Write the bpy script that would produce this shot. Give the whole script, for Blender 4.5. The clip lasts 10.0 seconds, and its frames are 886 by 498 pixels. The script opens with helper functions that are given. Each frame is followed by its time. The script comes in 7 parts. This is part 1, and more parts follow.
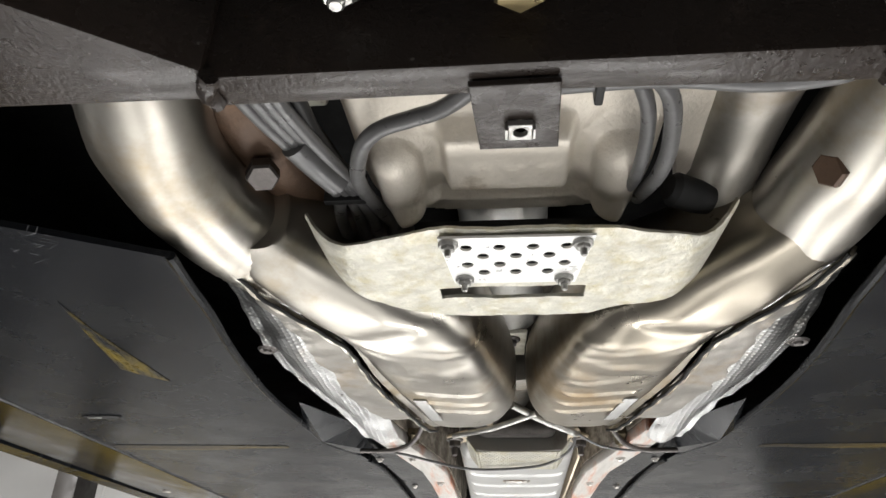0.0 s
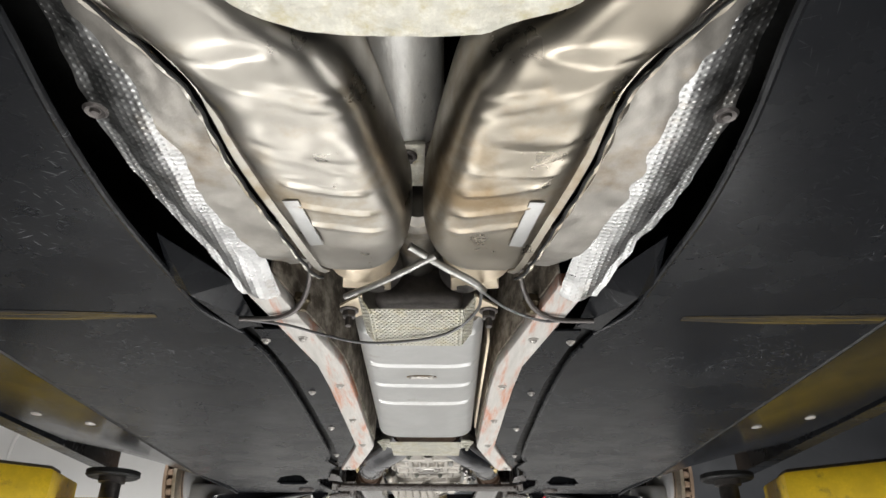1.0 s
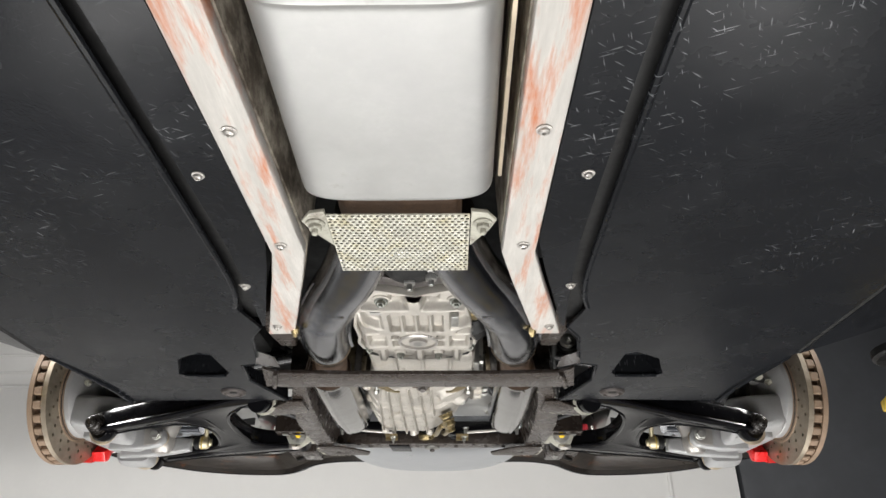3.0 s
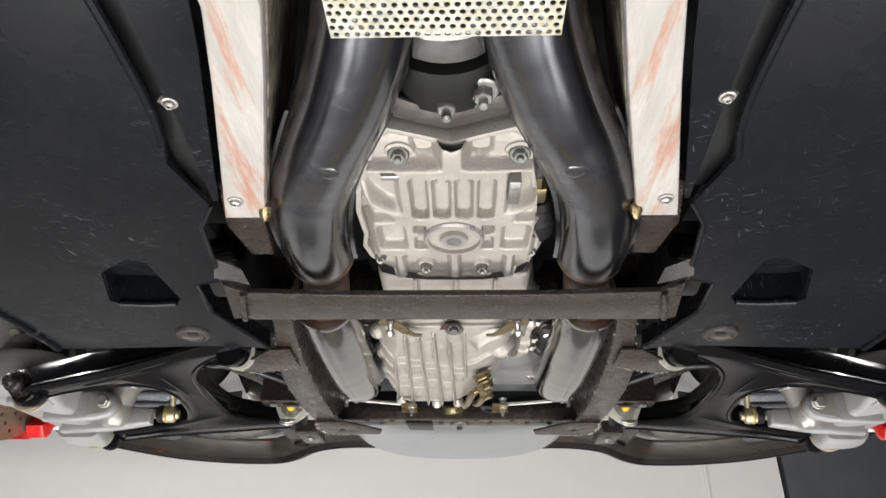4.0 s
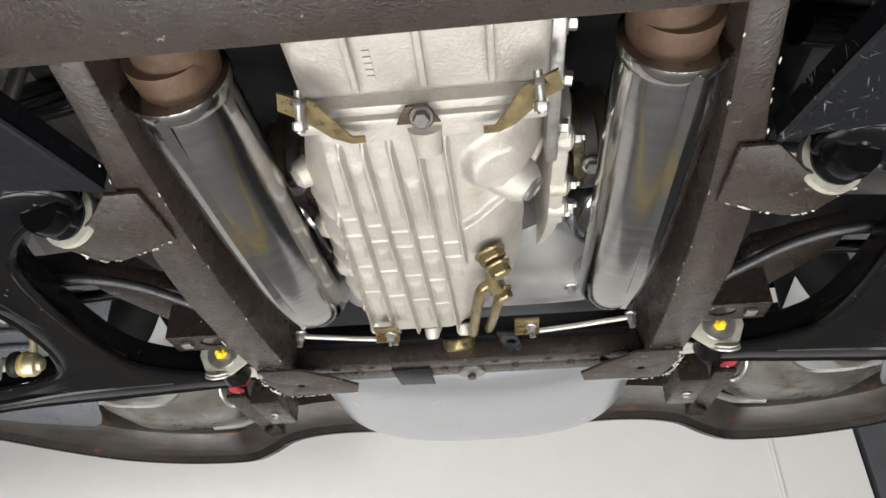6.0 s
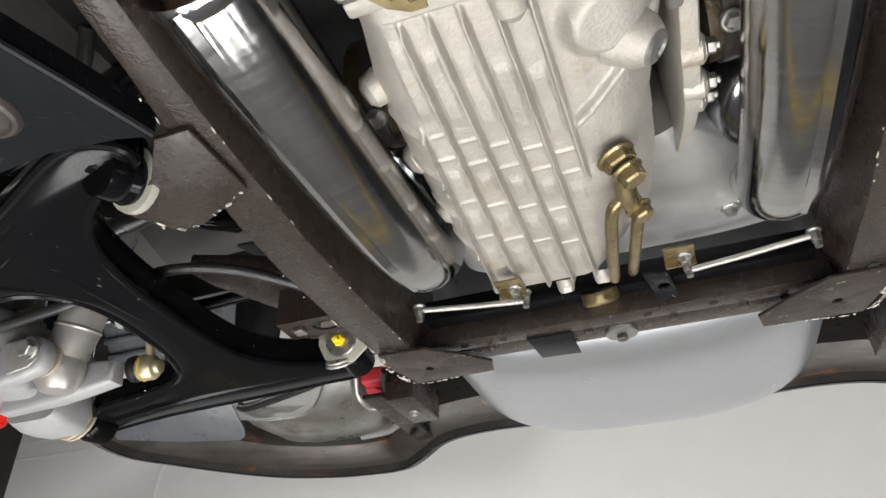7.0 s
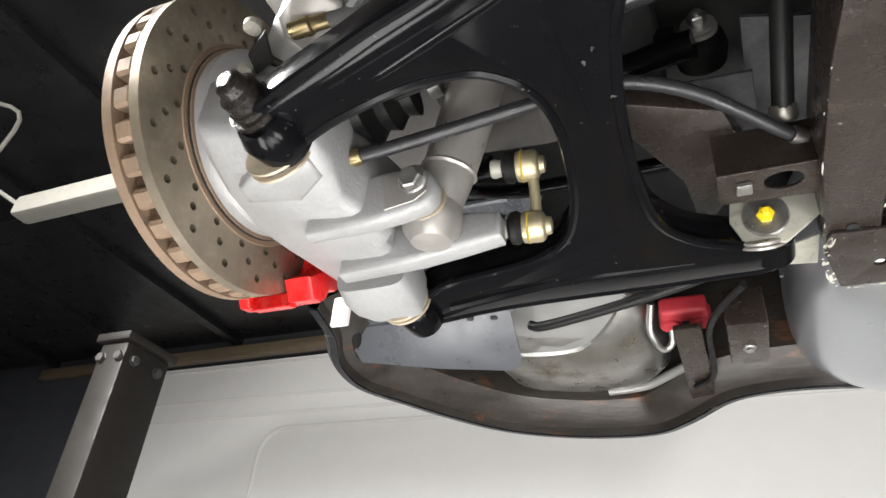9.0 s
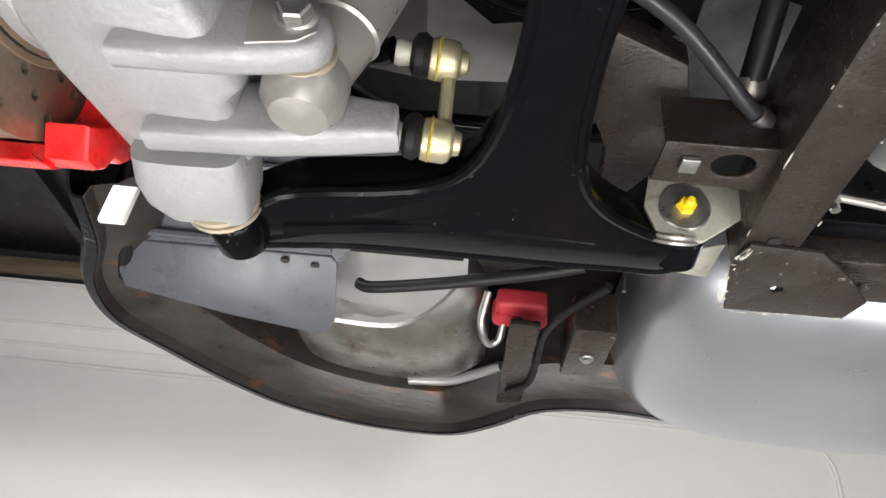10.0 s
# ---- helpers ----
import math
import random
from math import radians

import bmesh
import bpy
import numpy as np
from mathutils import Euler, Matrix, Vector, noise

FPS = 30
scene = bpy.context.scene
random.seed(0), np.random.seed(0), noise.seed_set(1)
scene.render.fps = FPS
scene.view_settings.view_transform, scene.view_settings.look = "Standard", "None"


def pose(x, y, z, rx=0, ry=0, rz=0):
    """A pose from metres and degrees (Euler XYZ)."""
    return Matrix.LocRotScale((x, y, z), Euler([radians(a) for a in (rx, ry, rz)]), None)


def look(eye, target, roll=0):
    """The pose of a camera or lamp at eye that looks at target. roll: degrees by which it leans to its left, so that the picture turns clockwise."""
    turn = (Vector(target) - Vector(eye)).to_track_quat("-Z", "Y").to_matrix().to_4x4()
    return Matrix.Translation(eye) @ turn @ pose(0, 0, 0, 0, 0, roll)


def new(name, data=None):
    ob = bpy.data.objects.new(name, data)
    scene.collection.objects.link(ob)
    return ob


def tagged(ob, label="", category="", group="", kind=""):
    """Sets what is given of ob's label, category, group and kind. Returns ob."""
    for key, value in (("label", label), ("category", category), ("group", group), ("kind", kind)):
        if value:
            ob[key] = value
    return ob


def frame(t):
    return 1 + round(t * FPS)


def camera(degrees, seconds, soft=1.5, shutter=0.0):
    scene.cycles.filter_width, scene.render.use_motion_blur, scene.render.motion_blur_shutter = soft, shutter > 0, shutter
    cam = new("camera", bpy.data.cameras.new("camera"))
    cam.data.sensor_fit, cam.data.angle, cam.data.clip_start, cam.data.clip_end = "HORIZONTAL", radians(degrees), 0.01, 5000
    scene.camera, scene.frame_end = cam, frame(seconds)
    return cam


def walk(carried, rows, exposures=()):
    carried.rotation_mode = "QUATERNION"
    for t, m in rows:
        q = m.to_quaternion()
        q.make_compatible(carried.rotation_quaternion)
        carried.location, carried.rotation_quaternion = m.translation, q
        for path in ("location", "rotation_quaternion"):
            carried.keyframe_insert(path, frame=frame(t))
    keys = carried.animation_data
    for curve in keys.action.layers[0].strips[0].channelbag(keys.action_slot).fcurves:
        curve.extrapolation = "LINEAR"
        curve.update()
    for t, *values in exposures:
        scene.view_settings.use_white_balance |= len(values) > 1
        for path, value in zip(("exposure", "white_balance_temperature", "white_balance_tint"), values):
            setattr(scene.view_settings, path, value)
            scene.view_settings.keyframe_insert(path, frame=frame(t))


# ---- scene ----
cam = camera(65.7, 10.0)
PATH = [
    (0, (-0.014, 0.034, 1.501), (-0.178, 1.786, 2.453), 1.0),
    (0.5, (0.026, 0.106, 1.455), (-0.036, 1.858, 2.418), 0.3),
    (1, (0.025, 0.207, 1.39), (0.036, 1.962, 2.35), 0.2),
    (1.5, (0.025, 0.375, 1.365), (0.075, 2.131, 2.322), 0.0),
    (2, (0.028, 0.549, 1.342), (0.086, 2.312, 2.286), -0.3),
    (2.5, (0.044, 0.75, 1.341), (0.072, 2.517, 2.278), -0.5),
    (2.7, (0.051, 0.84, 1.351), (0.057, 2.607, 2.288), -0.3),
    (3.8, (0.023, 1.234, 1.393), (-0.039, 2.994, 2.34), 0.9),
    (4, (0.011, 1.312, 1.396), (-0.046, 3.073, 2.342), 0.6),
    (4.5, (-0.005, 1.447, 1.406), (-0.039, 3.206, 2.356), -0.2),
    (5, (-0.004, 1.555, 1.426), (-0.011, 3.316, 2.375), -1.5),
    (5.5, (0.016, 1.651, 1.427), (-0.024, 3.404, 2.39), -2.0),
    (5.7, (0.025, 1.696, 1.415), (-0.04, 3.435, 2.401), -1.7),
    (6.8, (0.069, 1.882, 1.401), (-0.395, 3.516, 2.458), -2.0),
    (7, (0.041, 1.893, 1.397), (-0.499, 3.495, 2.466), -2.0),
    (7.5, (-0.028, 1.911, 1.38), (-0.722, 3.458, 2.442), -1.4),
    (8, (-0.131, 1.916, 1.361), (-0.919, 3.416, 2.424), 0.7),
    (8.5, (-0.242, 1.946, 1.357), (-1.038, 3.44, 2.423), 3.0),
    (9, (-0.346, 1.987, 1.361), (-1.06, 3.504, 2.451), 5.1),
    (9.5, (-0.407, 2.045, 1.372), (-0.912, 3.628, 2.484), 6.2),
    (10, (-0.443, 2.124, 1.404), (-0.552, 3.785, 2.514), 7.2),
]
walk(cam, [(t, look(eye, target, roll)) for t, eye, target, roll in PATH], [(0, 0.15), (0.5, 0.0), (1.0, -0.12), (2.0, 0.0), (4.5, 0.05), (5.5, 0.32), (7.0, 0.07), (8.0, 0.24), (8.5, 0.46), (9.0, 0.42), (10.0, 0.24)])

# ---- world and lights ----
DOOR_Y, CEIL_Z = 5.70, 3.50
world = bpy.data.worlds.new("workshop_air")
scene.world = world
world.use_nodes = True
world.node_tree.nodes["Background"].inputs[0].default_value = (0.75, 0.85, 1.0, 1)
world.node_tree.nodes["Background"].inputs[1].default_value = 0.02


def area_lamp(name, place, target, sx, sy, watts, colour=(1, 0.985, 0.965)):
    d = bpy.data.lights.new(name, "AREA")
    d.shape, d.size, d.size_y, d.energy, d.color = "RECTANGLE", sx, sy, watts, colour
    ob = new(name, d)
    ob.matrix_world = look(place, target)
    return ob


# unseen fill lamps, added to brighten the underside from below and beside
SIDE_FILL, CEILING_FILL = 12.0, 150.0
FLOOR_FILLS = [(s * x, y, w) for x, y, w in ((0.30, -0.12, 4.4), (0.50, 0.60, 1.9), (0.48, 1.35, 12.0), (0.98, 2.45, 13.0), (0.26, 2.50, 6.5)) for s in (-1, 1)]
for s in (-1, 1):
    area_lamp("side_fill_light", (s * 2.45, 0.9, 1.15), (0, 1.1, 1.45), 2.6, 0.16, SIDE_FILL * (0.25 if s < 0 else 2.0))
for x, y, w in FLOOR_FILLS:
    area_lamp("floor_fill_light", (x, y, 0.17), (x * 0.55, y + 0.35, 1.7), 0.70, 0.44, w)
# unseen ceiling lamps, added to light the rear door, the left one doubled
for x in (-2.7, 2.7):
    area_lamp("ceiling_fill_light", (x, 1.6, CEIL_Z - 0.12), (x * 0.8, 2.2, 0), 0.16, 1.6, CEILING_FILL * (2.0 if x < 0 else 1.0))


# ---- materials ----
def mat(name, base, rough=0.5, metal=0.0, var=0.15, scale=30.0, bump=0.0, bscale=200.0, second=None, amount=0.5,
        sscale=12.0, stretch=(1, 1, 1), coat=0.0, scratch=0.0, rvar=0.12, emit=0.0, chips=0.0, spec=0.5):
    """Principled surface: base colour with two scales of variation, stains of a second colour, fine relief, scratches."""
    m = bpy.data.materials.new(name)
    m.use_nodes = True
    nt = m.node_tree
    b = nt.nodes["Principled BSDF"]
    N, L = nt.nodes.new, nt.links.new
    tc = N("ShaderNodeTexCoord")
    mp = N("ShaderNodeMapping")
    mp.inputs["Scale"].default_value = stretch
    L(tc.outputs["Object"], mp.inputs["Vector"])
    vec = mp.outputs[0]

    def noise_tex(sc, detail=4.0, rough_=0.6):
        n = N("ShaderNodeTexNoise")
        n.inputs["Scale"].default_value, n.inputs["Detail"].default_value, n.inputs["Roughness"].default_value = sc, detail, rough_
        L(vec, n.inputs["Vector"])
        return n.outputs["Fac"]

    def ramp(fac, lo, hi, a=0.0, c=1.0):
        r = N("ShaderNodeMapRange")
        r.inputs["From Min"].default_value, r.inputs["From Max"].default_value = lo, hi
        r.inputs["To Min"].default_value, r.inputs["To Max"].default_value = a, c
        L(fac, r.inputs["Value"])
        return r.outputs[0]

    def mix(fac, a, c, kind="MIX"):
        x = N("ShaderNodeMix")
        x.data_type, x.blend_type = "RGBA", kind
        for sock, v in ((x.inputs[0], fac), (x.inputs[6], a), (x.inputs[7], c)):
            if isinstance(v, bpy.types.NodeSocket):
                L(v, sock)
            else:
                sock.default_value = v
        return x.outputs[2]

    f1, f2 = noise_tex(scale), noise_tex(scale * 7.3, 3.0)
    dark = tuple(v * (1 - var) for v in base) + (1,)
    light = tuple(min(1, v * (1 + var)) for v in base) + (1,)
    col = mix(ramp(f1, 0.3, 0.7), dark, light)
    col = mix(ramp(f2, 0.35, 0.65, 0.0, 0.5), col, tuple(v * (1 - var * 0.8) for v in base) + (1,))
    if second:
        st = noise_tex(sscale, 6.0, 0.7)
        col = mix(ramp(st, 0.72 - amount * 0.35, 0.80 - amount * 0.2), col, tuple(second) + (1,))
    if scratch:
        strokes = []
        for turn, sc in ((0.55, (52, 520, 52)), (-0.40, (44, 600, 44)), (1.25, (60, 560, 60))):
            wm = N("ShaderNodeMapping")
            wm.vector_type = "TEXTURE"
            wm.inputs["Rotation"].default_value, wm.inputs["Scale"].default_value = (0, 0, turn), tuple(1 / v for v in sc)
            L(tc.outputs["Object"], wm.inputs["Vector"])
            n = N("ShaderNodeTexNoise")
            n.inputs["Scale"].default_value, n.inputs["Detail"].default_value = 1.0, 1.0
            L(wm.outputs[0], n.inputs["Vector"])
            strokes.append(ramp(n.outputs["Fac"], 0.70, 0.75, 0.0, 1.0))
        for k, st in enumerate(strokes[1:]):
            k2 = N("ShaderNodeMath")
            k2.operation = "MAXIMUM"
            L(strokes[0], k2.inputs[0]), L(st, k2.inputs[1])
            strokes[0] = k2.outputs[0]
        patch = ramp(noise_tex(4.3, 2.0), 0.50, 0.70, 0.03, scratch)
        k2 = N("ShaderNodeMath")
        k2.operation = "MULTIPLY"
        L(strokes[0], k2.inputs[0]), L(patch, k2.inputs[1])
        col = mix(k2.outputs[0], col, (0.45, 0.46, 0.48, 1))
    if chips:
        near = ramp(noise_tex(9.0, 2.0), 0.45, 0.65, 0.0, 1.0)
        fleck = ramp(noise_tex(170.0, 2.0), 0.70, 0.73, 0.0, chips)
        k = N("ShaderNodeMath")
        k.operation = "MULTIPLY"
        L(near, k.inputs[0]), L(fleck, k.inputs[1])
        col = mix(k.outputs[0], col, (0.55, 0.53, 0.48, 1))
    L(col, b.inputs["Base Color"])
    L(ramp(noise_tex(scale * 1.7, 5.0), 0.3, 0.7, max(0.03, rough - rvar), min(1, rough + rvar)), b.inputs["Roughness"])
    b.inputs["Metallic"].default_value = metal
    b.inputs["Specular IOR Level"].default_value = spec
    b.inputs["Coat Weight"].default_value = coat
    b.inputs["Coat Roughness"].default_value = 0.12
    if bump:
        bn = N("ShaderNodeBump")
        bn.inputs["Strength"].default_value, bn.inputs["Distance"].default_value = bump, 0.002
        L(noise_tex(bscale, 5.0), bn.inputs["Height"])
        L(bn.outputs[0], b.inputs["Normal"])
    if emit:
        b.inputs["Emission Color"].default_value, b.inputs["Emission Strength"].default_value = (1, 0.97, 0.92, 1), emit
    return m


PLASTIC = mat("black_plastic", (0.0100, 0.0108, 0.0125), 0.26, 0, 0.15, 5, 0.06, 300, scratch=0.55, rvar=0.08, spec=0.12)
# glossier copy of PLASTIC, so only flank, bead and folded edge carry reflections
SMOOTHP = mat("glossier_black_plastic", (0.0085, 0.0092, 0.0108), 0.17, 0, 0.2, 7, 0.03, 300, scratch=0.4, rvar=0.05, spec=0.06)
RUBBER = mat("black_rubber", (0.0075, 0.0075, 0.0075), 0.5, 0, 0.2, 40, 0.1, spec=0.3)
BROWN = mat("brown_frame_paint", (0.027, 0.0202, 0.0165), 0.27, 0.0, 0.20, 25, 0.34, 420, second=(0.050, 0.037, 0.029), amount=0.30, sscale=24, coat=0.12, chips=0.3, spec=0.45)
CHIP = mat("bare_paint_chip", (0.50, 0.48, 0.42), 0.5, 0.1, 0.15, 60)
CHIPPED = mat("chipped_frame_paint", (0.028, 0.0215, 0.018), 0.32, 0.0, 0.20, 25, 0.3, 420, second=(0.34, 0.33, 0.29), amount=0.22, sscale=75, chips=1.0)
GLOSS = mat("gloss_black_paint", (0.0042, 0.0042, 0.0050), 0.14, 0, 0.2, 20, 0.03, 60, rvar=0.05, chips=0.25, spec=0.12)
ZINC = mat("dull_zinc_sheet", (0.57, 0.555, 0.48), 0.42, 0.45, 0.26, 48, 1.0, 130, second=(0.44, 0.40, 0.27), amount=0.66, sscale=55)
WHITEPLATE = mat("white_zinc_plate", (0.80, 0.80, 0.78), 0.35, 0.5, 0.06, 30)
STEEL = mat("stainless_shell", (0.365, 0.345, 0.308), 0.38, 1.0, 0.16, 9, 0.06, 20, second=(0.275, 0.23, 0.165), amount=0.60, sscale=8, rvar=0.13)
STEELB = mat("browned_stainless_shell", (0.315, 0.285, 0.235), 0.36, 1.0, 0.18, 9, 0.06, 20, second=(0.22, 0.165, 0.10), amount=0.66, sscale=8, rvar=0.13)
ALUMUF = mat("aluminised_sheet", (0.41, 0.41, 0.40), 0.45, 0.75, 0.08, 16, 0.04, 300, second=(0.30, 0.28, 0.255), amount=0.32, sscale=16, rvar=0.06)
CAST = mat("cast_aluminium", (0.43, 0.405, 0.365), 0.47, 0.50, 0.16, 26, 0.40, 380, second=(0.33, 0.275, 0.20), amount=0.44, sscale=13)
CASTB = mat("cast_bell_housing", (0.66, 0.61, 0.53), 0.5, 0.3, 0.12, 24, 0.45, 380, second=(0.33, 0.27, 0.2), amount=0.3, sscale=14)
DARKPIPE = mat("black_chrome_pipe", (0.250, 0.255, 0.275), 0.20, 1.0, 0.3, 6, 0.05, 40, second=(0.10, 0.11, 0.145), amount=0.5, sscale=7, scratch=0.8, rvar=0.10)
BRIGHT = mat("polished_pipe", (0.44, 0.435, 0.43), 0.14, 1.0, 0.12, 12, 0.02, 22, second=(0.24, 0.24, 0.245), amount=0.30, sscale=5, stretch=(1, 9, 1), rvar=0.06)
RUST = mat("heat_tinted_rust", (0.085, 0.050, 0.030), 0.55, 0.4, 0.35, 26, 0.3, 200, second=(0.16, 0.092, 0.048), amount=0.40, sscale=20)
FOIL = mat("crinkled_foil", (0.38, 0.38, 0.375), 0.38, 1.0, 0.08, 30, 0.10, 90, second=(0.25, 0.215, 0.17), amount=0.45, sscale=9)
SHEET = mat("grey_heat_sheet", (0.27, 0.255, 0.23), 0.47, 0.9, 0.18, 14, 0.5, 22, second=(0.20, 0.155, 0.105), amount=0.55, sscale=9)
RAILP = mat("worn_white_rail_paint", (0.46, 0.44, 0.41), 0.5, 0.05, 0.20, 25, 0.25, 160, second=(0.42, 0.135, 0.05), amount=0.66, sscale=14, stretch=(3.2, 0.4, 1))
TUNNEL = mat("tunnel_sheet_dirty", (0.10, 0.08, 0.06), 0.55, 0.2, 0.35, 30, 0.4, 120, second=(0.40, 0.36, 0.30), amount=0.85, sscale=55, stretch=(1, 0.6, 1))
BOLT = mat("zinc_bolt", (0.40, 0.395, 0.375), 0.38, 0.9, 0.22, 90, 0.15, 300)
DARKBOLT = mat("dark_bolt", (0.11, 0.10, 0.095), 0.45, 0.7, 0.25, 90, 0.2, 300)
GOLD = mat("yellow_zinc", (0.288, 0.227, 0.119), 0.34, 0.85, 0.22, 60, 0.05, 300, second=(0.22, 0.185, 0.12), amount=0.45, sscale=50)
BOLTG = mat("dull_green_zinc", (0.20, 0.205, 0.185), 0.42, 0.8, 0.2, 60)
YELRING = mat("yellow_seal", (0.50, 0.36, 0.06), 0.45, 0, 0.15, 60)
DULLSHEET = mat("dull_speckled_sheet", (0.11, 0.11, 0.115), 0.55, 0.3, 0.35, 45, 0.2, 250)
HOSE = mat("dark_ribbed_hose", (0.022, 0.022, 0.024), 0.36, 0, 0.15, 60, 0.1, 300)
BRASS = mat("pale_brass", (0.50, 0.44, 0.29), 0.40, 0.7, 0.12, 60, 0.05, 300)
SPECK = mat("speckled_zinc_tube", (0.52, 0.515, 0.49), 0.42, 0.6, 0.12, 40, 0.2, 150, second=(0.15, 0.14, 0.12), amount=0.30, sscale=75, stretch=(2.2, 0.8, 2.2))
YELLOWP = mat("bright_yellow_cap", (0.90, 0.62, 0.02), 0.35, 0, 0.05, 60)
LIFTY = mat("yellow_lift_paint", (0.66, 0.45, 0.02), 0.42, 0, 0.18, 20, 0.1, 200, second=(0.16, 0.115, 0.035), amount=0.50, sscale=15, coat=0.2)
RED = mat("red_caliper_paint", (0.75, 0.015, 0.015), 0.30, 0, 0.10, 40, 0.1, 300, coat=0.4)
REDRUB = mat("red_rubber", (0.50, 0.035, 0.05), 0.5, 0, 0.1, 50, 0.1)
KNUCK = mat("silver_painted_casting", (0.345, 0.345, 0.345), 0.48, 0.20, 0.08, 25, 0.5, 170)
DISC = mat("worn_disc_steel", (0.37, 0.315, 0.245), 0.44, 0.80, 0.25, 25, 0.15, 300, second=(0.33, 0.225, 0.115), amount=0.40, sscale=9)
DISCRIM = mat("rusty_disc_rim", (0.27, 0.19, 0.13), 0.6, 0.3, 0.2, 40, 0.3, 300)
SMUDGE = mat("rubbed_screw_smudge", (0.045, 0.042, 0.040), 0.42, 0.0, 0.4, 60, 0.1, 200, second=(0.19, 0.165, 0.14), amount=0.45, sscale=70)
WELDT = mat("straw_weld_tint", (0.30, 0.225, 0.15), 0.42, 0.8, 0.3, 40, 0.2, 150, second=(0.14, 0.085, 0.05), amount=0.4, sscale=30)
OILY = mat("oily_brown_steel", (0.16, 0.13, 0.085), 0.32, 0.7, 0.35, 40, 0.2, 200, second=(0.035, 0.030, 0.025), amount=0.5, sscale=22)
TAILM = mat("dull_creased_steel", (0.42, 0.412, 0.39), 0.34, 0.95, 0.18, 12, 0.25, 30, second=(0.19, 0.155, 0.11), amount=0.45, sscale=9, rvar=0.12)
PLUGM = mat("worn_plug_metal", (0.062, 0.053, 0.049), 0.40, 0.35, 0.3, 50, 0.2, 300, second=(0.15, 0.135, 0.125), amount=0.35, sscale=60)
SHAFTM = mat("satin_black_shaft", (0.020, 0.020, 0.021), 0.27, 0.0, 0.15, 30, 0.05, 200, spec=0.6)
GREASY = mat("greasy_black_steel", (0.020, 0.017, 0.015), 0.26, 0.2, 0.4, 90, 0.5, 160, spec=0.5)
LINERM = mat("grey_arch_liner", (0.085, 0.078, 0.072), 0.5, 0.0, 0.2, 12, 0.2, 60)
SILVERP = mat("silver_painted_tank", (0.55, 0.57, 0.60), 0.31, 0.85, 0.03, 12, 0.006, 14, rvar=0.04)
CABLE = mat("grey_cable_sheath", (0.085, 0.084, 0.084), 0.36, 0, 0.15, 60, 0.1)
CREAM = mat("cream_bracket_paint", (0.40, 0.39, 0.33), 0.45, 0.2, 0.2, 40, 0.3, 200, second=(0.14, 0.12, 0.095), amount=0.5, sscale=45)
TAN = mat("tan_heat_sheet", (0.62, 0.53, 0.40), 0.45, 0.6, 0.12, 40, 0.1)
SHOCK = mat("grey_shock_body", (0.42, 0.40, 0.375), 0.36, 0.6, 0.08, 30)
LIPM = mat("grimy_inner_lip", (0.036, 0.031, 0.027), 0.38, 0.25, 0.45, 18, 0.3, 90, second=(0.15, 0.060, 0.026), amount=0.38, sscale=14, stretch=(0.6, 1.5, 3))
FLAPM = mat("dark_grey_flap", (0.075, 0.080, 0.090), 0.32, 0, 0.15, 16, 0.15, 60, scratch=0.4)
# underseal black, also painted into gaps and recesses to stand for shade
VOID = mat("black_underseal_and_shade", (0.010, 0.010, 0.010), 0.75, 0, 0.3, 20, 0.4, 80)
DOORP = mat("white_door_paint", (0.72, 0.71, 0.69), 0.62, 0, 0.02, 6, 0.04, 300)
CEILM = mat("black_film_ceiling", (0.014, 0.014, 0.0155), 0.34, 0, 0.4, 5, 1.0, 9, second=(0.045, 0.045, 0.045), amount=0.2, sscale=14)
BATTEN = mat("dark_batten", (0.045, 0.043, 0.040), 0.6, 0, 0.3, 12, 0.2)
WOODY = mat("brown_header_wood", (0.16, 0.12, 0.075), 0.55, 0, 0.3, 10, 0.2, stretch=(0.2, 3, 3))
POSTM = mat("grey_brown_post_paint", (0.024, 0.0215, 0.0195), 0.5, 0.0, 0.12, 14, 0.1, 200, spec=0.2)
CONCRETE = mat("grey_floor_paint", (0.17, 0.17, 0.175), 0.35, 0, 0.10, 3, 0.1, 60, second=(0.12, 0.12, 0.12), amount=0.3, sscale=2)
WALLM = mat("dark_wall_paint", (0.055, 0.058, 0.065), 0.55, 0, 0.15, 3, 0.1, 60)
PALE = mat("grey_wall_paint", (0.16, 0.16, 0.165), 0.55, 0, 0.06, 3, 0.1, 60)
WHITEP = mat("white_plastic", (0.80, 0.80, 0.78), 0.4, 0, 0.04, 20)
LAMPHOUSE = mat("aged_lamp_housing", (0.36, 0.35, 0.31), 0.45, 0, 0.06, 20)
# yellow reflections on the black panels, put into the colour
YELREFLD = mat("diagonal_yellow_reflection", (0.014, 0.0145, 0.016), 0.3, 0, 0.1, 20, second=(0.16, 0.115, 0.014), amount=0.85, sscale=3.0, stretch=(26, 3, 1), spec=0.1)
YELREFL = mat("yellow_reflection_band", (0.016, 0.016, 0.017), 0.3, 0, 0.1, 20, second=(0.17, 0.115, 0.012), amount=0.70, sscale=3.0, stretch=(1.2, 60, 1), spec=0.1)
BLUEP = mat("blue_clip_plastic", (0.02, 0.20, 0.75), 0.4, 0, 0.05, 20)


# ---- mesh tools ----
ORIGIN = {}
PLACING = []


def shift(x, y, z):
    """A map that moves a group of parts as one."""
    return lambda p: Vector(p) + Vector((x, y, z))


def placed(p):
    for m in PLACING:
        p = m(p)
    return Vector(p)


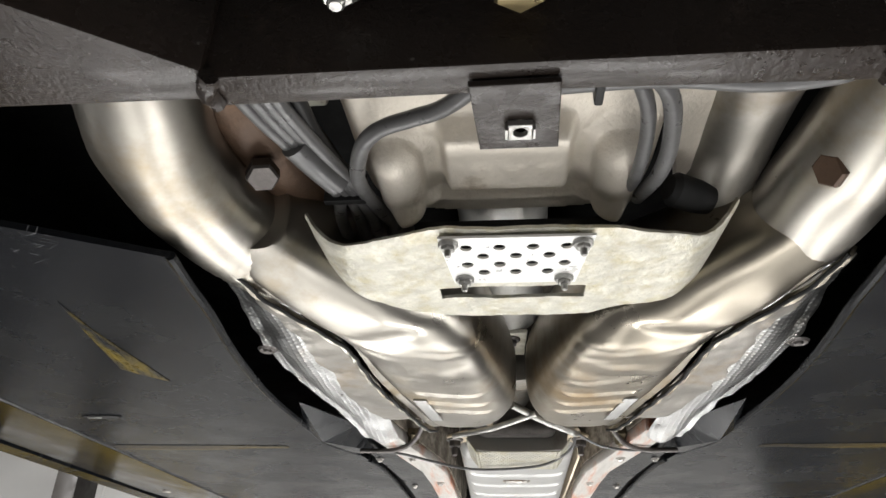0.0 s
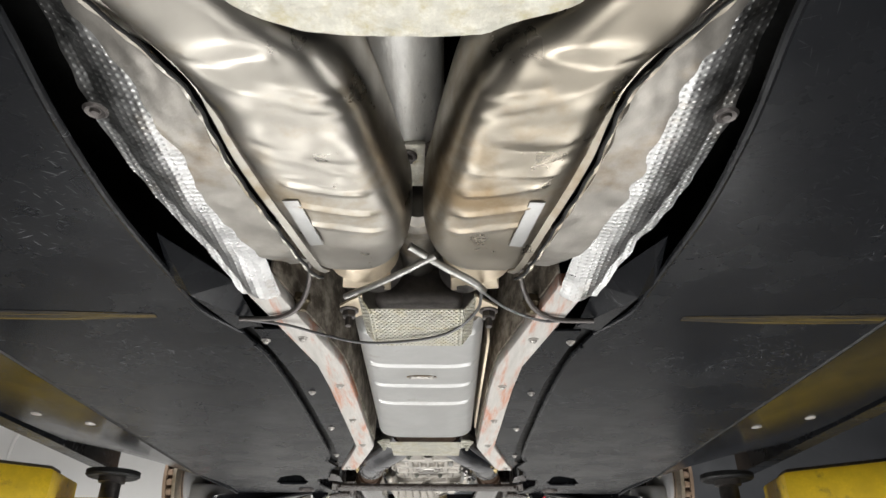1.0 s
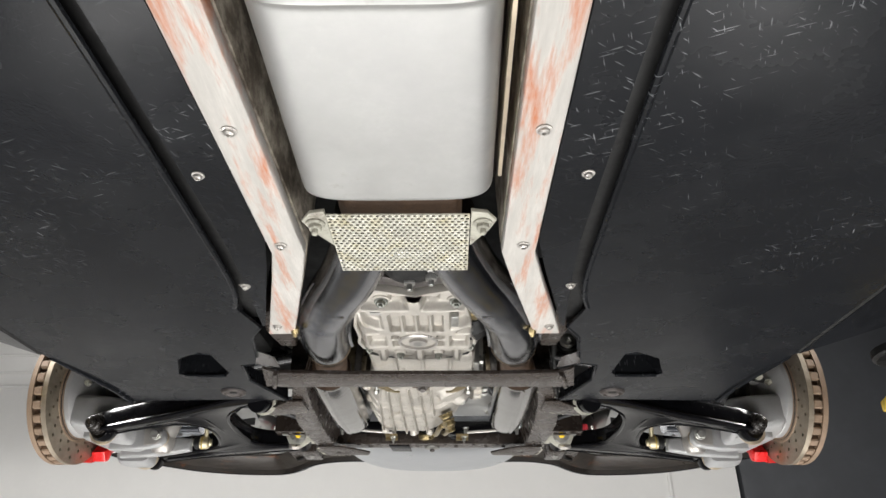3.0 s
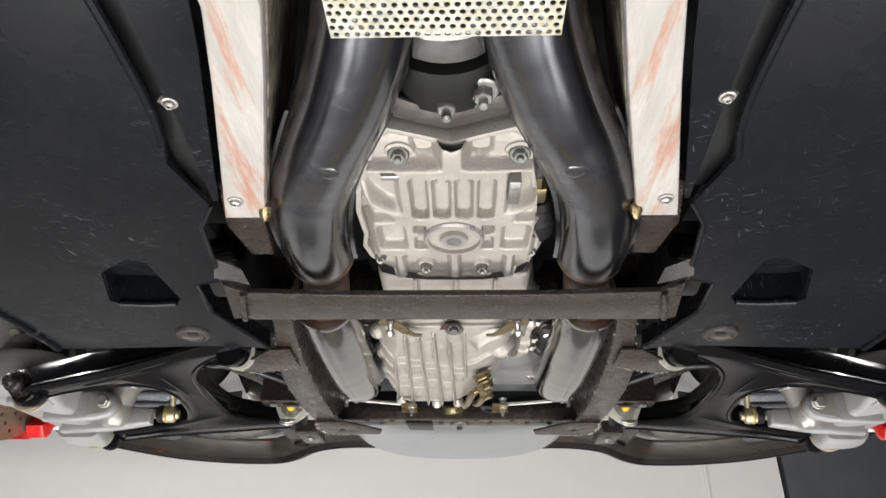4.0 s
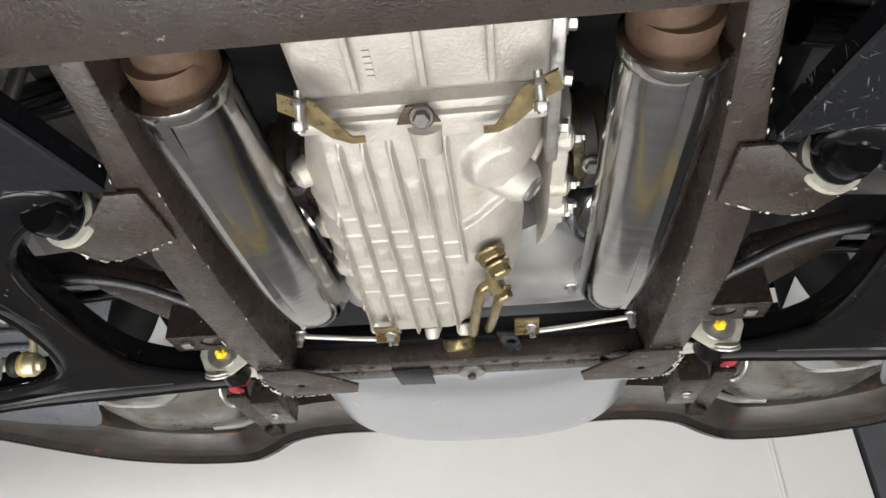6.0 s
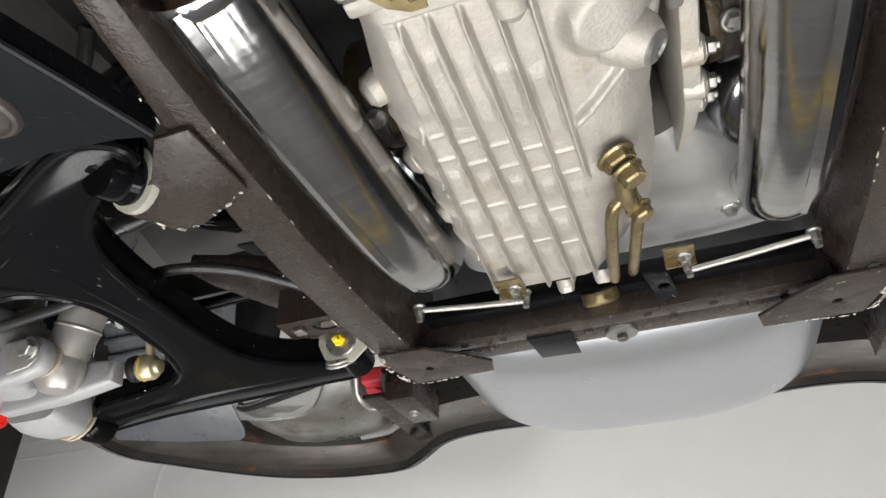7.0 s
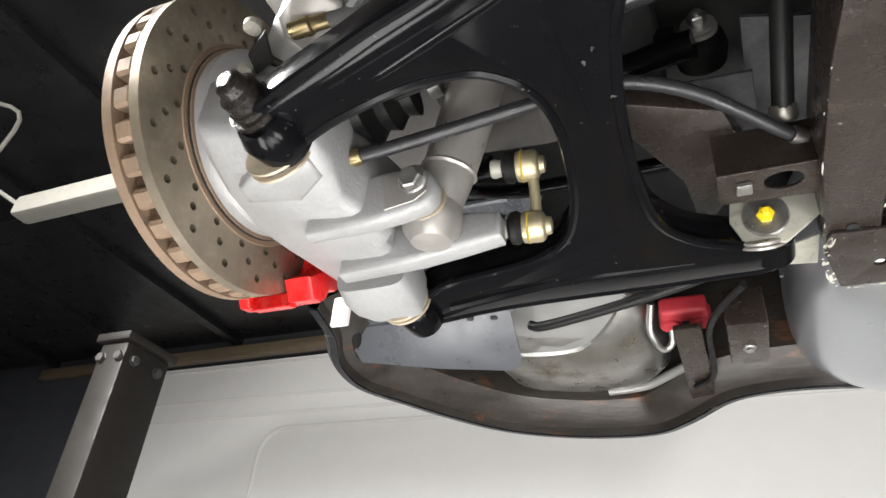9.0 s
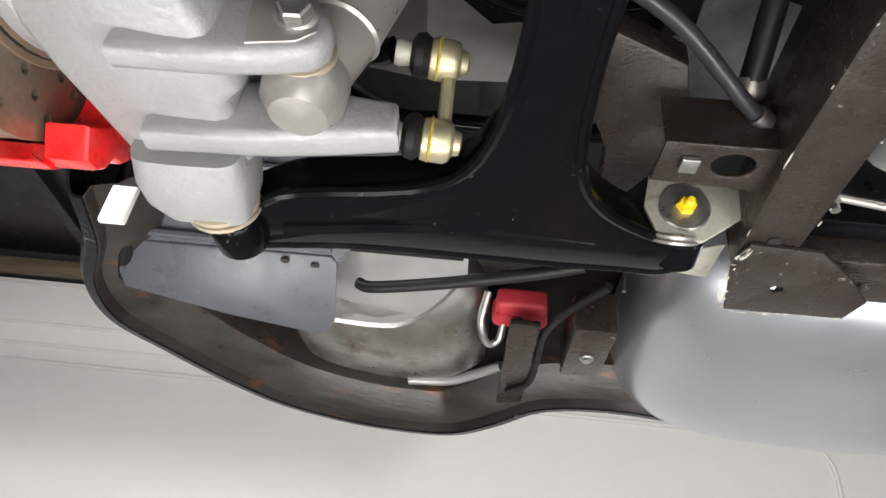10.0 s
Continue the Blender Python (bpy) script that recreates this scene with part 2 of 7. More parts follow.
def thing(name, place, label, category, group="", kind=""):
    ob = new(name)
    place = placed(place)
    ob.location, ob.empty_display_size = place, 0.02
    ORIGIN[ob] = Vector(place)
    return tagged(ob, label, category, group, kind)


def part(name, bm, material, parent=None, label="", sharp=32, solid=0.0):
    bmesh.ops.remove_doubles(bm, verts=bm.verts, dist=1e-5)
    bmesh.ops.recalc_face_normals(bm, faces=bm.faces)
    if PLACING:
        for v in bm.verts:
            v.co = placed(v.co)
    o = ORIGIN.get(parent, Vector())
    if o.length:
        bmesh.ops.translate(bm, verts=bm.verts, vec=-o)
    lim = radians(sharp)
    for e in bm.edges:
        e.smooth = len(e.link_faces) == 2 and e.calc_face_angle(0) < lim
    for f in bm.faces:
        f.smooth = True
    me = bpy.data.meshes.new(name)
    bm.to_mesh(me)
    bm.free()
    me.materials.append(material)
    ob = new(name, me)
    ob.parent = parent
    ORIGIN[ob] = o
    if solid:
        md = ob.modifiers.new("thickness", "SOLIDIFY")
        md.thickness, md.offset = solid, 0
    return tagged(ob, label)


def single(name, bm, material, label, category, group="", kind="", sharp=32, solid=0.0):
    return tagged(part(name, bm, material, None, label, sharp, solid), label, category, group, kind)


def B():
    return bmesh.new()


def box(bm, lo, hi, bevel=0.0, seg=2):
    t = bmesh.new()
    bmesh.ops.create_cube(t, size=1)
    lo, hi = Vector(lo), Vector(hi)
    for v in t.verts:
        v.co = Vector([lo[i] + (v.co[i] + 0.5) * (hi[i] - lo[i]) for i in range(3)])
    if bevel:
        bmesh.ops.bevel(t, geom=t.edges[:], offset=bevel, segments=seg, affect="EDGES", profile=0.5)
    return merge(bm, t)


def merge(bm, t, m=None):
    if m is not None:
        bmesh.ops.transform(t, matrix=m, verts=t.verts)
    me = bpy.data.meshes.new("tmp")
    t.to_mesh(me)
    t.free()
    bm.from_mesh(me)
    bpy.data.meshes.remove(me)
    return bm


def plate(bm, outer, z0, z1, holes=(), bevel=0.0):
    """A flat plate with the given plan outline and holes, from z0 up to z1."""
    t = bmesh.new()
    edges = []
    for loop in (outer, *holes):
        vs = [t.verts.new((p[0], p[1], z0)) for p in loop]
        edges += [t.edges.new((vs[i], vs[(i + 1) % len(vs)])) for i in range(len(vs))]
    bmesh.ops.triangle_fill(t, edges=edges, use_beauty=True)
    bmesh.ops.dissolve_limit(t, angle_limit=0.01, verts=t.verts, edges=t.edges) if not holes else None
    r = bmesh.ops.extrude_face_region(t, geom=t.faces[:])
    bmesh.ops.translate(t, verts=[g for g in r["geom"] if isinstance(g, bmesh.types.BMVert)], vec=(0, 0, z1 - z0))
    if bevel:
        bmesh.ops.recalc_face_normals(t, faces=t.faces)
        es = [e for e in t.edges if len(e.link_faces) == 2 and e.calc_face_angle(0) > 0.6 and abs(e.verts[0].co.z - e.verts[1].co.z) < 1e-6]
        bmesh.ops.bevel(t, geom=es, offset=bevel, segments=2, affect="EDGES", profile=0.5)
    return merge(bm, t)


def circle(cx, cy, r, n=14, ry=None):
    return [(cx + r * math.cos(2 * math.pi * i / n), cy + (ry or r) * math.sin(2 * math.pi * i / n)) for i in range(n)]


def smooth_line(pts, n=6):
    """Catmull-Rom through the points."""
    P = [Vector(p) for p in pts]
    P = [2 * P[0] - P[1]] + P + [2 * P[-1] - P[-2]]
    out = []
    for i in range(1, len(P) - 2):
        for k in range(n):
            t = k / n
            a, b, c, d = P[i - 1], P[i], P[i + 1], P[i + 2]
            out.append(0.5 * (2 * b + (c - a) * t + (2 * a - 5 * b + 4 * c - d) * t * t + (3 * b - a - 3 * c + d) * t ** 3))
    return out + [P[-2]]


def tube(bm, pts, r, seg=14, n=6, caps=True):
    """A round bar along a smooth line; r: one radius, or one for each given point."""
    P = smooth_line(pts, n) if n > 1 else [Vector(p) for p in pts]
    if isinstance(r, (list, tuple)):
        R = [float(np.interp(i / (len(P) - 1) * (len(r) - 1), range(len(r)), r)) for i in range(len(P))]
    else:
        R = [r] * len(P)
    rings, up = [], None
    for i, p in enumerate(P):
        d = (P[min(i + 1, len(P) - 1)] - P[max(i - 1, 0)]).normalized()
        if up is None:
            up = Vector((0, 0, 1)) if abs(d.z) < 0.9 else Vector((1, 0, 0))
        side = d.cross(up).normalized()
        up = side.cross(d).normalized()
        rings.append([bm.verts.new(p + R[i] * (math.cos(a) * side + math.sin(a) * up)) for a in [2 * math.pi * k / seg for k in range(seg)]])
    skin(bm, rings, caps)
    return bm


def skin(bm, rings, caps=True):
    for a, b in zip(rings, rings[1:]):
        n = len(a)
        for k in range(n):
            bm.faces.new((a[k], a[(k + 1) % n], b[(k + 1) % n], b[k]))
    if caps:
        bm.faces.new(rings[0][::-1])
        bm.faces.new(rings[-1])


def lathe(bm, prof, place, way, seg=20):
    """A turned body: (radius, height) pairs along way from place."""
    w = Vector(way).normalized()
    q = Vector((0, 0, 1)).rotation_difference(w).to_matrix()
    rings = []
    for r, h in prof:
        rings.append([bm.verts.new(Vector(place) + q @ Vector((max(r, 1e-4) * math.cos(2 * math.pi * k / seg), max(r, 1e-4) * math.sin(2 * math.pi * k / seg), h))) for k in range(seg)])
    skin(bm, rings)
    return bm


def hexa(bm, place, way, af, h, flange=0.0, stud=0.0, rot=0.0):
    """A hexagon head (across flats af), on a washer, with a stud end."""
    w = Vector(way).normalized()
    if flange:
        lathe(bm, [(flange, 0), (flange, 0.0015), (flange * 0.86, 0.0028)], place, w, 18)
    q = Vector((0, 0, 1)).rotation_difference(w).to_matrix()
    rings = []
    for f, z in ((1, 0.0015), (1, h * 0.85), (0.86, h)):
        rings.append([bm.verts.new(Vector(place) + q @ Vector((f * af / 1.732 * math.cos(math.pi / 3 * k + rot), f * af / 1.732 * math.sin(math.pi / 3 * k + rot), z))) for k in range(6)])
    skin(bm, rings)
    if stud:
        lathe(bm, [(af * 0.28, h), (af * 0.28, h + stud), (af * 0.2, h + stud + 0.0012)], place, w, 10)
    return bm


def dome_bolt(bm, place, r=0.006):
    """A flat washer with a low socket head, facing down."""
    x, y, z = place
    lathe(bm, [(r * 1.55, 0), (r * 1.55, 0.0012), (r * 1.1, 0.0016), (r, 0.0035), (r * 0.6, 0.0048), (r * 0.42, 0.0046), (r * 0.40, 0.0025)], (x, y, z), (0, 0, -1), 16)
    return bm


def loft(bm, rings, seg=28, power=2.6, caps=True):
    """Superellipse sections (cx, cz, y, half width, half height), stacked along y."""
    out = []
    for cx, cz, y, hw, hh in rings:
        ring = []
        for k in range(seg):
            a = 2 * math.pi * k / seg
            c, s_ = math.cos(a), math.sin(a)
            ring.append(bm.verts.new((cx + hw * math.copysign(abs(c) ** (2 / power), c), y, cz + hh * math.copysign(abs(s_) ** (2 / power), s_))))
        out.append(ring)
    skin(bm, out, caps)
    return bm


def strip(bm, left, right, n=1):
    """A sheet between two lines of equal count."""
    rows = []
    for a, b in zip(left, right):
        a, b = Vector(a), Vector(b)
        rows.append([bm.verts.new(a.lerp(b, k / n)) for k in range(n + 1)])
    for r0, r1 in zip(rows, rows[1:]):
        for k in range(n):
            bm.faces.new((r0[k], r0[k + 1], r1[k + 1], r1[k]))
    return bm


def rough_up(bm, amp, freq, seed=0.0, axis=None):
    for v in bm.verts:
        d = noise.noise(v.co * freq + Vector((seed, seed * 1.7, 0)))
        v.co += (Vector(axis) if axis else v.co.normalized()) * d * amp
    return bm


def sstep(v):
    v = np.clip(v, 0, 1)
    return v * v * (3 - 2 * v)


def rrect(X, Y, x0, x1, y0, y1, r, slope):
    """1 inside a rounded rectangle, falling to 0 over the width slope."""
    qx, qy = np.abs(X - (x0 + x1) / 2) - (x1 - x0) / 2 + r, np.abs(Y - (y0 + y1) / 2) - (y1 - y0) / 2 + r
    d = np.hypot(np.maximum(qx, 0), np.maximum(qy, 0)) + np.minimum(np.maximum(qx, qy), 0) - r
    return sstep(-d / slope)


def inside(X, Y, poly):
    out = np.zeros(X.shape, bool)
    for (ax, ay), (bx, by) in zip(poly, poly[1:] + poly[:1]):
        if ay != by:
            out ^= ((ay > Y) != (by > Y)) & (X < (bx - ax) * (Y - ay) / (by - ay) + ax)
    return out


def relief(bm, poly, zfun, step):
    """A moulded surface over a plan outline, its height from zfun(X, Y)."""
    px, py = [p[0] for p in poly], [p[1] for p in poly]
    xs, ys = np.arange(min(px), max(px) + step, step), np.arange(min(py), max(py) + step, step)
    X, Y = np.meshgrid(xs, ys, indexing="ij")
    Z, M = zfun(X, Y), inside(X, Y, poly)
    ok = M[:-1, :-1] & M[1:, :-1] & M[:-1, 1:] & M[1:, 1:]
    idx = -np.ones(X.shape, int)
    verts, faces = [], []
    for i, j in zip(*np.nonzero(ok)):
        f = []
        for a, b in ((i, j), (i + 1, j), (i + 1, j + 1), (i, j + 1)):
            if idx[a, b] < 0:
                idx[a, b] = len(verts)
                verts.append((X[a, b], Y[a, b], Z[a, b]))
            f.append(int(idx[a, b]))
        faces.append(f)
    me = bpy.data.meshes.new("tmp")
    me.from_pydata(verts, [], faces)
    bm.from_mesh(me)
    bpy.data.meshes.remove(me)
    return bm


def slab(bm, outline, y0, y1, tilt=0.0, bevel=0.002):
    """A plate standing across the car: outline in (x, z), from y0 to y1, leaning by tilt."""
    t = plate(bmesh.new(), outline, y0, y1, (), bevel)
    zm = min(p[1] for p in outline)
    for v in t.verts:
        v.co = Vector((v.co.x, v.co.z - tilt * (v.co.y - zm), v.co.y))
    return merge(bm, t)


DOWN, UP = (0, 0, -1), (0, 0, 1)


# ---- the workshop ----
def workshop():
    bm = box(B(), (-7, -6, -0.2), (7, DOOR_Y + 0.3, 0))
    single("floor", bm, CONCRETE, "smooth light grey painted concrete workshop floor", "floor", kind="structure")
    # unseen stripe, added for a yellow reflection in the floor panels
    for y in (4.4,):
        bm = box(B(), (-3.2, y, 0.0), (3.2, y + 0.12, 0.004))
        single("reflected_stripe", bm, LIFTY, "unseen yellow floor stripe added to reflect in the floor panels", "floor line", kind="structure")
    bm = box(B(), (-7, -6, CEIL_Z), (7, DOOR_Y + 0.3, CEIL_Z + 0.2))
    for x in np.arange(-6.6, 6.8, 0.95):
        box(bm, (x, -6, CEIL_Z - 0.05), (x + 0.07, DOOR_Y, CEIL_Z - 0.001))
    for y in (1.2, 3.9):
        box(bm, (-7, y, CEIL_Z - 0.085), (7, y + 0.05, CEIL_Z - 0.051))
    single("ceiling", bm, CEILM, "wrinkled black film ceiling with dark battens", "ceiling", kind="structure")
    # rear wall with the door's opening
    x0, x1, top = -5.1, 1.97, 3.34
    bm = B()
    box(bm, (-7, DOOR_Y, 0), (x0, DOOR_Y + 0.2, CEIL_Z))
    box(bm, (x1, DOOR_Y, 0), (7, DOOR_Y + 0.2, CEIL_Z))
    box(bm, (x0, DOOR_Y, top), (x1, DOOR_Y + 0.2, CEIL_Z))
    single("wall_rear", bm, WALLM, "dark painted workshop wall round the door", "wall", kind="structure")
    for name, lo, hi in (("wall_left", (-7.2, -6, 0), (-7, DOOR_Y, CEIL_Z)), ("wall_right", (7, -6, 0), (7.2, DOOR_Y, CEIL_Z)), ("wall_front", (-7, -6.2, 0), (7, -6, CEIL_Z))):
        single(name, box(B(), lo, hi), PALE, "grey painted workshop wall", "wall", kind="structure")
    # sectional door: flat skins with pressed grooves and one raised field
    door = thing("garage_door", (-1.1, DOOR_Y, 0), "closed white sectional garage door with pressed grooves", "garage door", kind="structure")
    edges = [0.02, 0.69, 1.36, 2.03, 2.70, top - 0.02]
    for z0, z1 in zip(edges, edges[1:]):
        bm = box(B(), (x0 + 0.02, DOOR_Y + 0.03, z0), (x1 - 0.02, DOOR_Y + 0.08, z1), 0.0)
        if z0 > 2.6:
            for z in (2.905, 3.035, 3.285):
                tube(bm, [(x0 + 0.03, DOOR_Y + 0.031, z), (x1 - 0.03, DOOR_Y + 0.031, z)], 0.012, 8, 1)
        part("door_panel", bm, DOORP, door)
    bm = B()
    fx0, fx1, z0, z1, r = -3.34, 1.5, 1.35, 2.80, 0.19
    loop = []
    for cx, cz, a0 in ((fx1 - r, z1 - r, 0), (fx0 + r, z1 - r, 90), (fx0 + r, z0 + r, 180), (fx1 - r, z0 + r, 270)):
        for k in range(6):
            a = radians(a0 + 18 * k)
            loop.append((cx + r * math.cos(a), DOOR_Y + 0.031, cz + r * math.sin(a)))
    tube(bm, loop + [loop[0]], 0.015, 8, 1)
    part("pressed_field", bm, DOORP, door)
    bm = box(B(), (x0 - 0.6, DOOR_Y - 0.06, 3.33), (x1 + 0.2, DOOR_Y - 0.002, 3.42), 0.005)
    single("door_header", bm, WOODY, "brown wooden header beam over the garage door", "beam", kind="structure")
    # free-standing post with a bolted cap
    px, py, pz = -2.250, 3.60, 2.315
    post = thing("steel_post", (px, py, 0), "grey-brown square steel post with a bolted cap plate", "post")
    part("shaft", box(B(), (px - 0.060, py - 0.10, 0), (px + 0.060, py + 0.10, pz - 0.03), 0.008), POSTM, post)
    part("cap", box(B(), (px - 0.075, py - 0.118, pz - 0.03), (px + 0.075, py + 0.118, pz), 0.005), POSTM, post)
    part("brace", tube(B(), [(px - 0.060, py, 1.75), (px - 0.62, py, 0.9), (px - 0.85, py, 0.0)], 0.045, 8, 1), POSTM, post)
    part("foot", box(B(), (px - 0.25, py - 0.25, 0), (px + 0.25, py + 0.25, 0.02), 0.003), POSTM, post)
    for x in (px - 0.04, px + 0.04):
        part("bolt", hexa(B(), (x, py - 0.10, pz - 0.085), (0, -1, 0), 0.030, 0.014, 0.020), BATTEN, post)
    for y in (py - 0.055, py + 0.055):
        part("bolt", hexa(B(), (px + 0.060, y, pz - 0.085), (1, 0, 0), 0.030, 0.014, 0.020), BATTEN, post)
    # hanging lamp bar and its flex
    lamp = thing("ceiling_lamp", (-3.1, 3.5, CEIL_Z - 0.2), "off-white ceiling lamp bar hanging from a flex", "lamp")
    part("housing", box(B(), (-3.14, 3.45, 2.975), (-1.75, 3.55, 3.075), 0.02), LAMPHOUSE, lamp)
    part("flex", tube(B(), [(-3.14, 3.5, 3.04), (-3.36, 3.4, 3.22), (-3.12, 3.28, 3.42), (-3.5, 3.1, 3.46), (-3.9, 3.0, CEIL_Z)], 0.010, 8), LAMPHOUSE, lamp)
    part("hanger", tube(B(), [(-2.1, 3.5, 3.06), (-2.1, 3.5, CEIL_Z)], 0.006, 6, 1), LAMPHOUSE, lamp)
    # trays for the added ceiling fill lamps
    for x in (-2.7, 2.7):
        t = thing("ceiling_fill_tray", (x, 1.6, CEIL_Z - 0.05), "unseen long white tray added for a ceiling fill lamp", "lamp", "ceiling tube lamps")
        part("tray", box(B(), (x - 0.07, 0.8, CEIL_Z - 0.10), (x + 0.07, 2.4, CEIL_Z - 0.052), 0.006), WHITEP, t)
    # cases for the added floor fill lamps, out of sight below the car
    for x, y, w in FLOOR_FILLS:
        t = thing("floor_fill_case", (x, y, 0), "unseen flat fill light added on the workshop floor", "work light", "floor work lights")
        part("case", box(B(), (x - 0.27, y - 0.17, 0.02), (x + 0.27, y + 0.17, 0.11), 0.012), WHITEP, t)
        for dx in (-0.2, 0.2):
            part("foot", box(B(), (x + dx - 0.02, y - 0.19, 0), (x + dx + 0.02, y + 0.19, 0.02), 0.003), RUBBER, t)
    # stands for the added side fill lamps
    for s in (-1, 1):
        t = thing("side_fill_stand", (s * 2.5, 0.9, 0), "unseen stand added to carry a long fill lamp beside the lift", "lamp", "side work lamps")
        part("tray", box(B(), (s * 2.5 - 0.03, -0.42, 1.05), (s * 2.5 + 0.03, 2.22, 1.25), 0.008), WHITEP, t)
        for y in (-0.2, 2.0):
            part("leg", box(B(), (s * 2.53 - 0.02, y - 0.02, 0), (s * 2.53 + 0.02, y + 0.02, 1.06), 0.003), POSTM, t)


# ---- the lift's arms ----
def lift_arm(s):
    t = thing("lift_arm", (s * 1.35, 1.6, 0), "scuffed yellow steel lift arm with round screw pad", "lift arm", "lift arms")
    o = 0.02 if s > 0 else 0.05
    bm = B()
    a = [(0.625, 1.88), (0.64, 1.93), (0.70, 1.950), (0.83, 1.93), (0.83, 1.83), (0.66, 1.835)]
    plate(bm, [(s * (x + o), y) for x, y in a], 1.622, 1.638, [circle(s * (0.69 + o), 1.888, 0.024, 18)], 0.003)
    part("tongue", bm, LIFTY, t)
    bm = B()
    b = [(0.80, 1.95), (0.775, 1.78), (1.24, 1.42), (1.36, 1.62)]
    plate(bm, [(s * (x + o), y) for x, y in b], 1.610, 1.690, (), 0.006)
    part("arm", bm, LIFTY, t)
    bm = plate(B(), [(s * (x + o), y) for x, y in ((0.80, 1.86), (0.79, 1.80), (1.20, 1.47), (1.22, 1.53))], 1.6905, 1.700, (), 0.002)
    part("wear_strip", bm, DARKBOLT, t)
    bm = B()
    lathe(bm, [(0.022, 0), (0.022, 0.040), (0.030, 0.043), (0.030, 0.055)], (s * (0.69 + o), 1.888, 1.636), UP, 22)
    pad = part("screw_pad", bm, DARKBOLT, t)
    bm = lathe(B(), [(0.055, 0), (0.060, 0.004), (0.060, 0.014)], (s * (0.69 + o), 1.888, 1.690), UP, 26)
    part("rubber_pad", bm, RUBBER, pad)
    bm = box(B(), (s * 1.45 - 0.16, 1.30, 0), (s * 1.45 + 0.16, 1.66, 2.6), 0.01)
    part("column", bm, POSTM, t)


# ---- the car's body ----
CX = 0.545


def pan_panel(s):
    t = thing("floor_pan", (s * 0.4, 1.2, 1.70), "large scratched glossy black plastic floor panel under the car", "floor panel", "floor panels")
    inner = [(0.222, 0.402), (0.228, 0.45), (0.233, 0.50), (0.246, 0.59), (0.253, 0.70), (0.250, 0.80), (0.247, 0.86), (0.243, 0.92), (0.214, 0.985), (0.206, 1.03), (0.197, 1.10), (0.194, 1.30),
             (0.198, 1.60), (0.204, 1.69), (0.216, 1.735), (0.202, 1.80), (0.222, 1.835), (0.240, 1.945), (0.268, 1.955), (0.276, 2.03), (0.257, 2.09), (0.240, 2.148),
             (0.262, 2.142), (0.315, 2.137), (0.38, 2.142), (0.457, 2.147), (0.515, 2.147), (0.515, 2.10), (0.517, 2.06), (0.526, 2.0), (CX, 1.90)]
    poly = [(s * x, y) for x, y in inner] + [(s * CX, 0.300), (s * 0.316, 0.352)]
    pocket = [(s * x, y) for x, y in ((0.300, 1.905), (0.315, 1.895), (0.355, 1.925), (0.378, 1.995), (0.370, 2.003), (0.306, 2.003), (0.297, 1.99))]
    bm = plate(B(), poly, 1.700, 1.7045, [pocket])
    part("panel", bm, PLASTIC, t)
    # pocket's ramp and back wall
    bm = B()
    vs = [bm.verts.new((p[0], p[1], 1.7045 + 0.030 * max(0, (p[1] - 1.895)) / 0.11)) for p in pocket]
    bm.faces.new(vs)
    lo = [bm.verts.new((p[0], p[1], 1.7040)) for p in pocket]
    for k in range(len(vs)):
        bm.faces.new((vs[k], vs[(k + 1) % 7], lo[(k + 1) % 7], lo[k]))
    part("pocket", bm, PLASTIC, t, solid=0.002)
    # glossy bead added to draw the highlight along the pocket's rear edge
    part("highlight_bead", tube(B(), [(s * 0.306, 2.002, 1.7005), (s * 0.335, 2.0035, 1.700), (s * 0.370, 2.002, 1.7005)], 0.0035, 8), SMOOTHP, t)
    # rolled edges
    bm = tube(B(), [(s * x, y, 1.7015) for x, y in inner[:9]], 0.0035, 8, 4)
    part("front_lip", bm, PLASTIC, t)
    bm = tube(B(), [(s * x, y, 1.702) for x, y in inner[15:22]], 0.003, 8, 1)
    part("rear_lip", bm, PLASTIC, t)
    edge = inner[18:22]
    part("rear_wall", strip(B(), [(s * x, y, 1.7035) for x, y in edge], [(s * (x + 0.003), y + 0.002, 1.724) for x, y in edge], 2), PLASTIC, t, solid=0.003)
    bm = tube(B(), [(s * (x + 0.001), y, 1.7015) for x, y in inner[9:15]], 0.0035, 8, 3)
    part("side_lip", bm, PLASTIC, t)
    # yellow reflection band, painted as a thin plate on the panel
    a = (0.300, 0.925) if s < 0 else (0.305, 0.925)
    part("painted_reflection", plate(B(), [(s * a[0], a[1] + 0.006), (s * 0.42, a[1]), (s * 0.538, a[1] - 0.004), (s * 0.538, a[1] + 0.022), (s * 0.42, a[1] + 0.026), (s * a[0], a[1] + 0.018)], 1.6994, 1.6999), YELREFL, t, "yellow reflection painted on the panel")
    if s < 0:
        # diagonal yellow reflection, painted the same way
        leaf = ((-0.334, 0.464), (-0.342, 0.500), (-0.353, 0.556), (-0.364, 0.614), (-0.352, 0.632), (-0.334, 0.652), (-0.335, 0.610), (-0.337, 0.560), (-0.338, 0.510))
        part("painted_reflection", plate(B(), leaf, 1.6994, 1.6999), YELREFLD, t, "yellow reflection painted on the panel")
    # sloping outer flank up to the sill
    ys = np.linspace(0.302, 1.90, 10)
    bm = strip(B(), [(s * (CX + 0.0015), y, 1.7005) for y in ys], [(s * (0.80 - 0.12 * max(0, (y - 1.70) / 0.2)), y, 1.742) for y in ys], 3)
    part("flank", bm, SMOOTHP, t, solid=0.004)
    bm = tube(B(), [(s * CX, y, 1.7025) for y in ys], 0.004, 8, 1)
    part("crease", bm, RUBBER, t)
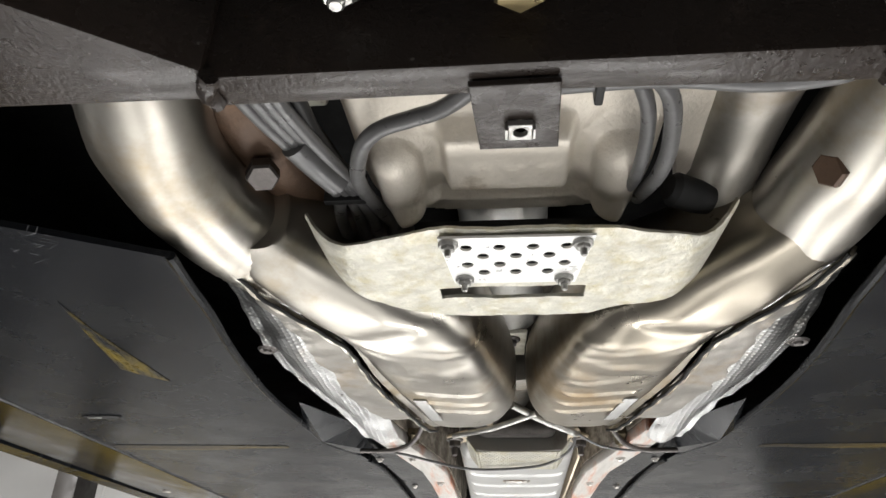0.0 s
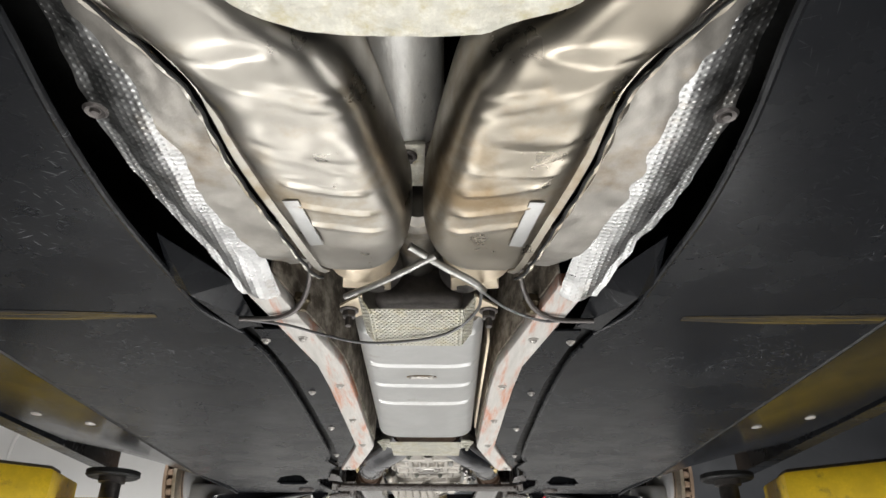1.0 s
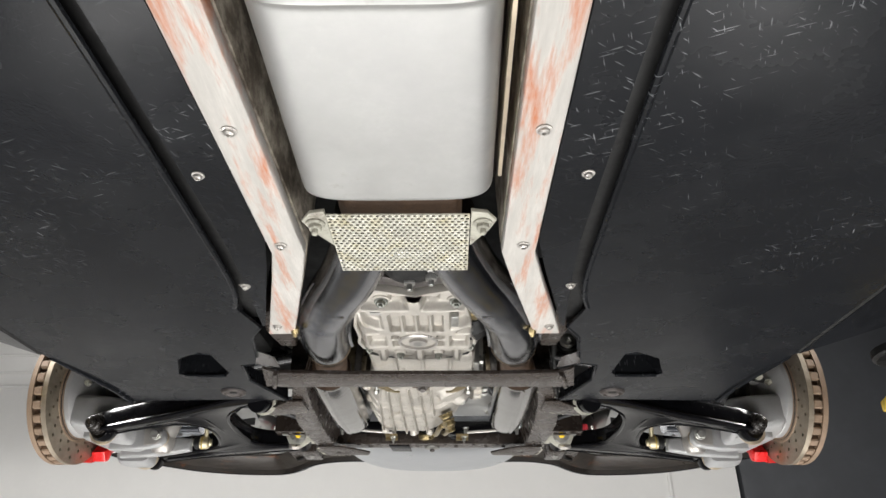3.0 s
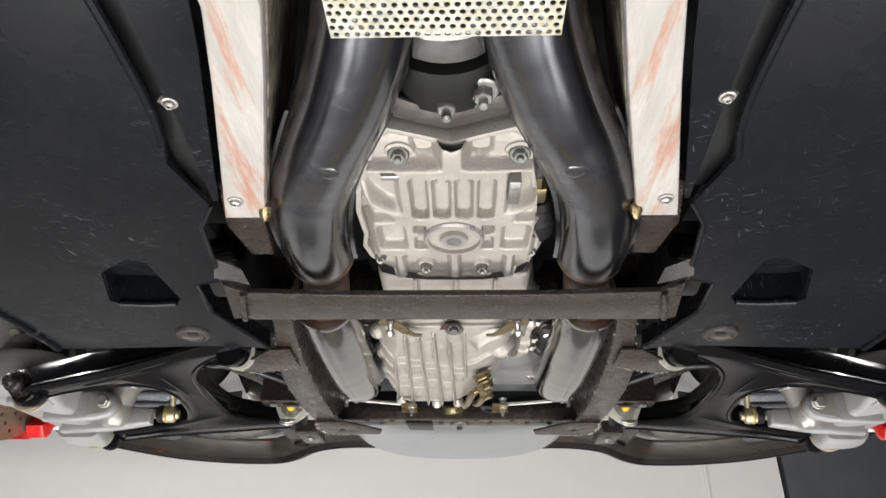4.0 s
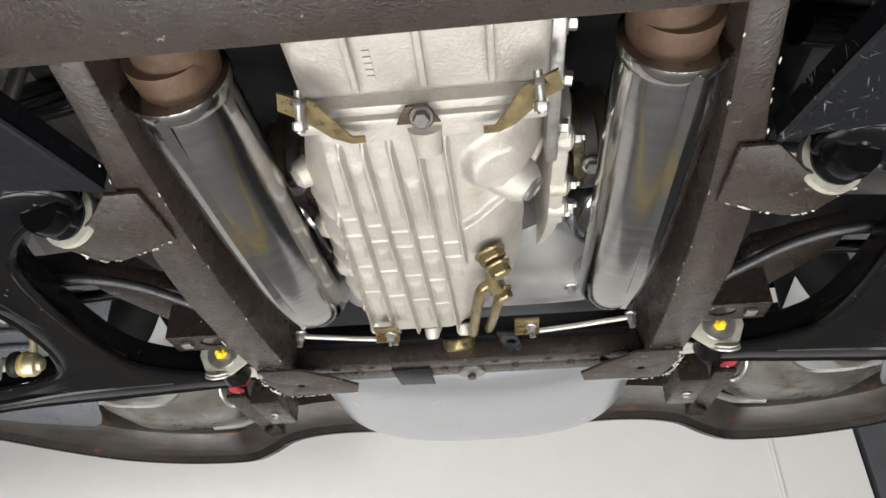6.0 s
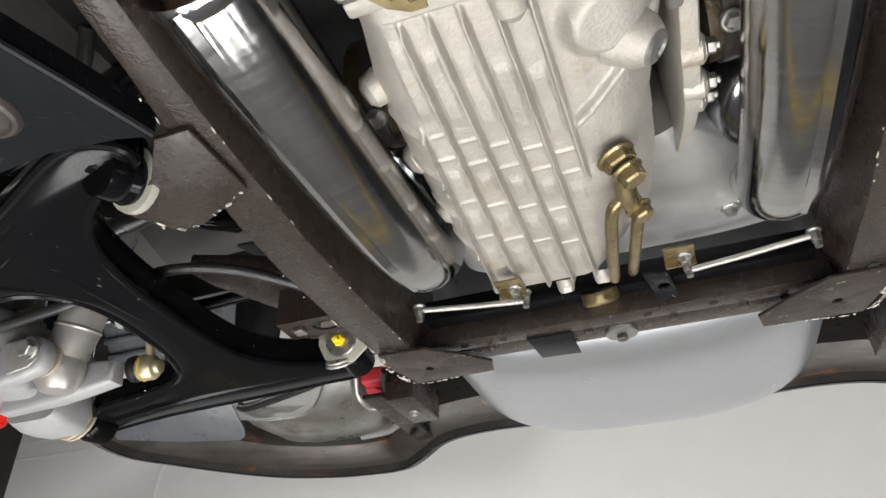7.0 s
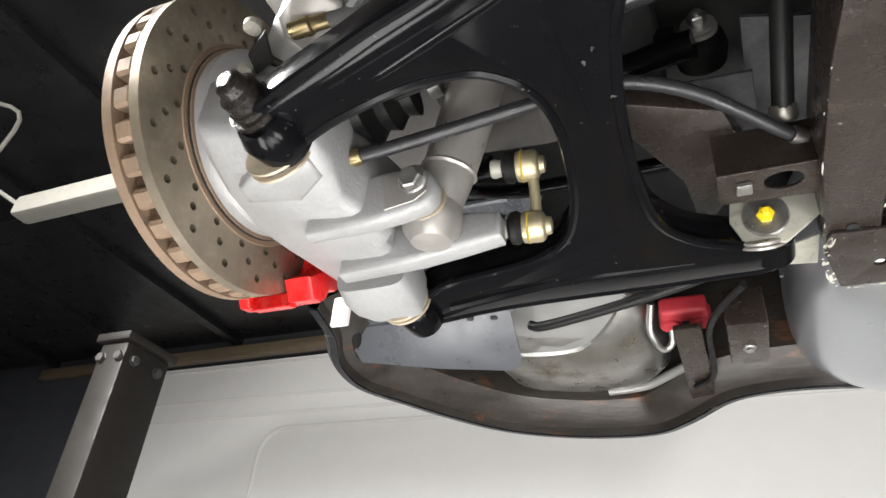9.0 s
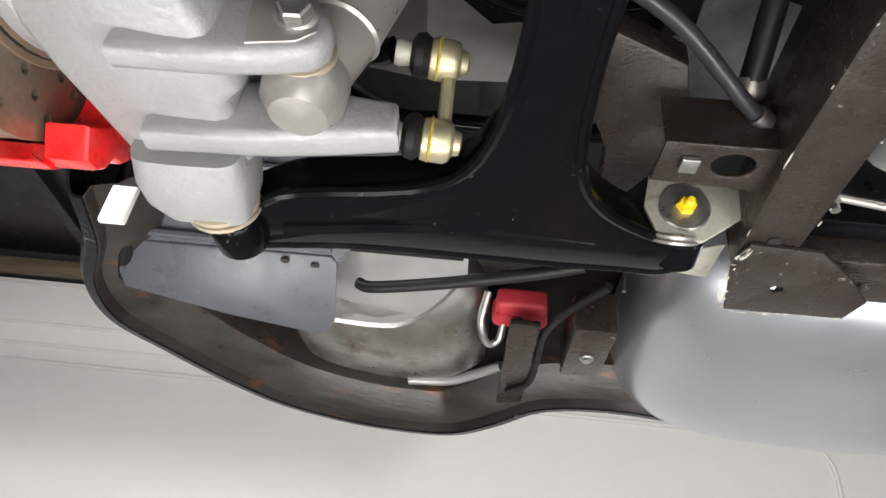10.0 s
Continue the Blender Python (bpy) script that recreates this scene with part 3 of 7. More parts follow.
    edge = smooth_line([(s * 0.541, 1.92, 1.703), (s * 0.526, 2.00, 1.701), (s * 0.517, 2.06, 1.700), (s * 0.515, 2.10, 1.700), (s * 0.515, 2.147, 1.700)], 12)
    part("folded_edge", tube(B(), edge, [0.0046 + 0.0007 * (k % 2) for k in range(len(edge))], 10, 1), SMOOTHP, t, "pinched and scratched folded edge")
    # inner strip beside the rail, set behind a groove
    li = [(0.1395, 0.975), (0.140, 1.06), (0.1375, 1.18), (0.1375, 1.56), (0.150, 1.62), (0.170, 1.70), (0.192, 1.79)]
    lo_ = [(0.196, 0.975), (0.188, 1.06), (0.179, 1.18), (0.179, 1.56), (0.182, 1.62), (0.188, 1.70), (0.196, 1.79)]
    bm = strip(B(), [(s * x, y, 1.7005) for x, y in li], [(s * x, y, 1.7005) for x, y in lo_], 1)
    part("inner_strip", bm, PLASTIC, t, solid=0.003)
    bm = strip(B(), [(s * (x - 0.002), y, 1.712) for x, y in lo_], [(s * (x + 0.022), y, 1.712) for x, y in lo_], 1)
    part("groove", bm, RUBBER, t)
    # peaked fold in front of the strip
    bm = B()
    P = [bm.verts.new(v) for v in ((s * 0.240, 0.765, 1.712), (s * 0.250, 0.845, 1.702), (s * 0.216, 0.975, 1.7005), (s * 0.188, 0.960, 1.7005), (s * 0.196, 0.875, 1.714), (s * 0.231, 0.852, 1.688))]
    for k in range(5):
        bm.faces.new((P[k], P[(k + 1) % 5], P[5]))
    part("ear", bm, PLASTIC, t, sharp=5, solid=0.003)
    for y in (1.010, 1.226, 1.442, 1.666):
        x = 0.189 if y < 1.1 else 0.166 if y < 1.5 else 0.185
        part("screw", dome_bolt(B(), (s * x, y, 1.699), 0.0036), SHOCK, t)
        ring = [(s * x + r * math.cos(a), y + r * 0.8 * math.sin(a)) for a, r in ((0.524 * k, 0.0075 + 0.004 * noise.noise(Vector((k * 1.7, y * 9, s)))) for k in range(12))]
        part("screw_smudge", plate(B(), ring, 1.6994, 1.6999), SMUDGE, t)
    for x, y in ((0.606, 1.457), (0.706, 1.452)):
        part("flank_screw", lathe(B(), [(0.010, 0), (0.009, 0.002), (0.005, 0.003)], (s * x, y, 1.699 + 0.16 * max(0, x - CX)), DOWN, 14), SHOCK, t)
    part("slot", plate(B(), [(p[0], p[1]) for p in circle(s * 0.472, 0.779, 0.024, 18, 0.007)], 1.6988, 1.6998), VOID, t)
    part("slot_clip", box(B(), (s * 0.480 - 0.008, 0.776, 1.6978), (s * 0.480 + 0.008, 0.780, 1.6990), 0.0004), BOLT, t)
    bm = lathe(B(), [(0.0215, -0.001), (0.0210, 0.001), (0.0190, 0.0035), (0.0162, 0.0042), (0.0148, 0.0018), (0.0130, 0.0008), (0.008, 0.0008)], (s * 0.320, 2.094, 1.700), DOWN, 30)
    o = part("drain_plug", bm, PLUGM, t, "dished brown-grey metal drain plug")
    part("plug_slot", box(B(), (s * 0.320 - 0.0062, 2.0905, 1.6978), (s * 0.320 + 0.0062, 2.0975, 1.6992), 0.0005), VOID, o)


def rail(s):
    t = thing("tunnel_rail", (s * 0.13, 1.3, 1.70), "worn white steel tunnel rail with red primer streaks", "chassis rail", "tunnel rails")
    c = [(0.1665, 0.845), (0.157, 0.90), (0.139, 1.00), (0.122, 1.10), (0.119, 1.20), (0.119, 1.585), (0.134, 1.65), (0.176, 1.815)]
    o = [(x + 0.0175, y) for x, y in c]
    i = [(x - 0.0175, y) for x, y in c]
    bm = plate(B(), [(s * x, y) for x, y in o] + [(s * x, y) for x, y in i[::-1]], 1.6965, 1.712, (), 0.003)
    part("flange", bm, RAILP, t)
    ii = [(x - 0.017, y) for x, y in c]
    bm = strip(B(), [(s * x, y, 1.712) for x, y in ii], [(s * (x - 0.006), y, 1.86) for x, y in ii], 3)
    part("tunnel_wall", bm, TUNNEL, t, "dirty brown tunnel side sheet", solid=0.003)
    part("crushed_clip", rough_up(lathe(B(), [(0.003, 0), (0.0055, 0.004), (0.005, 0.011), (0.002, 0.016)], (s * 0.1560, 1.800, 1.704), (0, 0.6, -1), 12), 0.003, 150, s), GOLD, t, "crushed yellow zinc clip")
    for x, y in ((0.141, 0.997), (0.119, 1.186), (0.121, 1.379), (0.122, 1.565), (0.1755, 1.786)):
        part("bolt", dome_bolt(B(), (s * x, y, 1.6965), 0.0042), SHOCK, t)


def underbody():
    # black sheet added to close the dark space over the underside
    bm = box(B(), (-0.86, -0.5, 2.02), (0.86, 3.05, 2.06))
    single("underbody_sheet", bm, VOID, "added black sheet closing the dark space above the car's underside", "car body", kind="structure")
    bm = B()
    strip(bm, [(-0.135, y, 1.87) for y in (0.75, 1.2, 1.6)], [(0.135, y, 1.87) for y in (0.75, 1.2, 1.6)], 2)
    single("tunnel_roof", bm, TUNNEL, "dirty sheet metal roof of the car's centre tunnel", "car body", kind="structure", solid=0.003)
    for s in (-1, 1):
        bm = box(B(), (s * 0.84 - 0.02, -0.5, 1.74), (s * 0.84 + 0.02, 2.08, 2.02))
        single("sill", bm, PLASTIC, "dark painted outer sill of the car", "car sill", "", "structure")
        # unseen black box, filling the dark above the panel
        bm = box(B(), (s * 0.30, 0.30, 1.86), (s * 0.80, 2.10, 1.99))
        single("body_side_box", bm, VOID, "added black box filling the dark space above the floor panel", "car body", "", "structure")
        # wheel arch liner
        bm = B()
        arch = [(2.375 + 0.36 * math.cos(radians(a)), 1.80 + 0.36 * math.sin(radians(a))) for a in range(0, 181, 15)]
        arch = [(y, min(z, 2.10)) for y, z in arch]
        strip(bm, [(s * 0.46, y, z) for y, z in arch], [(s * 0.86, y, z) for y, z in arch], 2)
        single("wheel_arch_liner", bm, VOID, "black wheel arch liner above the brake disc", "wheel arch", "wheel arch liners", "structure", solid=0.004)


def front_frame():
    t = thing("front_crossmember", (0, 0.2, 1.69), "brown-black painted welded steel crossmember at the front of the underside", "crossmember")
    z = 1.682
    bm = plate(B(), [(-0.132, 0.206), (0.12, 0.206), (0.126, 0.2245), (0.0, 0.2215), (-0.13, 0.2225)], z, z + 0.06, (), 0.0015)
    part("lip", bm, BROWN, t)
    bm = plate(B(), [(-0.131, 0.203), (-0.190, 0.164), (-0.34, 0.12), (-0.34, 0.215), (-0.22, 0.2185), (-0.131, 0.2195)], z + 0.001, z + 0.05, (), 0.002)
    part("left_gusset", rough_up(bm, 0.0006, 120, 3, (0, 0, 1)), BROWN, t)
    bm = plate(B(), [(0.121, 0.205), (0.30, 0.171), (0.30, 0.210), (0.127, 0.2240)], z - 0.001, z + 0.05, (), 0.002)
    part("right_gusset", bm, BROWN, t)
    bm = box(B(), (-0.33, 0.10, 1.741), (0.30, 0.203, 1.80), 0.004)
    part("front_box", bm, VOID, t)
    part("weld_bead", rough_up(tube(B(), [(-0.128, 0.205, z), (-0.131, 0.212, z - 0.001), (-0.130, 0.220, z)], 0.004, 8), 0.002, 300, 1), BROWN, t)
    part("weld_bead", rough_up(tube(B(), [(0.118, 0.207, z), (0.123, 0.214, z - 0.001), (0.124, 0.224, z)], 0.004, 8), 0.002, 300, 2), BROWN, t)
    # tab with a clip nut
    bm = plate(B(), [(-0.031, 0.2125), (0.0035, 0.2120), (0.0045, 0.2515), (-0.028, 0.2515)], 1.6775, 1.6808, [circle(-0.0115, 0.237, 0.004, 12)], 0.0006)
    o = part("tab", bm, BROWN, t)
    bm = plate(B(), [(-0.0165, 0.232), (-0.0065, 0.232), (-0.0065, 0.242), (-0.0165, 0.242)], 1.6742, 1.6773, [circle(-0.0115, 0.237, 0.0028, 12)], 0.0008)
    for x in (-0.0175, -0.0065):
        box(bm, (x, 0.234, 1.6735), (x + 0.001, 0.240, 1.6773))
    part("clip_nut", bm, BOLT, o, "bright square clip nut")
    part("gold_bolt", lathe(hexa(B(), (-0.011, 0.190, 1.712), DOWN, 0.019, 0.012, 0.013), [(0.006, 0), (0.006, 0.03)], (-0.011, 0.190, 1.711), UP, 12), GOLD, t)
    part("stud_nut", lathe(hexa(B(), (-0.077, 0.188, 1.709), DOWN, 0.012, 0.008, 0.010, 0.004), [(0.004, 0), (0.004, 0.033)], (-0.077, 0.188, 1.708), UP, 12), BOLT, t)


def engine_front():
    # bell housing casting with bosses
    t = thing("bell_housing", (-0.012, 0.38, 1.80), "rough cast aluminium bell housing behind the crossmember", "gearbox casting")
    oval = [(-0.012 + 0.118 * math.copysign(abs(math.cos(a)) ** 0.7, math.cos(a)), 0.330 + 0.104 * math.copysign(abs(math.sin(a)) ** 0.62, math.sin(a))) for a in [2 * math.pi * k / 48 for k in range(48)]]
    def dome(X, Y):
        U = X + 0.0170
        A = np.abs(U)
        Z = 1.764 + 1.1 * np.maximum(0, A - 0.085) ** 1.3 + 0.045 * sstep((A - 0.088) / 0.03)
        Z -= 0.016 * rrect(U, Y, -0.042, 0.042, 0.340, 0.400, 0.008, 0.007)
        Z -= 0.004 * rrect(U, Y, -0.060, 0.060, 0.335, 0.425, 0.012, 0.016)
        for c in (-0.0680, 0.0680):
            R = np.hypot((U - c) / 0.0155, np.maximum(np.abs(Y - 0.388) - 0.018, 0) / 0.0155)
            Z -= 0.019 * np.sqrt(np.clip(1 - R ** 2, 0, 1))
            Z -= 0.008 * sstep((1.7 - R) / 0.8)
        Z -= 0.010 * sstep((Y - 0.4120 + 2.4 * A ** 2) / 0.007) * sstep((0.078 - A) / 0.01)
        Z += 0.012 * sstep((0.30 - Y) / 0.06)
        return Z
    part("case", relief(B(), oval, dome, 0.0013), CASTB, t, sharp=70)
    part("core", box(B(), (-0.115, 0.25, 1.80), (0.09, 0.425, 1.86), 0.01), CASTB, t)
    bm = B()
    strip(bm, [(0.075, 0.33, 1.770), (0.10, 0.30, 1.79), (0.135, 0.27, 1.82)], [(0.10, 0.44, 1.775), (0.125, 0.40, 1.79), (0.155, 0.36, 1.82)], 3)
    part("side_web", bm, CASTB, t, solid=0.004)
    for s in (-1, 1):
        b = box(B(), (s * 0.135 - 0.012, 0.315, 1.775), (s * 0.135 + 0.012, 0.345, 1.80), 0.003)
        part("pale_lug", b, CREAM, t)
    # shield
    t = thing("heat_shield", (0, 0.43, 1.706), "bent dull zinc heat shield plate under the gearbox", "heat shield")
    bm = B()
    xs = [-0.1445 + 0.265 * k / 53 for k in range(54)]
    front = lambda x: np.interp(x, (-0.1445, -0.140, -0.128, -0.107, -0.086, -0.064, 0.032, 0.053, 0.072, 0.100, 0.113, 0.1205), (0.392, 0.396, 0.398, 0.394, 0.386, 0.378, 0.380, 0.382, 0.388, 0.398, 0.397, 0.390))
    rear = lambda x: np.interp(x, (-0.1445, -0.143, -0.133, -0.113, -0.087, -0.067, -0.034, 0.009, 0.044, 0.069, 0.098, 0.110, 0.116, 0.1205), (0.418, 0.446, 0.466, 0.478, 0.493, 0.501, 0.5045, 0.5045, 0.502, 0.490, 0.478, 0.467, 0.444, 0.416))
    zz = lambda x: 1.706 + 26.0 * max(0, abs(x + 0.012) - 0.103) ** 2
    rows = []
    xs = [-0.0645 if abs(x + 0.0645) < 0.0026 else 0.0345 if abs(x - 0.0345) < 0.0026 else x for x in xs]
    for x in xs:
        f, r = front(x), rear(x)
        mid = -0.09 < x < 0.06
        a, b = (0.4545, 0.4725) if mid else (f + 0.60 * (r - f), f + 0.75 * (r - f))
        ys = [f + (a - f) * k / 14 for k in range(14)] + [a + (b - a) * k / 4 for k in range(4)] + [b + (r - b) * k / 5 for k in range(6)]
        rows.append([bm.verts.new((x, y, zz(x) + 0.0015 * (k == 0))) for k, y in enumerate(ys)])
    for a in range(53):
        for k in range(23):
            m = (rows[a][k].co + rows[a + 1][k + 1].co) / 2
            if -0.0645 < m.x < 0.0345 and 14 <= k < 18 or -0.048 < m.x < 0.022 and 0.386 < m.y < 0.437:
                continue
            bm.faces.new((rows[a][k], rows[a + 1][k], rows[a + 1][k + 1], rows[a][k + 1]))
    part("sheet", rough_up(rough_up(bm, 0.0016, 40, 1, (0, 0, 1)), 0.0007, 140, 2, (0, 0, 1)), ZINC, t, solid=0.0025)
    part("cross_rod", tube(B(), [(-0.05, 0.459, 1.712), (0.02, 0.457, 1.712)], 0.0022, 8, 1), DARKBOLT, t)
    # added black box, so the slot and plate holes look shaded
    part("slot_shade_box", box(B(), (-0.080, 0.428, 1.7235), (0.050, 0.484, 1.742)), VOID, t)
    # perforated plate with four bolts
    t = thing("perforated_plate", (0, 0.395, 1.703), "bright white zinc plate with fourteen round holes on four studs", "metal plate")
    holes = []
    for j, n in enumerate((4, 3, 4, 3)):
        for k in range(n):
            holes.append(circle(-0.0130 + (k - (n - 1) / 2) * 0.0202, 0.3925 + j * 0.0110, 0.0037, 14))
    bm = plate(B(), [(-0.0595, 0.3800), (0.0335, 0.3810), (0.0325, 0.3890), (0.0260, 0.4425), (-0.0530, 0.4410), (-0.0590, 0.3890)], 1.7015, 1.7032, holes)
    part("plate", bm, WHITEPLATE, t)
    for x, y in ((-0.0535, 0.386), (0.0262, 0.388), (-0.0462, 0.434), (0.0182, 0.435)):
        part("bolt", hexa(B(), (x, y, 1.7015), DOWN, 0.0078, 0.0050, 0.0062, 0.003), BOLT, t)
    # cables
    def cable(name, pts, r, m, label):
        single(name, tube(B(), pts, r, 12), m, label, "cable", "engine cables")
    g = "grey sheathed cable looped above the heat shield"
    cable("cable", [(0.14, 0.245, 1.715), (0.06, 0.237, 1.716), (0.0, 0.236, 1.712), (-0.045, 0.285, 1.722), (-0.063, 0.297, 1.725), (-0.082, 0.306, 1.726), (-0.094, 0.320, 1.727), (-0.102, 0.344, 1.730), (-0.106, 0.368, 1.735), (-0.104, 0.40, 1.742), (-0.095, 0.445, 1.75)], 0.0046, CABLE, g)
    cable("cable", [(-0.01, 0.255, 1.715), (0.03, 0.252, 1.714), (0.055, 0.275, 1.716), (0.066, 0.32, 1.722), (0.068, 0.36, 1.728), (0.066, 0.41, 1.745)], 0.0045, CABLE, g)
    cable("cable", [(-0.01, 0.259, 1.722), (0.03, 0.258, 1.722), (0.047, 0.285, 1.724), (0.055, 0.32, 1.728), (0.058, 0.37, 1.735), (0.058, 0.41, 1.75)], 0.0040, CABLE, g)
    for k, (dx, ex, ey) in enumerate(((-0.006, -0.130, 0.462), (0.0, -0.118, 0.464), (0.005, -0.108, 0.462), (0.009, -0.097, 0.452))):
        cable("cable", [(-0.158 + 1.4 * dx, 0.27, 1.746), (-0.146 + 1.2 * dx, 0.312, 1.744), (-0.133 + dx, 0.345, 1.742), (-0.119 + dx, 0.385, 1.742), (ex, 0.425, 1.745 + 0.002 * (k % 2)), (ex - 0.002, ey, 1.748)], 0.0043, CABLE, g)
    cable("cable", [(-0.131, 0.300, 1.752), (-0.127, 0.340, 1.749), (-0.119, 0.370, 1.747), (-0.114, 0.390, 1.746), (-0.098, 0.440, 1.750)], 0.0048, RUBBER, "black sheathed cable beside the grey bundle")
    cable("cable", [(0.0, 0.264, 1.713), (0.035, 0.2635, 1.714), (0.060, 0.2645, 1.714), (0.090, 0.268, 1.713), (0.113, 0.266, 1.712), (0.132, 0.258, 1.712), (0.150, 0.232, 1.720)], 0.0050, CABLE, "grey sheathed cable running along the crossmember")
    single("cable_sleeve", tube(B(), [(-0.138, 0.336, 1.7415), (-0.131, 0.352, 1.7405), (-0.121, 0.374, 1.740)], 0.0088, 14), CABLE, "dark grey shrink sleeve over a cable bundle", "cable sleeve")
    single("cable_tie", box(B(), (-0.133, 0.387, 1.735), (-0.106, 0.3925, 1.755), 0.001), RUBBER, "black nylon cable tie round the cables", "cable tie", "cable ties")
    single("cable_tie", box(B(), (0.0205, 0.244, 1.706), (0.0245, 0.272, 1.722), 0.001), RUBBER, "black nylon cable tie round the cables", "cable tie", "cable ties")
    single("rubber_boot", lathe(B(), [(0.008, 0), (0.011, 0.004), (0.011, 0.020), (0.009, 0.030), (0.004, 0.033)], (0.083, 0.398, 1.744), (0.8, 0.35, -0.1), 18), VOID, "black rubber boot behind the heat shield", "rubber boot")
    single("blue_clip", box(B(), (0.092, 0.243, 1.7085), (0.097, 0.249, 1.7125), 0.001), BLUEP, "small blue plastic clip on a cable", "clip")


def cat(s):
    """One clamshell catalyst with its elbow, sheet and foil."""
    t = thing("catalytic_converter", (s * 0.08, 0.65, 1.745), "stainless clamshell catalyst with straw heat tints and dents" if s < 0 else "stainless clamshell catalyst with brown heat stains and dents", "catalyst", "catalysts")
    shell = STEEL if s < 0 else STEELB
    # sections: y, inner edge, outer edge, centre height, half height
    key = [(0.425, 0.166, 0.214, 1.744, 0.026), (0.452, 0.130, 0.204, 1.741, 0.036), (0.478, 0.100, 0.187, 1.738, 0.043), (0.504, 0.074, 0.163, 1.736, 0.048), (0.522, 0.053, 0.150, 1.735, 0.051), (0.545, 0.039, 0.140, 1.735, 0.053),
           (0.575, 0.030, 0.135, 1.735, 0.053), (0.610, 0.0230, 0.131, 1.735, 0.0535), (0.645, 0.0165, 0.126, 1.735, 0.0535), (0.680, 0.011, 0.120, 1.735, 0.053), (0.715, 0.005, 0.114, 1.735, 0.052), (0.750, 0.005, 0.109, 1.735, 0.051),
           (0.778, 0.011, 0.105, 1.735, 0.049), (0.797, 0.021, 0.102, 1.735, 0.046), (0.810, 0.034, 0.098, 1.736, 0.040), (0.818, 0.046, 0.092, 1.737, 0.031)]
    ys = np.linspace(0.425, 0.818, 196)
    cols = [np.interp(ys, [k[0] for k in key], [k[c] + (0.008 if c == 2 and k[0] > 0.5 else 0) for k in key]) for c in (1, 2, 3, 4)]
    cols = [np.convolve(np.pad(c, 4, mode="edge"), np.ones(9) / 9, "valid") for c in cols]
    bm = loft(B(), [(s * (a + b) / 2, z, y, (b - a) / 2, h) for y, a, b, z, h in zip(ys, *cols)], 96, 3.1)
    for v in bm.verts:
        x, y = s * v.co.x, v.co.y
        if v.co.z < 1.735:
            low = min(1, (1.735 - v.co.z) / 0.02)
            mid = 0.077 - 0.10 * (y - 0.60)
            # three short pressed ribs, and shallow creases ahead of them that lean with the bend
            win = sstep((x - mid + 0.040) / 0.012) * sstep((mid + 0.028 - x) / 0.006)
            ribs = sum(math.exp(-((y + 0.30 * (x - mid) - r) / 0.0026) ** 2) for r in (0.648, 0.678, 0.706))
            v.co.z -= 0.0024 * float(win) * ribs * low
            fine = sum(k * math.exp(-((y + 0.45 * (x - mid) - r) / 0.004) ** 2) for r, k in ((0.540, 1.0), (0.556, 0.7), (0.608, 0.45), (0.624, 0.35)))
            v.co.z += 0.0009 * fine * low
            # knocked and creased front shoulder
            q = Vector((x * 24 + s, y * 30, s * 2.0))
            ridge = 1 - 2.2 * abs(noise.noise(q + Vector((0.4 * noise.noise(q * 2.1), 0, 0))))
            v.co.z += 0.0020 * ridge * math.exp(-((y - 0.585) / 0.022) ** 2) * math.exp(-((x - 0.080) / 0.030) ** 2) * low
            v.co.z += 0.0055 * math.exp(-((y - 0.520) / 0.012) ** 2) * math.exp(-((x - 0.095) / 0.04) ** 2) * low
            v.co.z += 0.0013 * noise.noise(Vector((x * 40, y * 34, s * 5.0))) * low * (1 if y < 0.63 else 0.35)
    part("canister", bm, shell, t, sharp=60)
    # flange seam along the outer side; a black tube paints its dark gap
    seam = [(0.200, 0.442, 1.716), (0.184, 0.472, 1.706), (0.160, 0.503, 1.699), (0.139, 0.543, 1.695), (0.134, 0.575, 1.693), (0.130, 0.622, 1.691), (0.121, 0.675, 1.690), (0.1135, 0.714, 1.690), (0.105, 0.762, 1.690), (0.098, 0.800, 1.692), (0.092, 0.818, 1.696)]
    line = smooth_line([(s * x, y, z) for x, y, z in seam], 8)
    bm = strip(B(), [p + Vector((-s * 0.0035, 0, 0.003)) for p in line], [p + Vector((s * 0.0025, 0, 0.001)) for p in line], 2)
    part("seam_flange", bm, shell, t, solid=0.002)
    part("seam_gap_shade", tube(B(), [p + Vector((s * (0.0040 + 0.0008 * math.sin(k)), 0, -0.0050)) for k, p in enumerate(line)], 0.0015, 6, 1), VOID, t)
    bm = strip(B(), [p + Vector((s * 0.0052, 0, -0.0058 - 0.001 * math.sin(1.3 * k))) for k, p in enumerate(line)], [p + Vector((s * 0.0095 + s * 0.0012 * math.sin(0.9 * k), 0, 0.001)) for k, p in enumerate(line)], 2)
    part("outer_flange", bm, shell, t, solid=0.0025)
    bm = plate(B(), [(s * 0.104, 0.664), (s * 0.091, 0.662), (s * 0.081, 0.732), (s * 0.093, 0.735)], 1.6805, 1.682, (), 0.0004)
    for v in bm.verts:
        v.co.z += 0.06 * max(0, abs(v.co.x) - 0.083)
    part("label_plate", bm, ALUMUF, t)
    # elbow from the engine
    if s < 0:
        pts = [(-0.196, 0.215, 1.800), (-0.205, 0.25, 1.785), (-0.214, 0.30, 1.765), (-0.222, 0.355, 1.750), (-0.212, 0.42, 1.745), (-0.188, 0.475, 1.745), (-0.150, 0.52, 1.747)]
    else:
        pts = [(0.245, 0.19, 1.800), (0.222, 0.26, 1.778), (0.205, 0.33, 1.760), (0.193, 0.40, 1.750), (0.180, 0.465, 1.746), (0.150, 0.52, 1.747)]
    bm = tube(B(), pts, 0.0365, 44, 18)
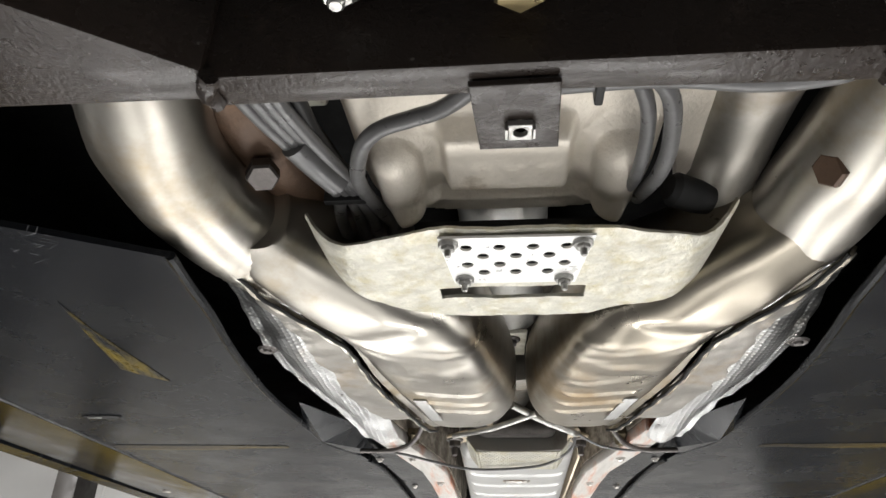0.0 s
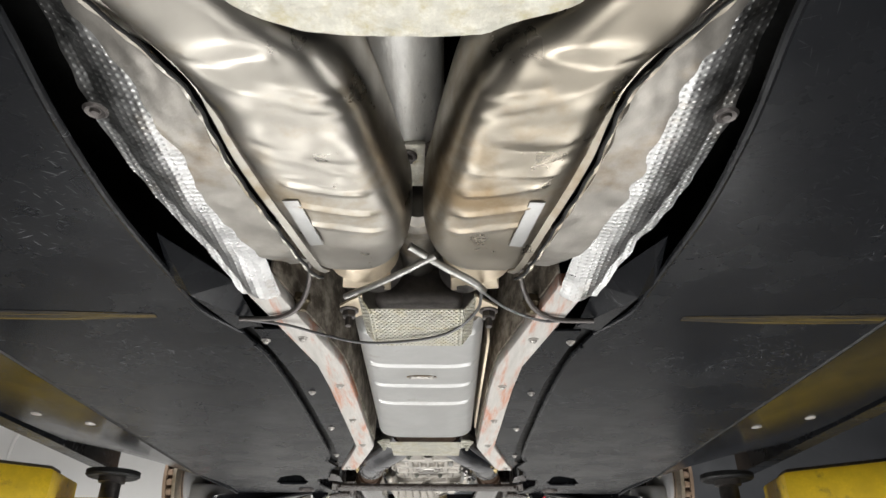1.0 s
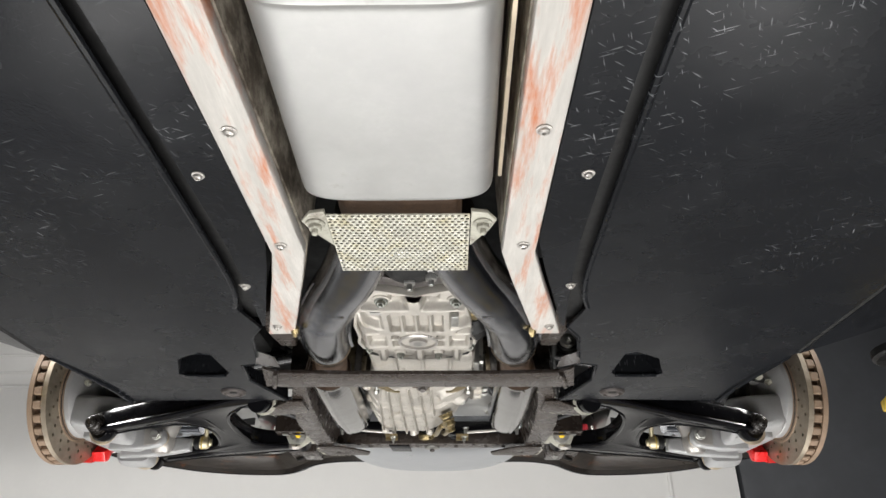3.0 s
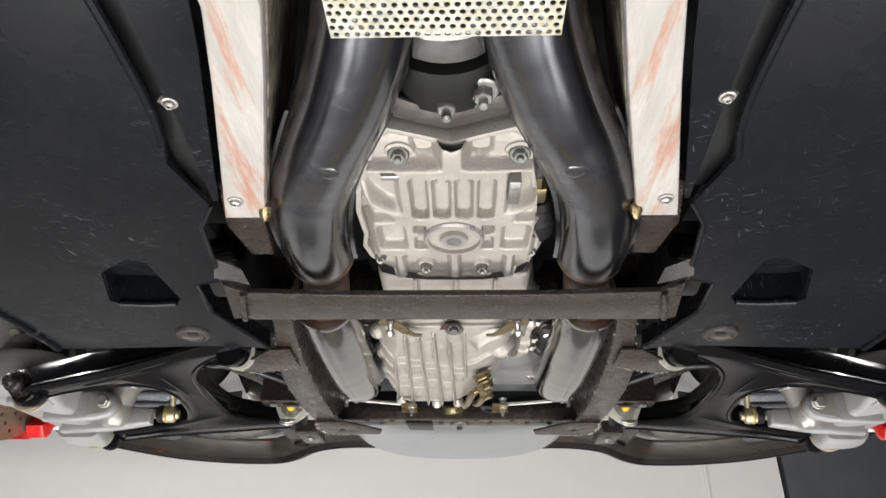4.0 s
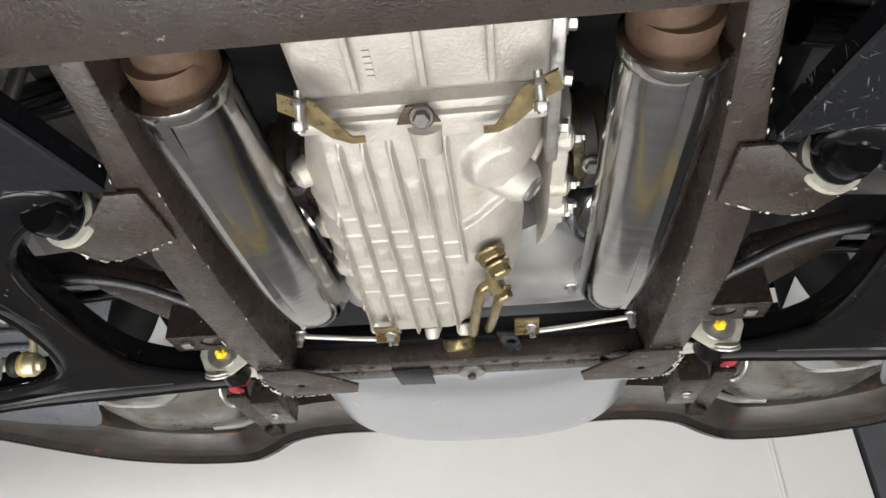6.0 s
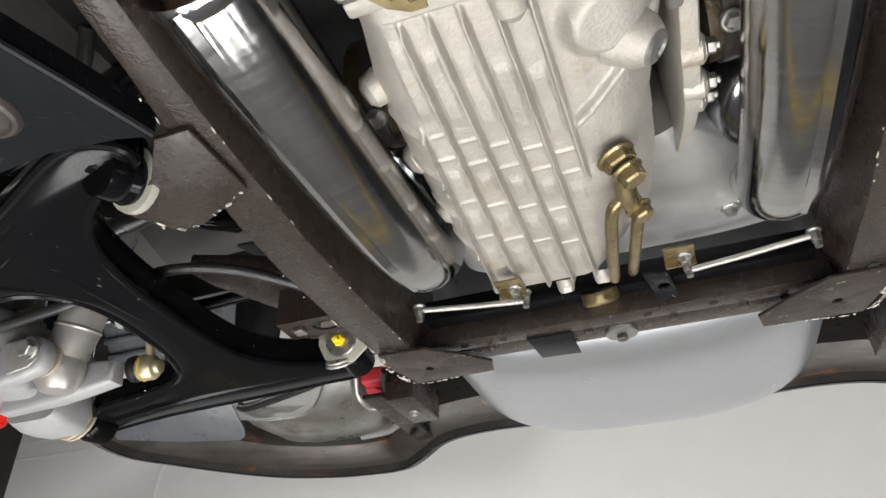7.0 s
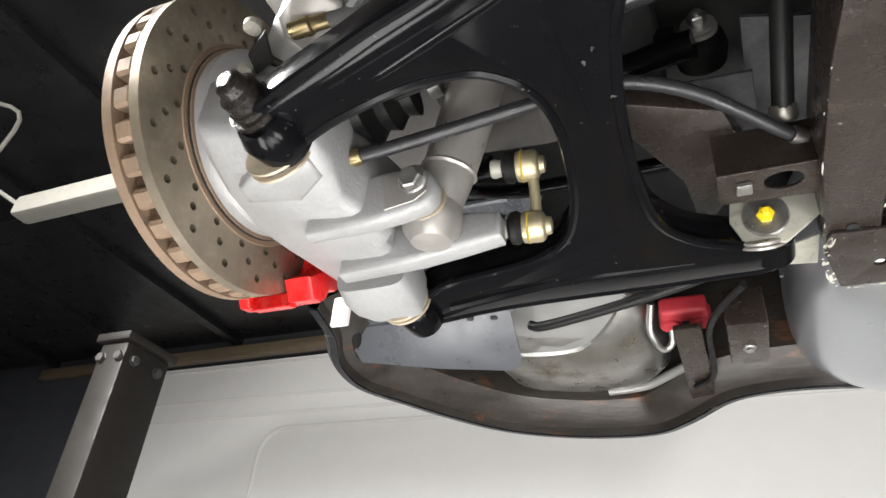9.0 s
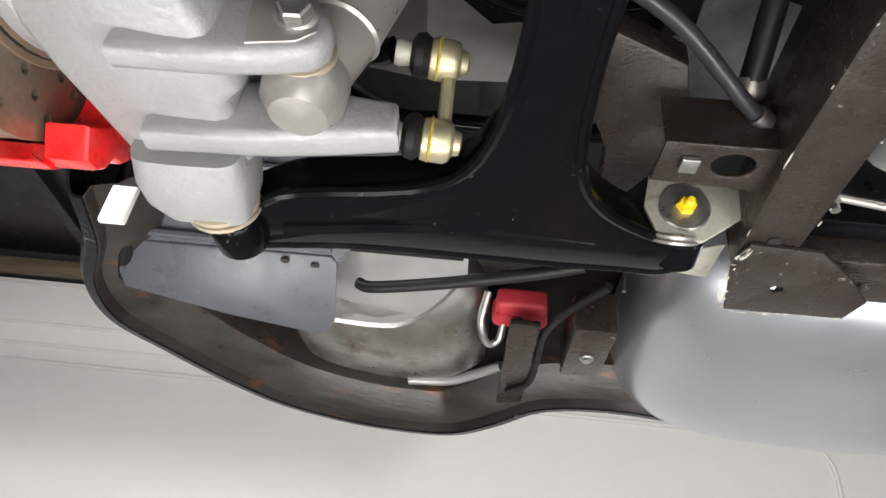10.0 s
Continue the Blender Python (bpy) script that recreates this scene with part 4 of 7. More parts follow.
    for v in bm.verts:
        v.co.z += 0.0022 * noise.noise(v.co * 24)
        if s < 0 and 0.38 < v.co.y < 0.50:
            # pressed wrinkles on the inside of the bend
            a = (v.co.y - 0.40) + 0.9 * (v.co.x + 0.19)
            v.co.z -= 0.0008 * math.sin(a * 520) * math.exp(-((a - 0.045) / 0.03) ** 2)
    part("elbow", bm, STEEL, t, sharp=60)
    bm = B()
    line = [Vector(p) + Vector((s * 0.034, 0, -0.010)) for p in smooth_line(pts, 10)]
    strip(bm, line, [p + Vector((s * (0.0055 + 0.001 * math.sin(0.7 * k)), 0.002, 0.003)) for k, p in enumerate(line)], 1)
    part("elbow_seam", bm, STEEL, t, solid=0.0022)
    part("stitch_weld", rough_up(tube(B(), [p + Vector((s * 0.001, 0, -0.002 + 0.0012 * (k % 2))) for k, p in enumerate(line[:40])], 0.0022, 6, 1), 0.001, 400, 3), DARKBOLT, t)
    # outlet collar and tan flange
    part("collar", lathe(B(), [(0.031, -0.01), (0.033, 0.0), (0.033, 0.022), (0.030, 0.024)], (s * 0.064, 0.822, 1.746), (0, 1, -0.12), 26), SHEET, t)
    bm = plate(B(), [(s * 0.032, 0.862), (s * 0.082, 0.860), (s * 0.086, 0.888), (s * 0.033, 0.894)], 1.7125, 1.735, (), 0.003)
    part("tan_flange", bm, TAN, t)
    part("clamp_band", lathe(B(), [(0.0375, 0.0), (0.039, 0.001), (0.039, 0.026), (0.0375, 0.027), (0.0365, 0.014)], (s * 0.062, 0.838, 1.748), (0, 1, -0.10), 30), TAN, t, "tan heat-tinted clamp band")
    part("outlet", tube(B(), [(s * 0.064, 0.825, 1.745), (s * 0.055, 0.86, 1.742), (s * 0.045, 0.90, 1.738)], [0.027, 0.029, 0.026, 0.029, 0.026, 0.029, 0.026], 20), DARKBOLT, t)
    # side heat sheet with a torn edge over embossed foil
    t = thing("heat_sheet", (s * 0.16, 0.65, 1.71), "wavy grey heat sheet with dimpled foil edge beside the catalyst", "heat shield", "side heat shields")
    a = smooth_line([(s * x, y, z) for x, y, z in ((0.208, 0.455, 1.716), (0.168, 0.512, 1.702), (0.148, 0.545, 1.698), (0.141, 0.60, 1.695), (0.131, 0.68, 1.694), (0.116, 0.77, 1.695), (0.106, 0.805, 1.702))], 14)
    b = smooth_line([(s * x, y, z) for x, y, z in ((0.216, 0.46, 1.722), (0.192, 0.515, 1.706), (0.182, 0.55, 1.702), (0.176, 0.60, 1.698), (0.171, 0.68, 1.695), (0.152, 0.77, 1.696), (0.130, 0.818, 1.708))], 14)
    b = [p + Vector((s * 0.006 * noise.noise(p * 55), 0, -0.001)) for p in b]
    bm = strip(B(), a, b, 12)
    rough_up(rough_up(bm, 0.0020, 26, 5 * s, (0, 0, 1)), 0.0008, 90, s, (0, 0, 1))
    part("sheet", bm, SHEET, t, sharp=60, solid=0.0012)
    rows, n, m = [], 420, 56
    b2 = smooth_line([(s * x, y, z) for x, y, z in ((0.204, 0.462, 1.726), (0.176, 0.545, 1.713), (0.172, 0.62, 1.707), (0.162, 0.70, 1.704), (0.150, 0.785, 1.703), (0.146, 0.862, 1.694))], 8)
    c = smooth_line([(s * x, y, z) for x, y, z in ((0.230, 0.462, 1.740), (0.234, 0.53, 1.732), (0.237, 0.62, 1.722), (0.228, 0.70, 1.716), (0.208, 0.785, 1.709), (0.186, 0.864, 1.694))], 8)
    bm = B()
    for i in range(n + 1):
        u = i / n * (len(b2) - 1)
        k = min(int(u), len(b2) - 2)
        p, q = b2[k].lerp(b2[k + 1], u - k), c[k].lerp(c[k + 1], u - k)
        q = q + Vector((s * 0.004 * noise.noise(q * 40), 0, 0))
        row = []
        for j in range(m + 1):
            w = p.lerp(q, j / m)
            d = -0.0009 * (max(0, math.cos(w.x * 1050)) * max(0, math.cos(w.y * 1050))) ** 1.3 - 0.007 * math.sin(math.pi * min(1, 1.2 * j / m))
            d += 0.0016 * noise.noise(w * 38)
            row.append(bm.verts.new(w + Vector((0, 0, d))))
        rows.append(row)
    for r0, r1 in zip(rows, rows[1:]):
        for k in range(m):
            bm.faces.new((r0[k], r0[k + 1], r1[k + 1], r1[k]))
    o = part("foil_edge", bm, FOIL, t, "shiny dimpled foil", sharp=80)
    for x, y in ((0.222, 0.585), (0.186, 0.79)):
        part("button", lathe(B(), [(0.009, 0), (0.007, 0.002), (0.004, 0.001), (0.003, 0.003)], (s * x, y, 1.706), DOWN, 14), DARKBOLT, o)


def centre_line():
    t = thing("torque_tube", (-0.006, 0.6, 1.79), "speckled zinc tube between the two catalysts", "tube")
    bm = tube(B(), [(-0.012, 0.40, 1.800), (-0.008, 0.70, 1.798)], 0.037, 28, 1)
    part("tube", bm, SPECK, t)
    part("end_bracket", plate(B(), [(-0.020, 0.69), (0.012, 0.69), (0.010, 0.755), (-0.014, 0.755)], 1.758, 1.763, [circle(-0.004, 0.705, 0.005, 12)], 0.001), ZINC, t)
    part("bracket_nut", hexa(B(), (-0.004, 0.706, 1.758), DOWN, 0.010, 0.007, 0.009), DARKBOLT, t)
    part("stop_lug", box(B(), (-0.009, 0.512, 1.758), (-0.002, 0.530, 1.7635), 0.001), ZINC, t)
    t = thing("propeller_shaft", (0, 0.86, 1.765), "ribbed dark propeller shaft above the exhaust joint", "shaft")
    bm = lathe(B(), [(0.020 + 0.0015 * (k % 2), 0.006 * k) for k in range(24)], (0, 0.80, 1.762), (0, 1, 0), 22)
    part("shaft", bm, SHEET, t)
    bm = lathe(B(), [(0.012, 0), (0.024, 0.004), (0.026, 0.02), (0.018, 0.026), (0.026, 0.034), (0.024, 0.05), (0.015, 0.06)], (0.004, 0.772, 1.760), (0, 1, 0), 20)
    part("joint", bm, SHEET, t)
    for x in (-0.014, 0.026):
        part("joint_bolt", hexa(B(), (x, 0.806, 1.738), DOWN, 0.009, 0.007, 0.007), DARKBOLT, t)
    single("sensor_pipe", tube(B(), [(-0.004, 0.790, 1.712), (0.03, 0.810, 1.700), (0.058, 0.830, 1.694), (0.068, 0.846, 1.694), (0.072, 0.868, 1.702)], 0.0040, 12), BOLT, "bright bent sensor pipe crossing below the exhaust", "pipe", "sensor pipes")
    single("sensor_pipe", tube(B(), [(0.022, 0.794, 1.704), (-0.028, 0.836, 1.698), (-0.076, 0.882, 1.700)], 0.0034, 12), BOLT, "bright bent sensor pipe crossing below the exhaust", "pipe", "sensor pipes")
    single("thin_wire", tube(B(), [(-0.195, 0.936, 1.695), (-0.15, 0.944, 1.692), (-0.11, 0.952, 1.684), (-0.06, 0.952, 1.674), (0.0, 0.938, 1.672), (0.04, 0.915, 1.674), (0.066, 0.882, 1.685), (0.070, 0.866, 1.70)], 0.0017, 8), CABLE, "thin grey wire slung below the silencer's front", "wire", "thin wires")
    single("thin_wire", tube(B(), [(0.070, 0.866, 1.700), (0.10, 0.89, 1.690), (0.140, 0.926, 1.692), (0.165, 0.932, 1.694), (0.2, 0.925, 1.694)], 0.0017, 8), CABLE, "thin grey wire slung below the silencer's front", "wire", "thin wires")
    for s in (-1, 1):
        single("hanger_bar", tube(B(), [(s * 0.110, 0.815, 1.735), (s * 0.112, 0.86, 1.712), (s * 0.128, 0.900, 1.698), (s * 0.155, 0.922, 1.692), (s * 0.200, 0.926, 1.692)], 0.0030, 12), DARKBOLT, "dark bent steel hanger bar beside the rail", "hanger", "hanger bars")
        single("rail_clamp", rough_up(lathe(B(), [(0.010, 0), (0.011, 0.008), (0.008, 0.012), (0.007, 0.020), (0.003, 0.022)], (s * 0.130, 0.915, 1.718), (0, 0.2, -1), 14), 0.003, 120, s), OILY, "corroded pale clamp on the tunnel rail", "clamp", "rail clamps")


def perforated(bm, x0, x1, y0, y1, z, pitch, r, thick=0.0012):
    """A sheet full of round holes: one ring of quads for each hole."""
    nx, ny = int(round((x1 - x0) / pitch)), int(round((y1 - y0) / (pitch * 0.9)))
    dx, dy = (x1 - x0) / nx, (y1 - y0) / ny
    n = 8
    for j in range(ny):
        sh = 0.25 * dx if j % 2 else -0.25 * dx
        for i in range(nx):
            a0, a1 = x0 + i * dx + (sh if i else 0), x0 + (i + 1) * dx + (sh if i < nx - 1 else 0)
            b0, b1 = y0 + j * dy, y0 + (j + 1) * dy
            c = Vector(((a0 + a1) / 2, (b0 + b1) / 2, z))
            out = [(a1, c.y), (a1, b1), (c.x, b1), (a0, b1), (a0, c.y), (a0, b0), (c.x, b0), (a1, b0)]
            o = [bm.verts.new((*p, z)) for p in out]
            q = [bm.verts.new(c + Vector((r * math.cos(2 * math.pi * k / n), r * math.sin(2 * math.pi * k / n), 0))) for k in range(n)]
            for k in range(n):
                bm.faces.new((o[k], o[(k + 1) % n], q[(k + 1) % n], q[k]))
    return bm


def silencer():
    t = thing("centre_silencer", (0, 1.22, 1.73), "flat pale aluminised silencer box in the car's tunnel", "silencer")
    bm = B()
    ys = np.linspace(0.955, 1.478, 240)
    rings = []
    for y in ys:
        u = (y - 0.955) / (1.478 - 0.955)
        w = 0.0775 + 0.008 * u
        e = min(1, (y - 0.9545) / 0.018) ** 0.5 * min(1, (1.4785 - y) / 0.012) ** 0.5
        rings.append((0, 1.738, y, w * (0.93 + 0.07 * e), 0.047 * (0.75 + 0.25 * e)))
    loft(bm, rings, 72, 5.0)
    for v in bm.verts:
        if v.co.z < 1.70 and abs(v.co.x) < 0.076:
            fade = min(1, max(0, (0.073 - abs(v.co.x)) / 0.006))
            d = sum(math.exp(-((v.co.y - y) / 0.0034) ** 2) for y in (1.073, 1.158, 1.246))
            v.co.z -= 0.0030 * d * fade
            v.co.z += 0.0003 * noise.noise(v.co * 14)
    part("shell", bm, ALUMUF, t)
    bm = rough_up(tube(B(), [(-0.0185 + 0.037 * k / 12, 1.117 + 0.0006 * math.sin(2.2 * k), 1.6925) for k in range(13)], [0.002] + [0.0052] * 11 + [0.003], 10, 2), 0.0010, 260, 2)
    part("weld_bead", bm, SHOCK, t)
    part("weld_halo", plate(B(), circle(0.0, 1.117, 0.0205, 28, 0.0068), 1.6898, 1.6906), WELDT, t)
    bm = B()
    strip(bm, [(0.0855, 1.02, 1.705), (0.0895, 1.45, 1.705)], [(0.0875, 1.02, 1.760), (0.0915, 1.45, 1.760)], 2)
    part("side_seam", bm, TAN, t, solid=0.003)
    # front box of perforated sheet
    t = thing("front_exhaust_guard", (0, 0.91, 1.69), "perforated metal guard over the front exhaust joint", "exhaust guard", "exhaust guards")
    bm = perforated(B(), -0.0505, 0.0485, 0.862, 0.967, 1.680, 0.0053, 0.0017)
    part("mesh", bm, ZINC, t, "dull perforated sheet", solid=0.0012)
    for s in (-1, 1):
        bm = perforated(B(), 0, 0.02, 0.862, 0.967, 0, 0.0053, 0.0017)
        for v in bm.verts:
            v.co = Vector((s * (0.0495 + v.co.x * 0.62), v.co.y, 1.680 + v.co.x * 0.8))
        part("mesh_side", bm, ZINC, t, solid=0.0012)
        bm = plate(B(), [(s * 0.062, 0.898), (s * 0.077, 0.914), (s * 0.091, 0.930), (s * 0.089, 0.950), (s * 0.066, 0.968)], 1.712, 1.716, [], 0.001)
        o = part("flange_ear", bm, TAN, t)
        part("spring_bolt", hexa(B(), (s * 0.0805, 0.938, 1.712), DOWN, 0.014, 0.010, 0.011, 0.010), DARKBOLT, o)
    part("joint_body", box(B(), (-0.052, 0.915, 1.715), (0.052, 0.957, 1.76), 0.012, 3), DARKBOLT, t)
    # rear guard
    t = thing("rear_exhaust_guard", (0, 1.54, 1.69), "perforated metal guard over the rear exhaust joint", "exhaust guard", "exhaust guards")
    bm = perforated(B(), -0.0645, 0.0645, 1.482, 1.594, 1.686, 0.0056, 0.0018)
    part("mesh", bm, ZINC, t, "dull perforated sheet", solid=0.0012)
    for s in (-1, 1):
        bm = plate(B(), [(s * 0.0655, 1.480), (s * 0.080, 1.483), (s * 0.089, 1.497), (s * 0.084, 1.512), (s * 0.0655, 1.545)], 1.6875, 1.6915, (), 0.001)
        o = part("flange_ear", bm, CREAM, t)
        part("nut", hexa(B(), (s * 0.0765, 1.500, 1.6875), DOWN, 0.011, 0.007, 0.009, 0.004), CREAM, o)
    part("joint_body", box(B(), (-0.058, 1.478, 1.70), (0.058, 1.57, 1.765), 0.012, 3), RUST, t)


def y_pipes():
    for s in (-1, 1):
        t = thing("exhaust_pipe", (s * 0.11, 1.78, 1.72), "polished black exhaust pipe bending beside the gearbox", "exhaust pipe", "exhaust pipes")
        P = [(s * 0.036, 1.545, 1.726), (s * 0.050, 1.61, 1.724), (s * 0.072, 1.675, 1.722), (s * 0.098, 1.735, 1.722), (s * 0.122, 1.80, 1.724), (s * 0.134, 1.86, 1.726), (s * 0.139, 1.91, 1.730), (s * 0.141, 1.944, 1.735)]
        bm = tube(B(), P, 0.0345, 36, 8)
        part("pipe", bm, DARKPIPE, t)
        part("plug", lathe(B(), [(0.010, -0.006), (0.009, -0.0004), (0.006, 0.0006), (0.003, 0.0004)], (s * 0.093, 1.728, 1.6878), (s * 0.05, 0, -1), 20), DARKPIPE, t)
        line = [p + Vector((s * 0.0345, -0.003, -0.004)) for p in smooth_line(P, 6)][14:]
        part("outer_seam", strip(B(), line, [p + Vector((s * 0.004, 0, 0.001)) for p in line], 1), DARKPIPE, t, solid=0.002)
        line = [p + Vector((-s * 0.0345, 0.003, -0.004)) for p in smooth_line(P, 6)][14:]
        part("inner_seam", strip(B(), line, [p + Vector((-s * 0.004, 0, 0.001)) for p in line], 1), DARKPIPE, t, solid=0.002)
        part("rust_ring", lathe(B(), [(0.0335, 0), (0.0350, 0.002), (0.0350, 0.007), (0.0325, 0.010)], (s * 0.1405, 1.938, 1.734), (0.03 * s, 1, 0.13), 34), WELDT, t, "straw coloured weld ring")
        part("bare_end", tube(B(), [(s * 0.139, 1.93, 1.735), (s * 0.143, 1.965, 1.742), (s * 0.158, 2.09, 1.736)], [0.0295, 0.0265, 0.0265], 26), RUST, t, "rusty bare pipe end")
        t = thing("tail_pipe", (s * 0.145, 2.23, 1.73), "bright split sleeve pipe beside the gearbox", "exhaust pipe", "tail pipes")
        P = [(s * 0.159, 2.070, 1.733), (s * 0.159, 2.12, 1.731), (s * 0.159, 2.23, 1.729), (s * 0.159, 2.34, 1.731), (s * 0.159, 2.408, 1.742), (s * 0.159, 2.442, 1.775), (s * 0.159, 2.447, 1.84)]
        part("sleeve", tube(B(), P, [0.0340, 0.0360, 0.0360, 0.0350, 0.034, 0.033, 0.033], 36, 8), BRIGHT, t)
        part("sleeve_rim", lathe(B(), [(0.0285, 0.002), (0.0362, 0), (0.0370, 0.005), (0.0350, 0.012)], (s * 0.159, 2.066, 1.733), (0, 1, -0.03), 30), BRIGHT, t)
        part("rust_collar", lathe(B(), [(0.0275, 0), (0.0280, 0.006), (0.0270, 0.022)], (s * 0.157, 2.046, 1.735), (0, 1, -0.03), 28), RUST, t)
        part("split", slab(B(), [(s * 0.160 + 0.0012, 1.6985), (s * 0.160 - 0.0012, 1.6985), (s * 0.160 - 0.0015, 1.7050), (s * 0.160 + 0.0015, 1.7050)], 2.067, 2.088, 0, 0), VOID, t)
        off = -0.001 if s < 0 else 0.003
        line = [p + Vector((off, -0.002, -0.0350)) for p in smooth_line(P[:5], 6)]
        part("seam_flange", strip(B(), line, [p + Vector((s * 0.006, 0, -0.003)) for p in line], 1), BRIGHT, t, solid=0.0015)


def subframe():
    t = thing("rear_crossmember", (0, 1.967, 1.69), "flat brown painted steel cross bar below the exhaust pipes", "crossmember")
    bm = plate(B(), [(-0.208, 1.939), (-0.10, 1.945), (0.10, 1.945), (0.211, 1.939), (0.233, 1.999), (0.221, 2.010), (-0.217, 2.010), (-0.229, 1.998)], 1.683, 1.6895, (), 0.0015)
    part("bar", bm, BROWN, t)
    for s in (-1, 1):
        bm = B()
        strip(bm, [(s * 0.228, 1.924, 1.688), (s * 0.240, 2.006, 1.686)], [(s * 0.206, 1.938, 1.6845), (s * 0.219, 2.008, 1.6845)], 3)
        part("gusset", rough_up(bm, 0.002, 90, s, (0, 0, 1)), BROWN, t, solid=0.004)
        bm = strip(B(), [(s * 0.205, 1.937, 1.692), (s * 0.212, 1.926, 1.704)], [(s * 0.238, 1.924, 1.694), (s * 0.236, 1.910, 1.708)], 4)
        part("end_plate", rough_up(bm, 0.0016, 60, s + 4, (0, 0, 1)), BROWN, t, solid=0.004)
        part("weld_bead", rough_up(tube(B(), [(s * 0.211, 1.937, 1.6815), (s * 0.220, 1.972, 1.681), (s * 0.227, 2.004, 1.682)], 0.0035, 8), 0.002, 260, s), BROWN, t)
    t = thing("rear_subframe", (0, 2.35, 1.72), "brown painted box section rear subframe with chipped edges", "subframe")
    for s in (-1, 1):
        low = [(0.206, 2.005), (0.222, 2.10), (0.240, 2.18), (0.253, 2.26), (0.260, 2.34), (0.261, 2.44), (0.256, 2.53), (0.254, 2.56), (0.214, 2.56), (0.215, 2.42), (0.212, 2.30), (0.206, 2.20), (0.196, 2.10), (0.183, 2.005)]
        bm = plate(B(), [(s * x, y) for x, y in low], 1.704, 1.762, (), 0.004)
        for v in bm.verts:
            if v.co.z > 1.72 and abs(v.co.x) < 0.200 + 0.045 * (v.co.y - 2.005):
                v.co.x -= s * 0.010
        part("side_member", bm, BROWN, t)
        part("slot_hole", plate(B(), circle(s * 0.236, 2.525, 0.0045, 12), 1.7030, 1.7036), VOID, t)
        bm = plate(B(), [(s * x, y) for x, y in ((0.166, 1.790), (0.200, 1.800), (0.214, 1.87), (0.206, 1.932), (0.182, 1.932))], 1.722, 1.80, (), 0.004)
        part("front_member", bm, BROWN, t)
        bm = plate(B(), [(s * x, y) for x, y in ((0.200, 2.530), (0.252, 2.527), (0.256, 2.556), (0.240, 2.618), (0.146, 2.617), (0.140, 2.590), (0.170, 2.556))], 1.700, 1.7035, [circle(s * 0.212, 2.582, 0.005, 12)], 0.0006)
        part("corner_plate", bm, CHIPPED, t)
        # front arm mount
        bm = plate(B(), [(s * x, y) for x, y in ((0.214, 2.150), (0.214, 2.216), (0.240, 2.230), (0.272, 2.243), (0.294, 2.240), (0.314, 2.210), (0.270, 2.184), (0.240, 2.150))], 1.6985, 1.7025, (), 0.0008)
        part("arm_mount", bm, BROWN, t)
        part("bush_boot", lathe(B(), [(0.019, 0.004), (0.0205, 0.010), (0.0185, 0.016), (0.0200, 0.022), (0.0175, 0.032)], (s * 0.292, 2.193, 1.712), (s * 0.15, -0.65, -0.25), 22), GLOSS, t)
        bm = lathe(B(), [(0.018, -0.002), (0.0250, -0.001), (0.0255, 0.001), (0.0250, 0.0055), (0.019, 0.0065)], (s * 0.292, 2.193, 1.712), (s * 0.15, -0.65, -0.25), 24)
        part("arm_bush", bm, CREAM, t, "chipped cream bush washer")
        # bracket with a hole and a square nut
        bm = plate(B(), [(s * x, y) for x, y in ((0.257, 2.446), (0.332, 2.446), (0.333, 2.484), (0.256, 2.488))], 1.716, 1.719, [circle(s * 0.284, 2.464, 0.0145, 18, 0.011)], 0.0006)
        box(bm, (min(s * 0.257, s * 0.332), 2.446, 1.719), (max(s * 0.257, s * 0.332), 2.449, 1.758), 0)
        o = part("hole_bracket", bm, BROWN, t)
        part("square_nut", box(B(), (s * 0.313 - 0.006, 2.457, 1.7115), (s * 0.313 + 0.006, 2.470, 1.7155), 0.001), BOLT, o)
        # cream mount with a yellow nut
        PLACING[:] = [shift(0, 0.018, 0.024)]
        bm = slab(B(), [(s * x, z) for x, z in ((0.322, 1.728), (0.326, 1.702), (0.318, 1.684), (0.304, 1.677), (0.284, 1.678), (0.270, 1.688), (0.254, 1.700), (0.254, 1.728))], 2.512, 2.516, 0.2, 0.0012)
        o = part("cream_mount", bm, CREAM, t, "chipped cream painted mount plate")
        bm = plate(B(), [(s * x, y) for x, y in ((0.318, 2.566), (0.312, 2.584), (0.254, 2.594), (0.254, 2.545), (0.270, 2.553))], 1.7005, 1.7035, (), 0.001)
        part("cream_foot", bm, CREAM, t, "chipped cream painted lower plate")
        part("mount_washer", lathe(B(), [(0.019, 0), (0.019, 0.003), (0.018, 0.0045), (0.012, 0.005)], (s * 0.297, 2.508, 1.703), (0, -1, -0.2), 22), BOLT, o)
        part("washer_gap", lathe(B(), [(0.019, 0), (0.0215, 0.0005), (0.0215, 0.0025), (0.019, 0.003)], (s * 0.297, 2.511, 1.703), (0, -1, -0.2), 22), DARKBOLT, o)
        part("rubber_ring", lathe(B(), [(0.013, 0), (0.0175, 0.001), (0.0175, 0.003), (0.016, 0.004), (0.0185, 0.005), (0.0185, 0.007), (0.013, 0.008)], (s * 0.303, 2.517, 1.688), (0, 0.7, -0.7), 22), SHOCK, t)
        part("yellow_nut", hexa(B(), (s * 0.297, 2.507, 1.703), (0, -0.95, -0.3), 0.0125, 0.010, 0.009, 0.007), YELLOWP, o, "bright yellow lock nut")
        PLACING[:] = []
    rng = random.Random(4)
    def flakes(line, z, n, wide=0.0012):
        bm = B()
        P = smooth_line([(x, y, 0) for x, y in line], 8)
        for _ in range(n):
            p = P[rng.randrange(len(P))]
            q = P[min(P.index(p) + 1, len(P) - 1)]
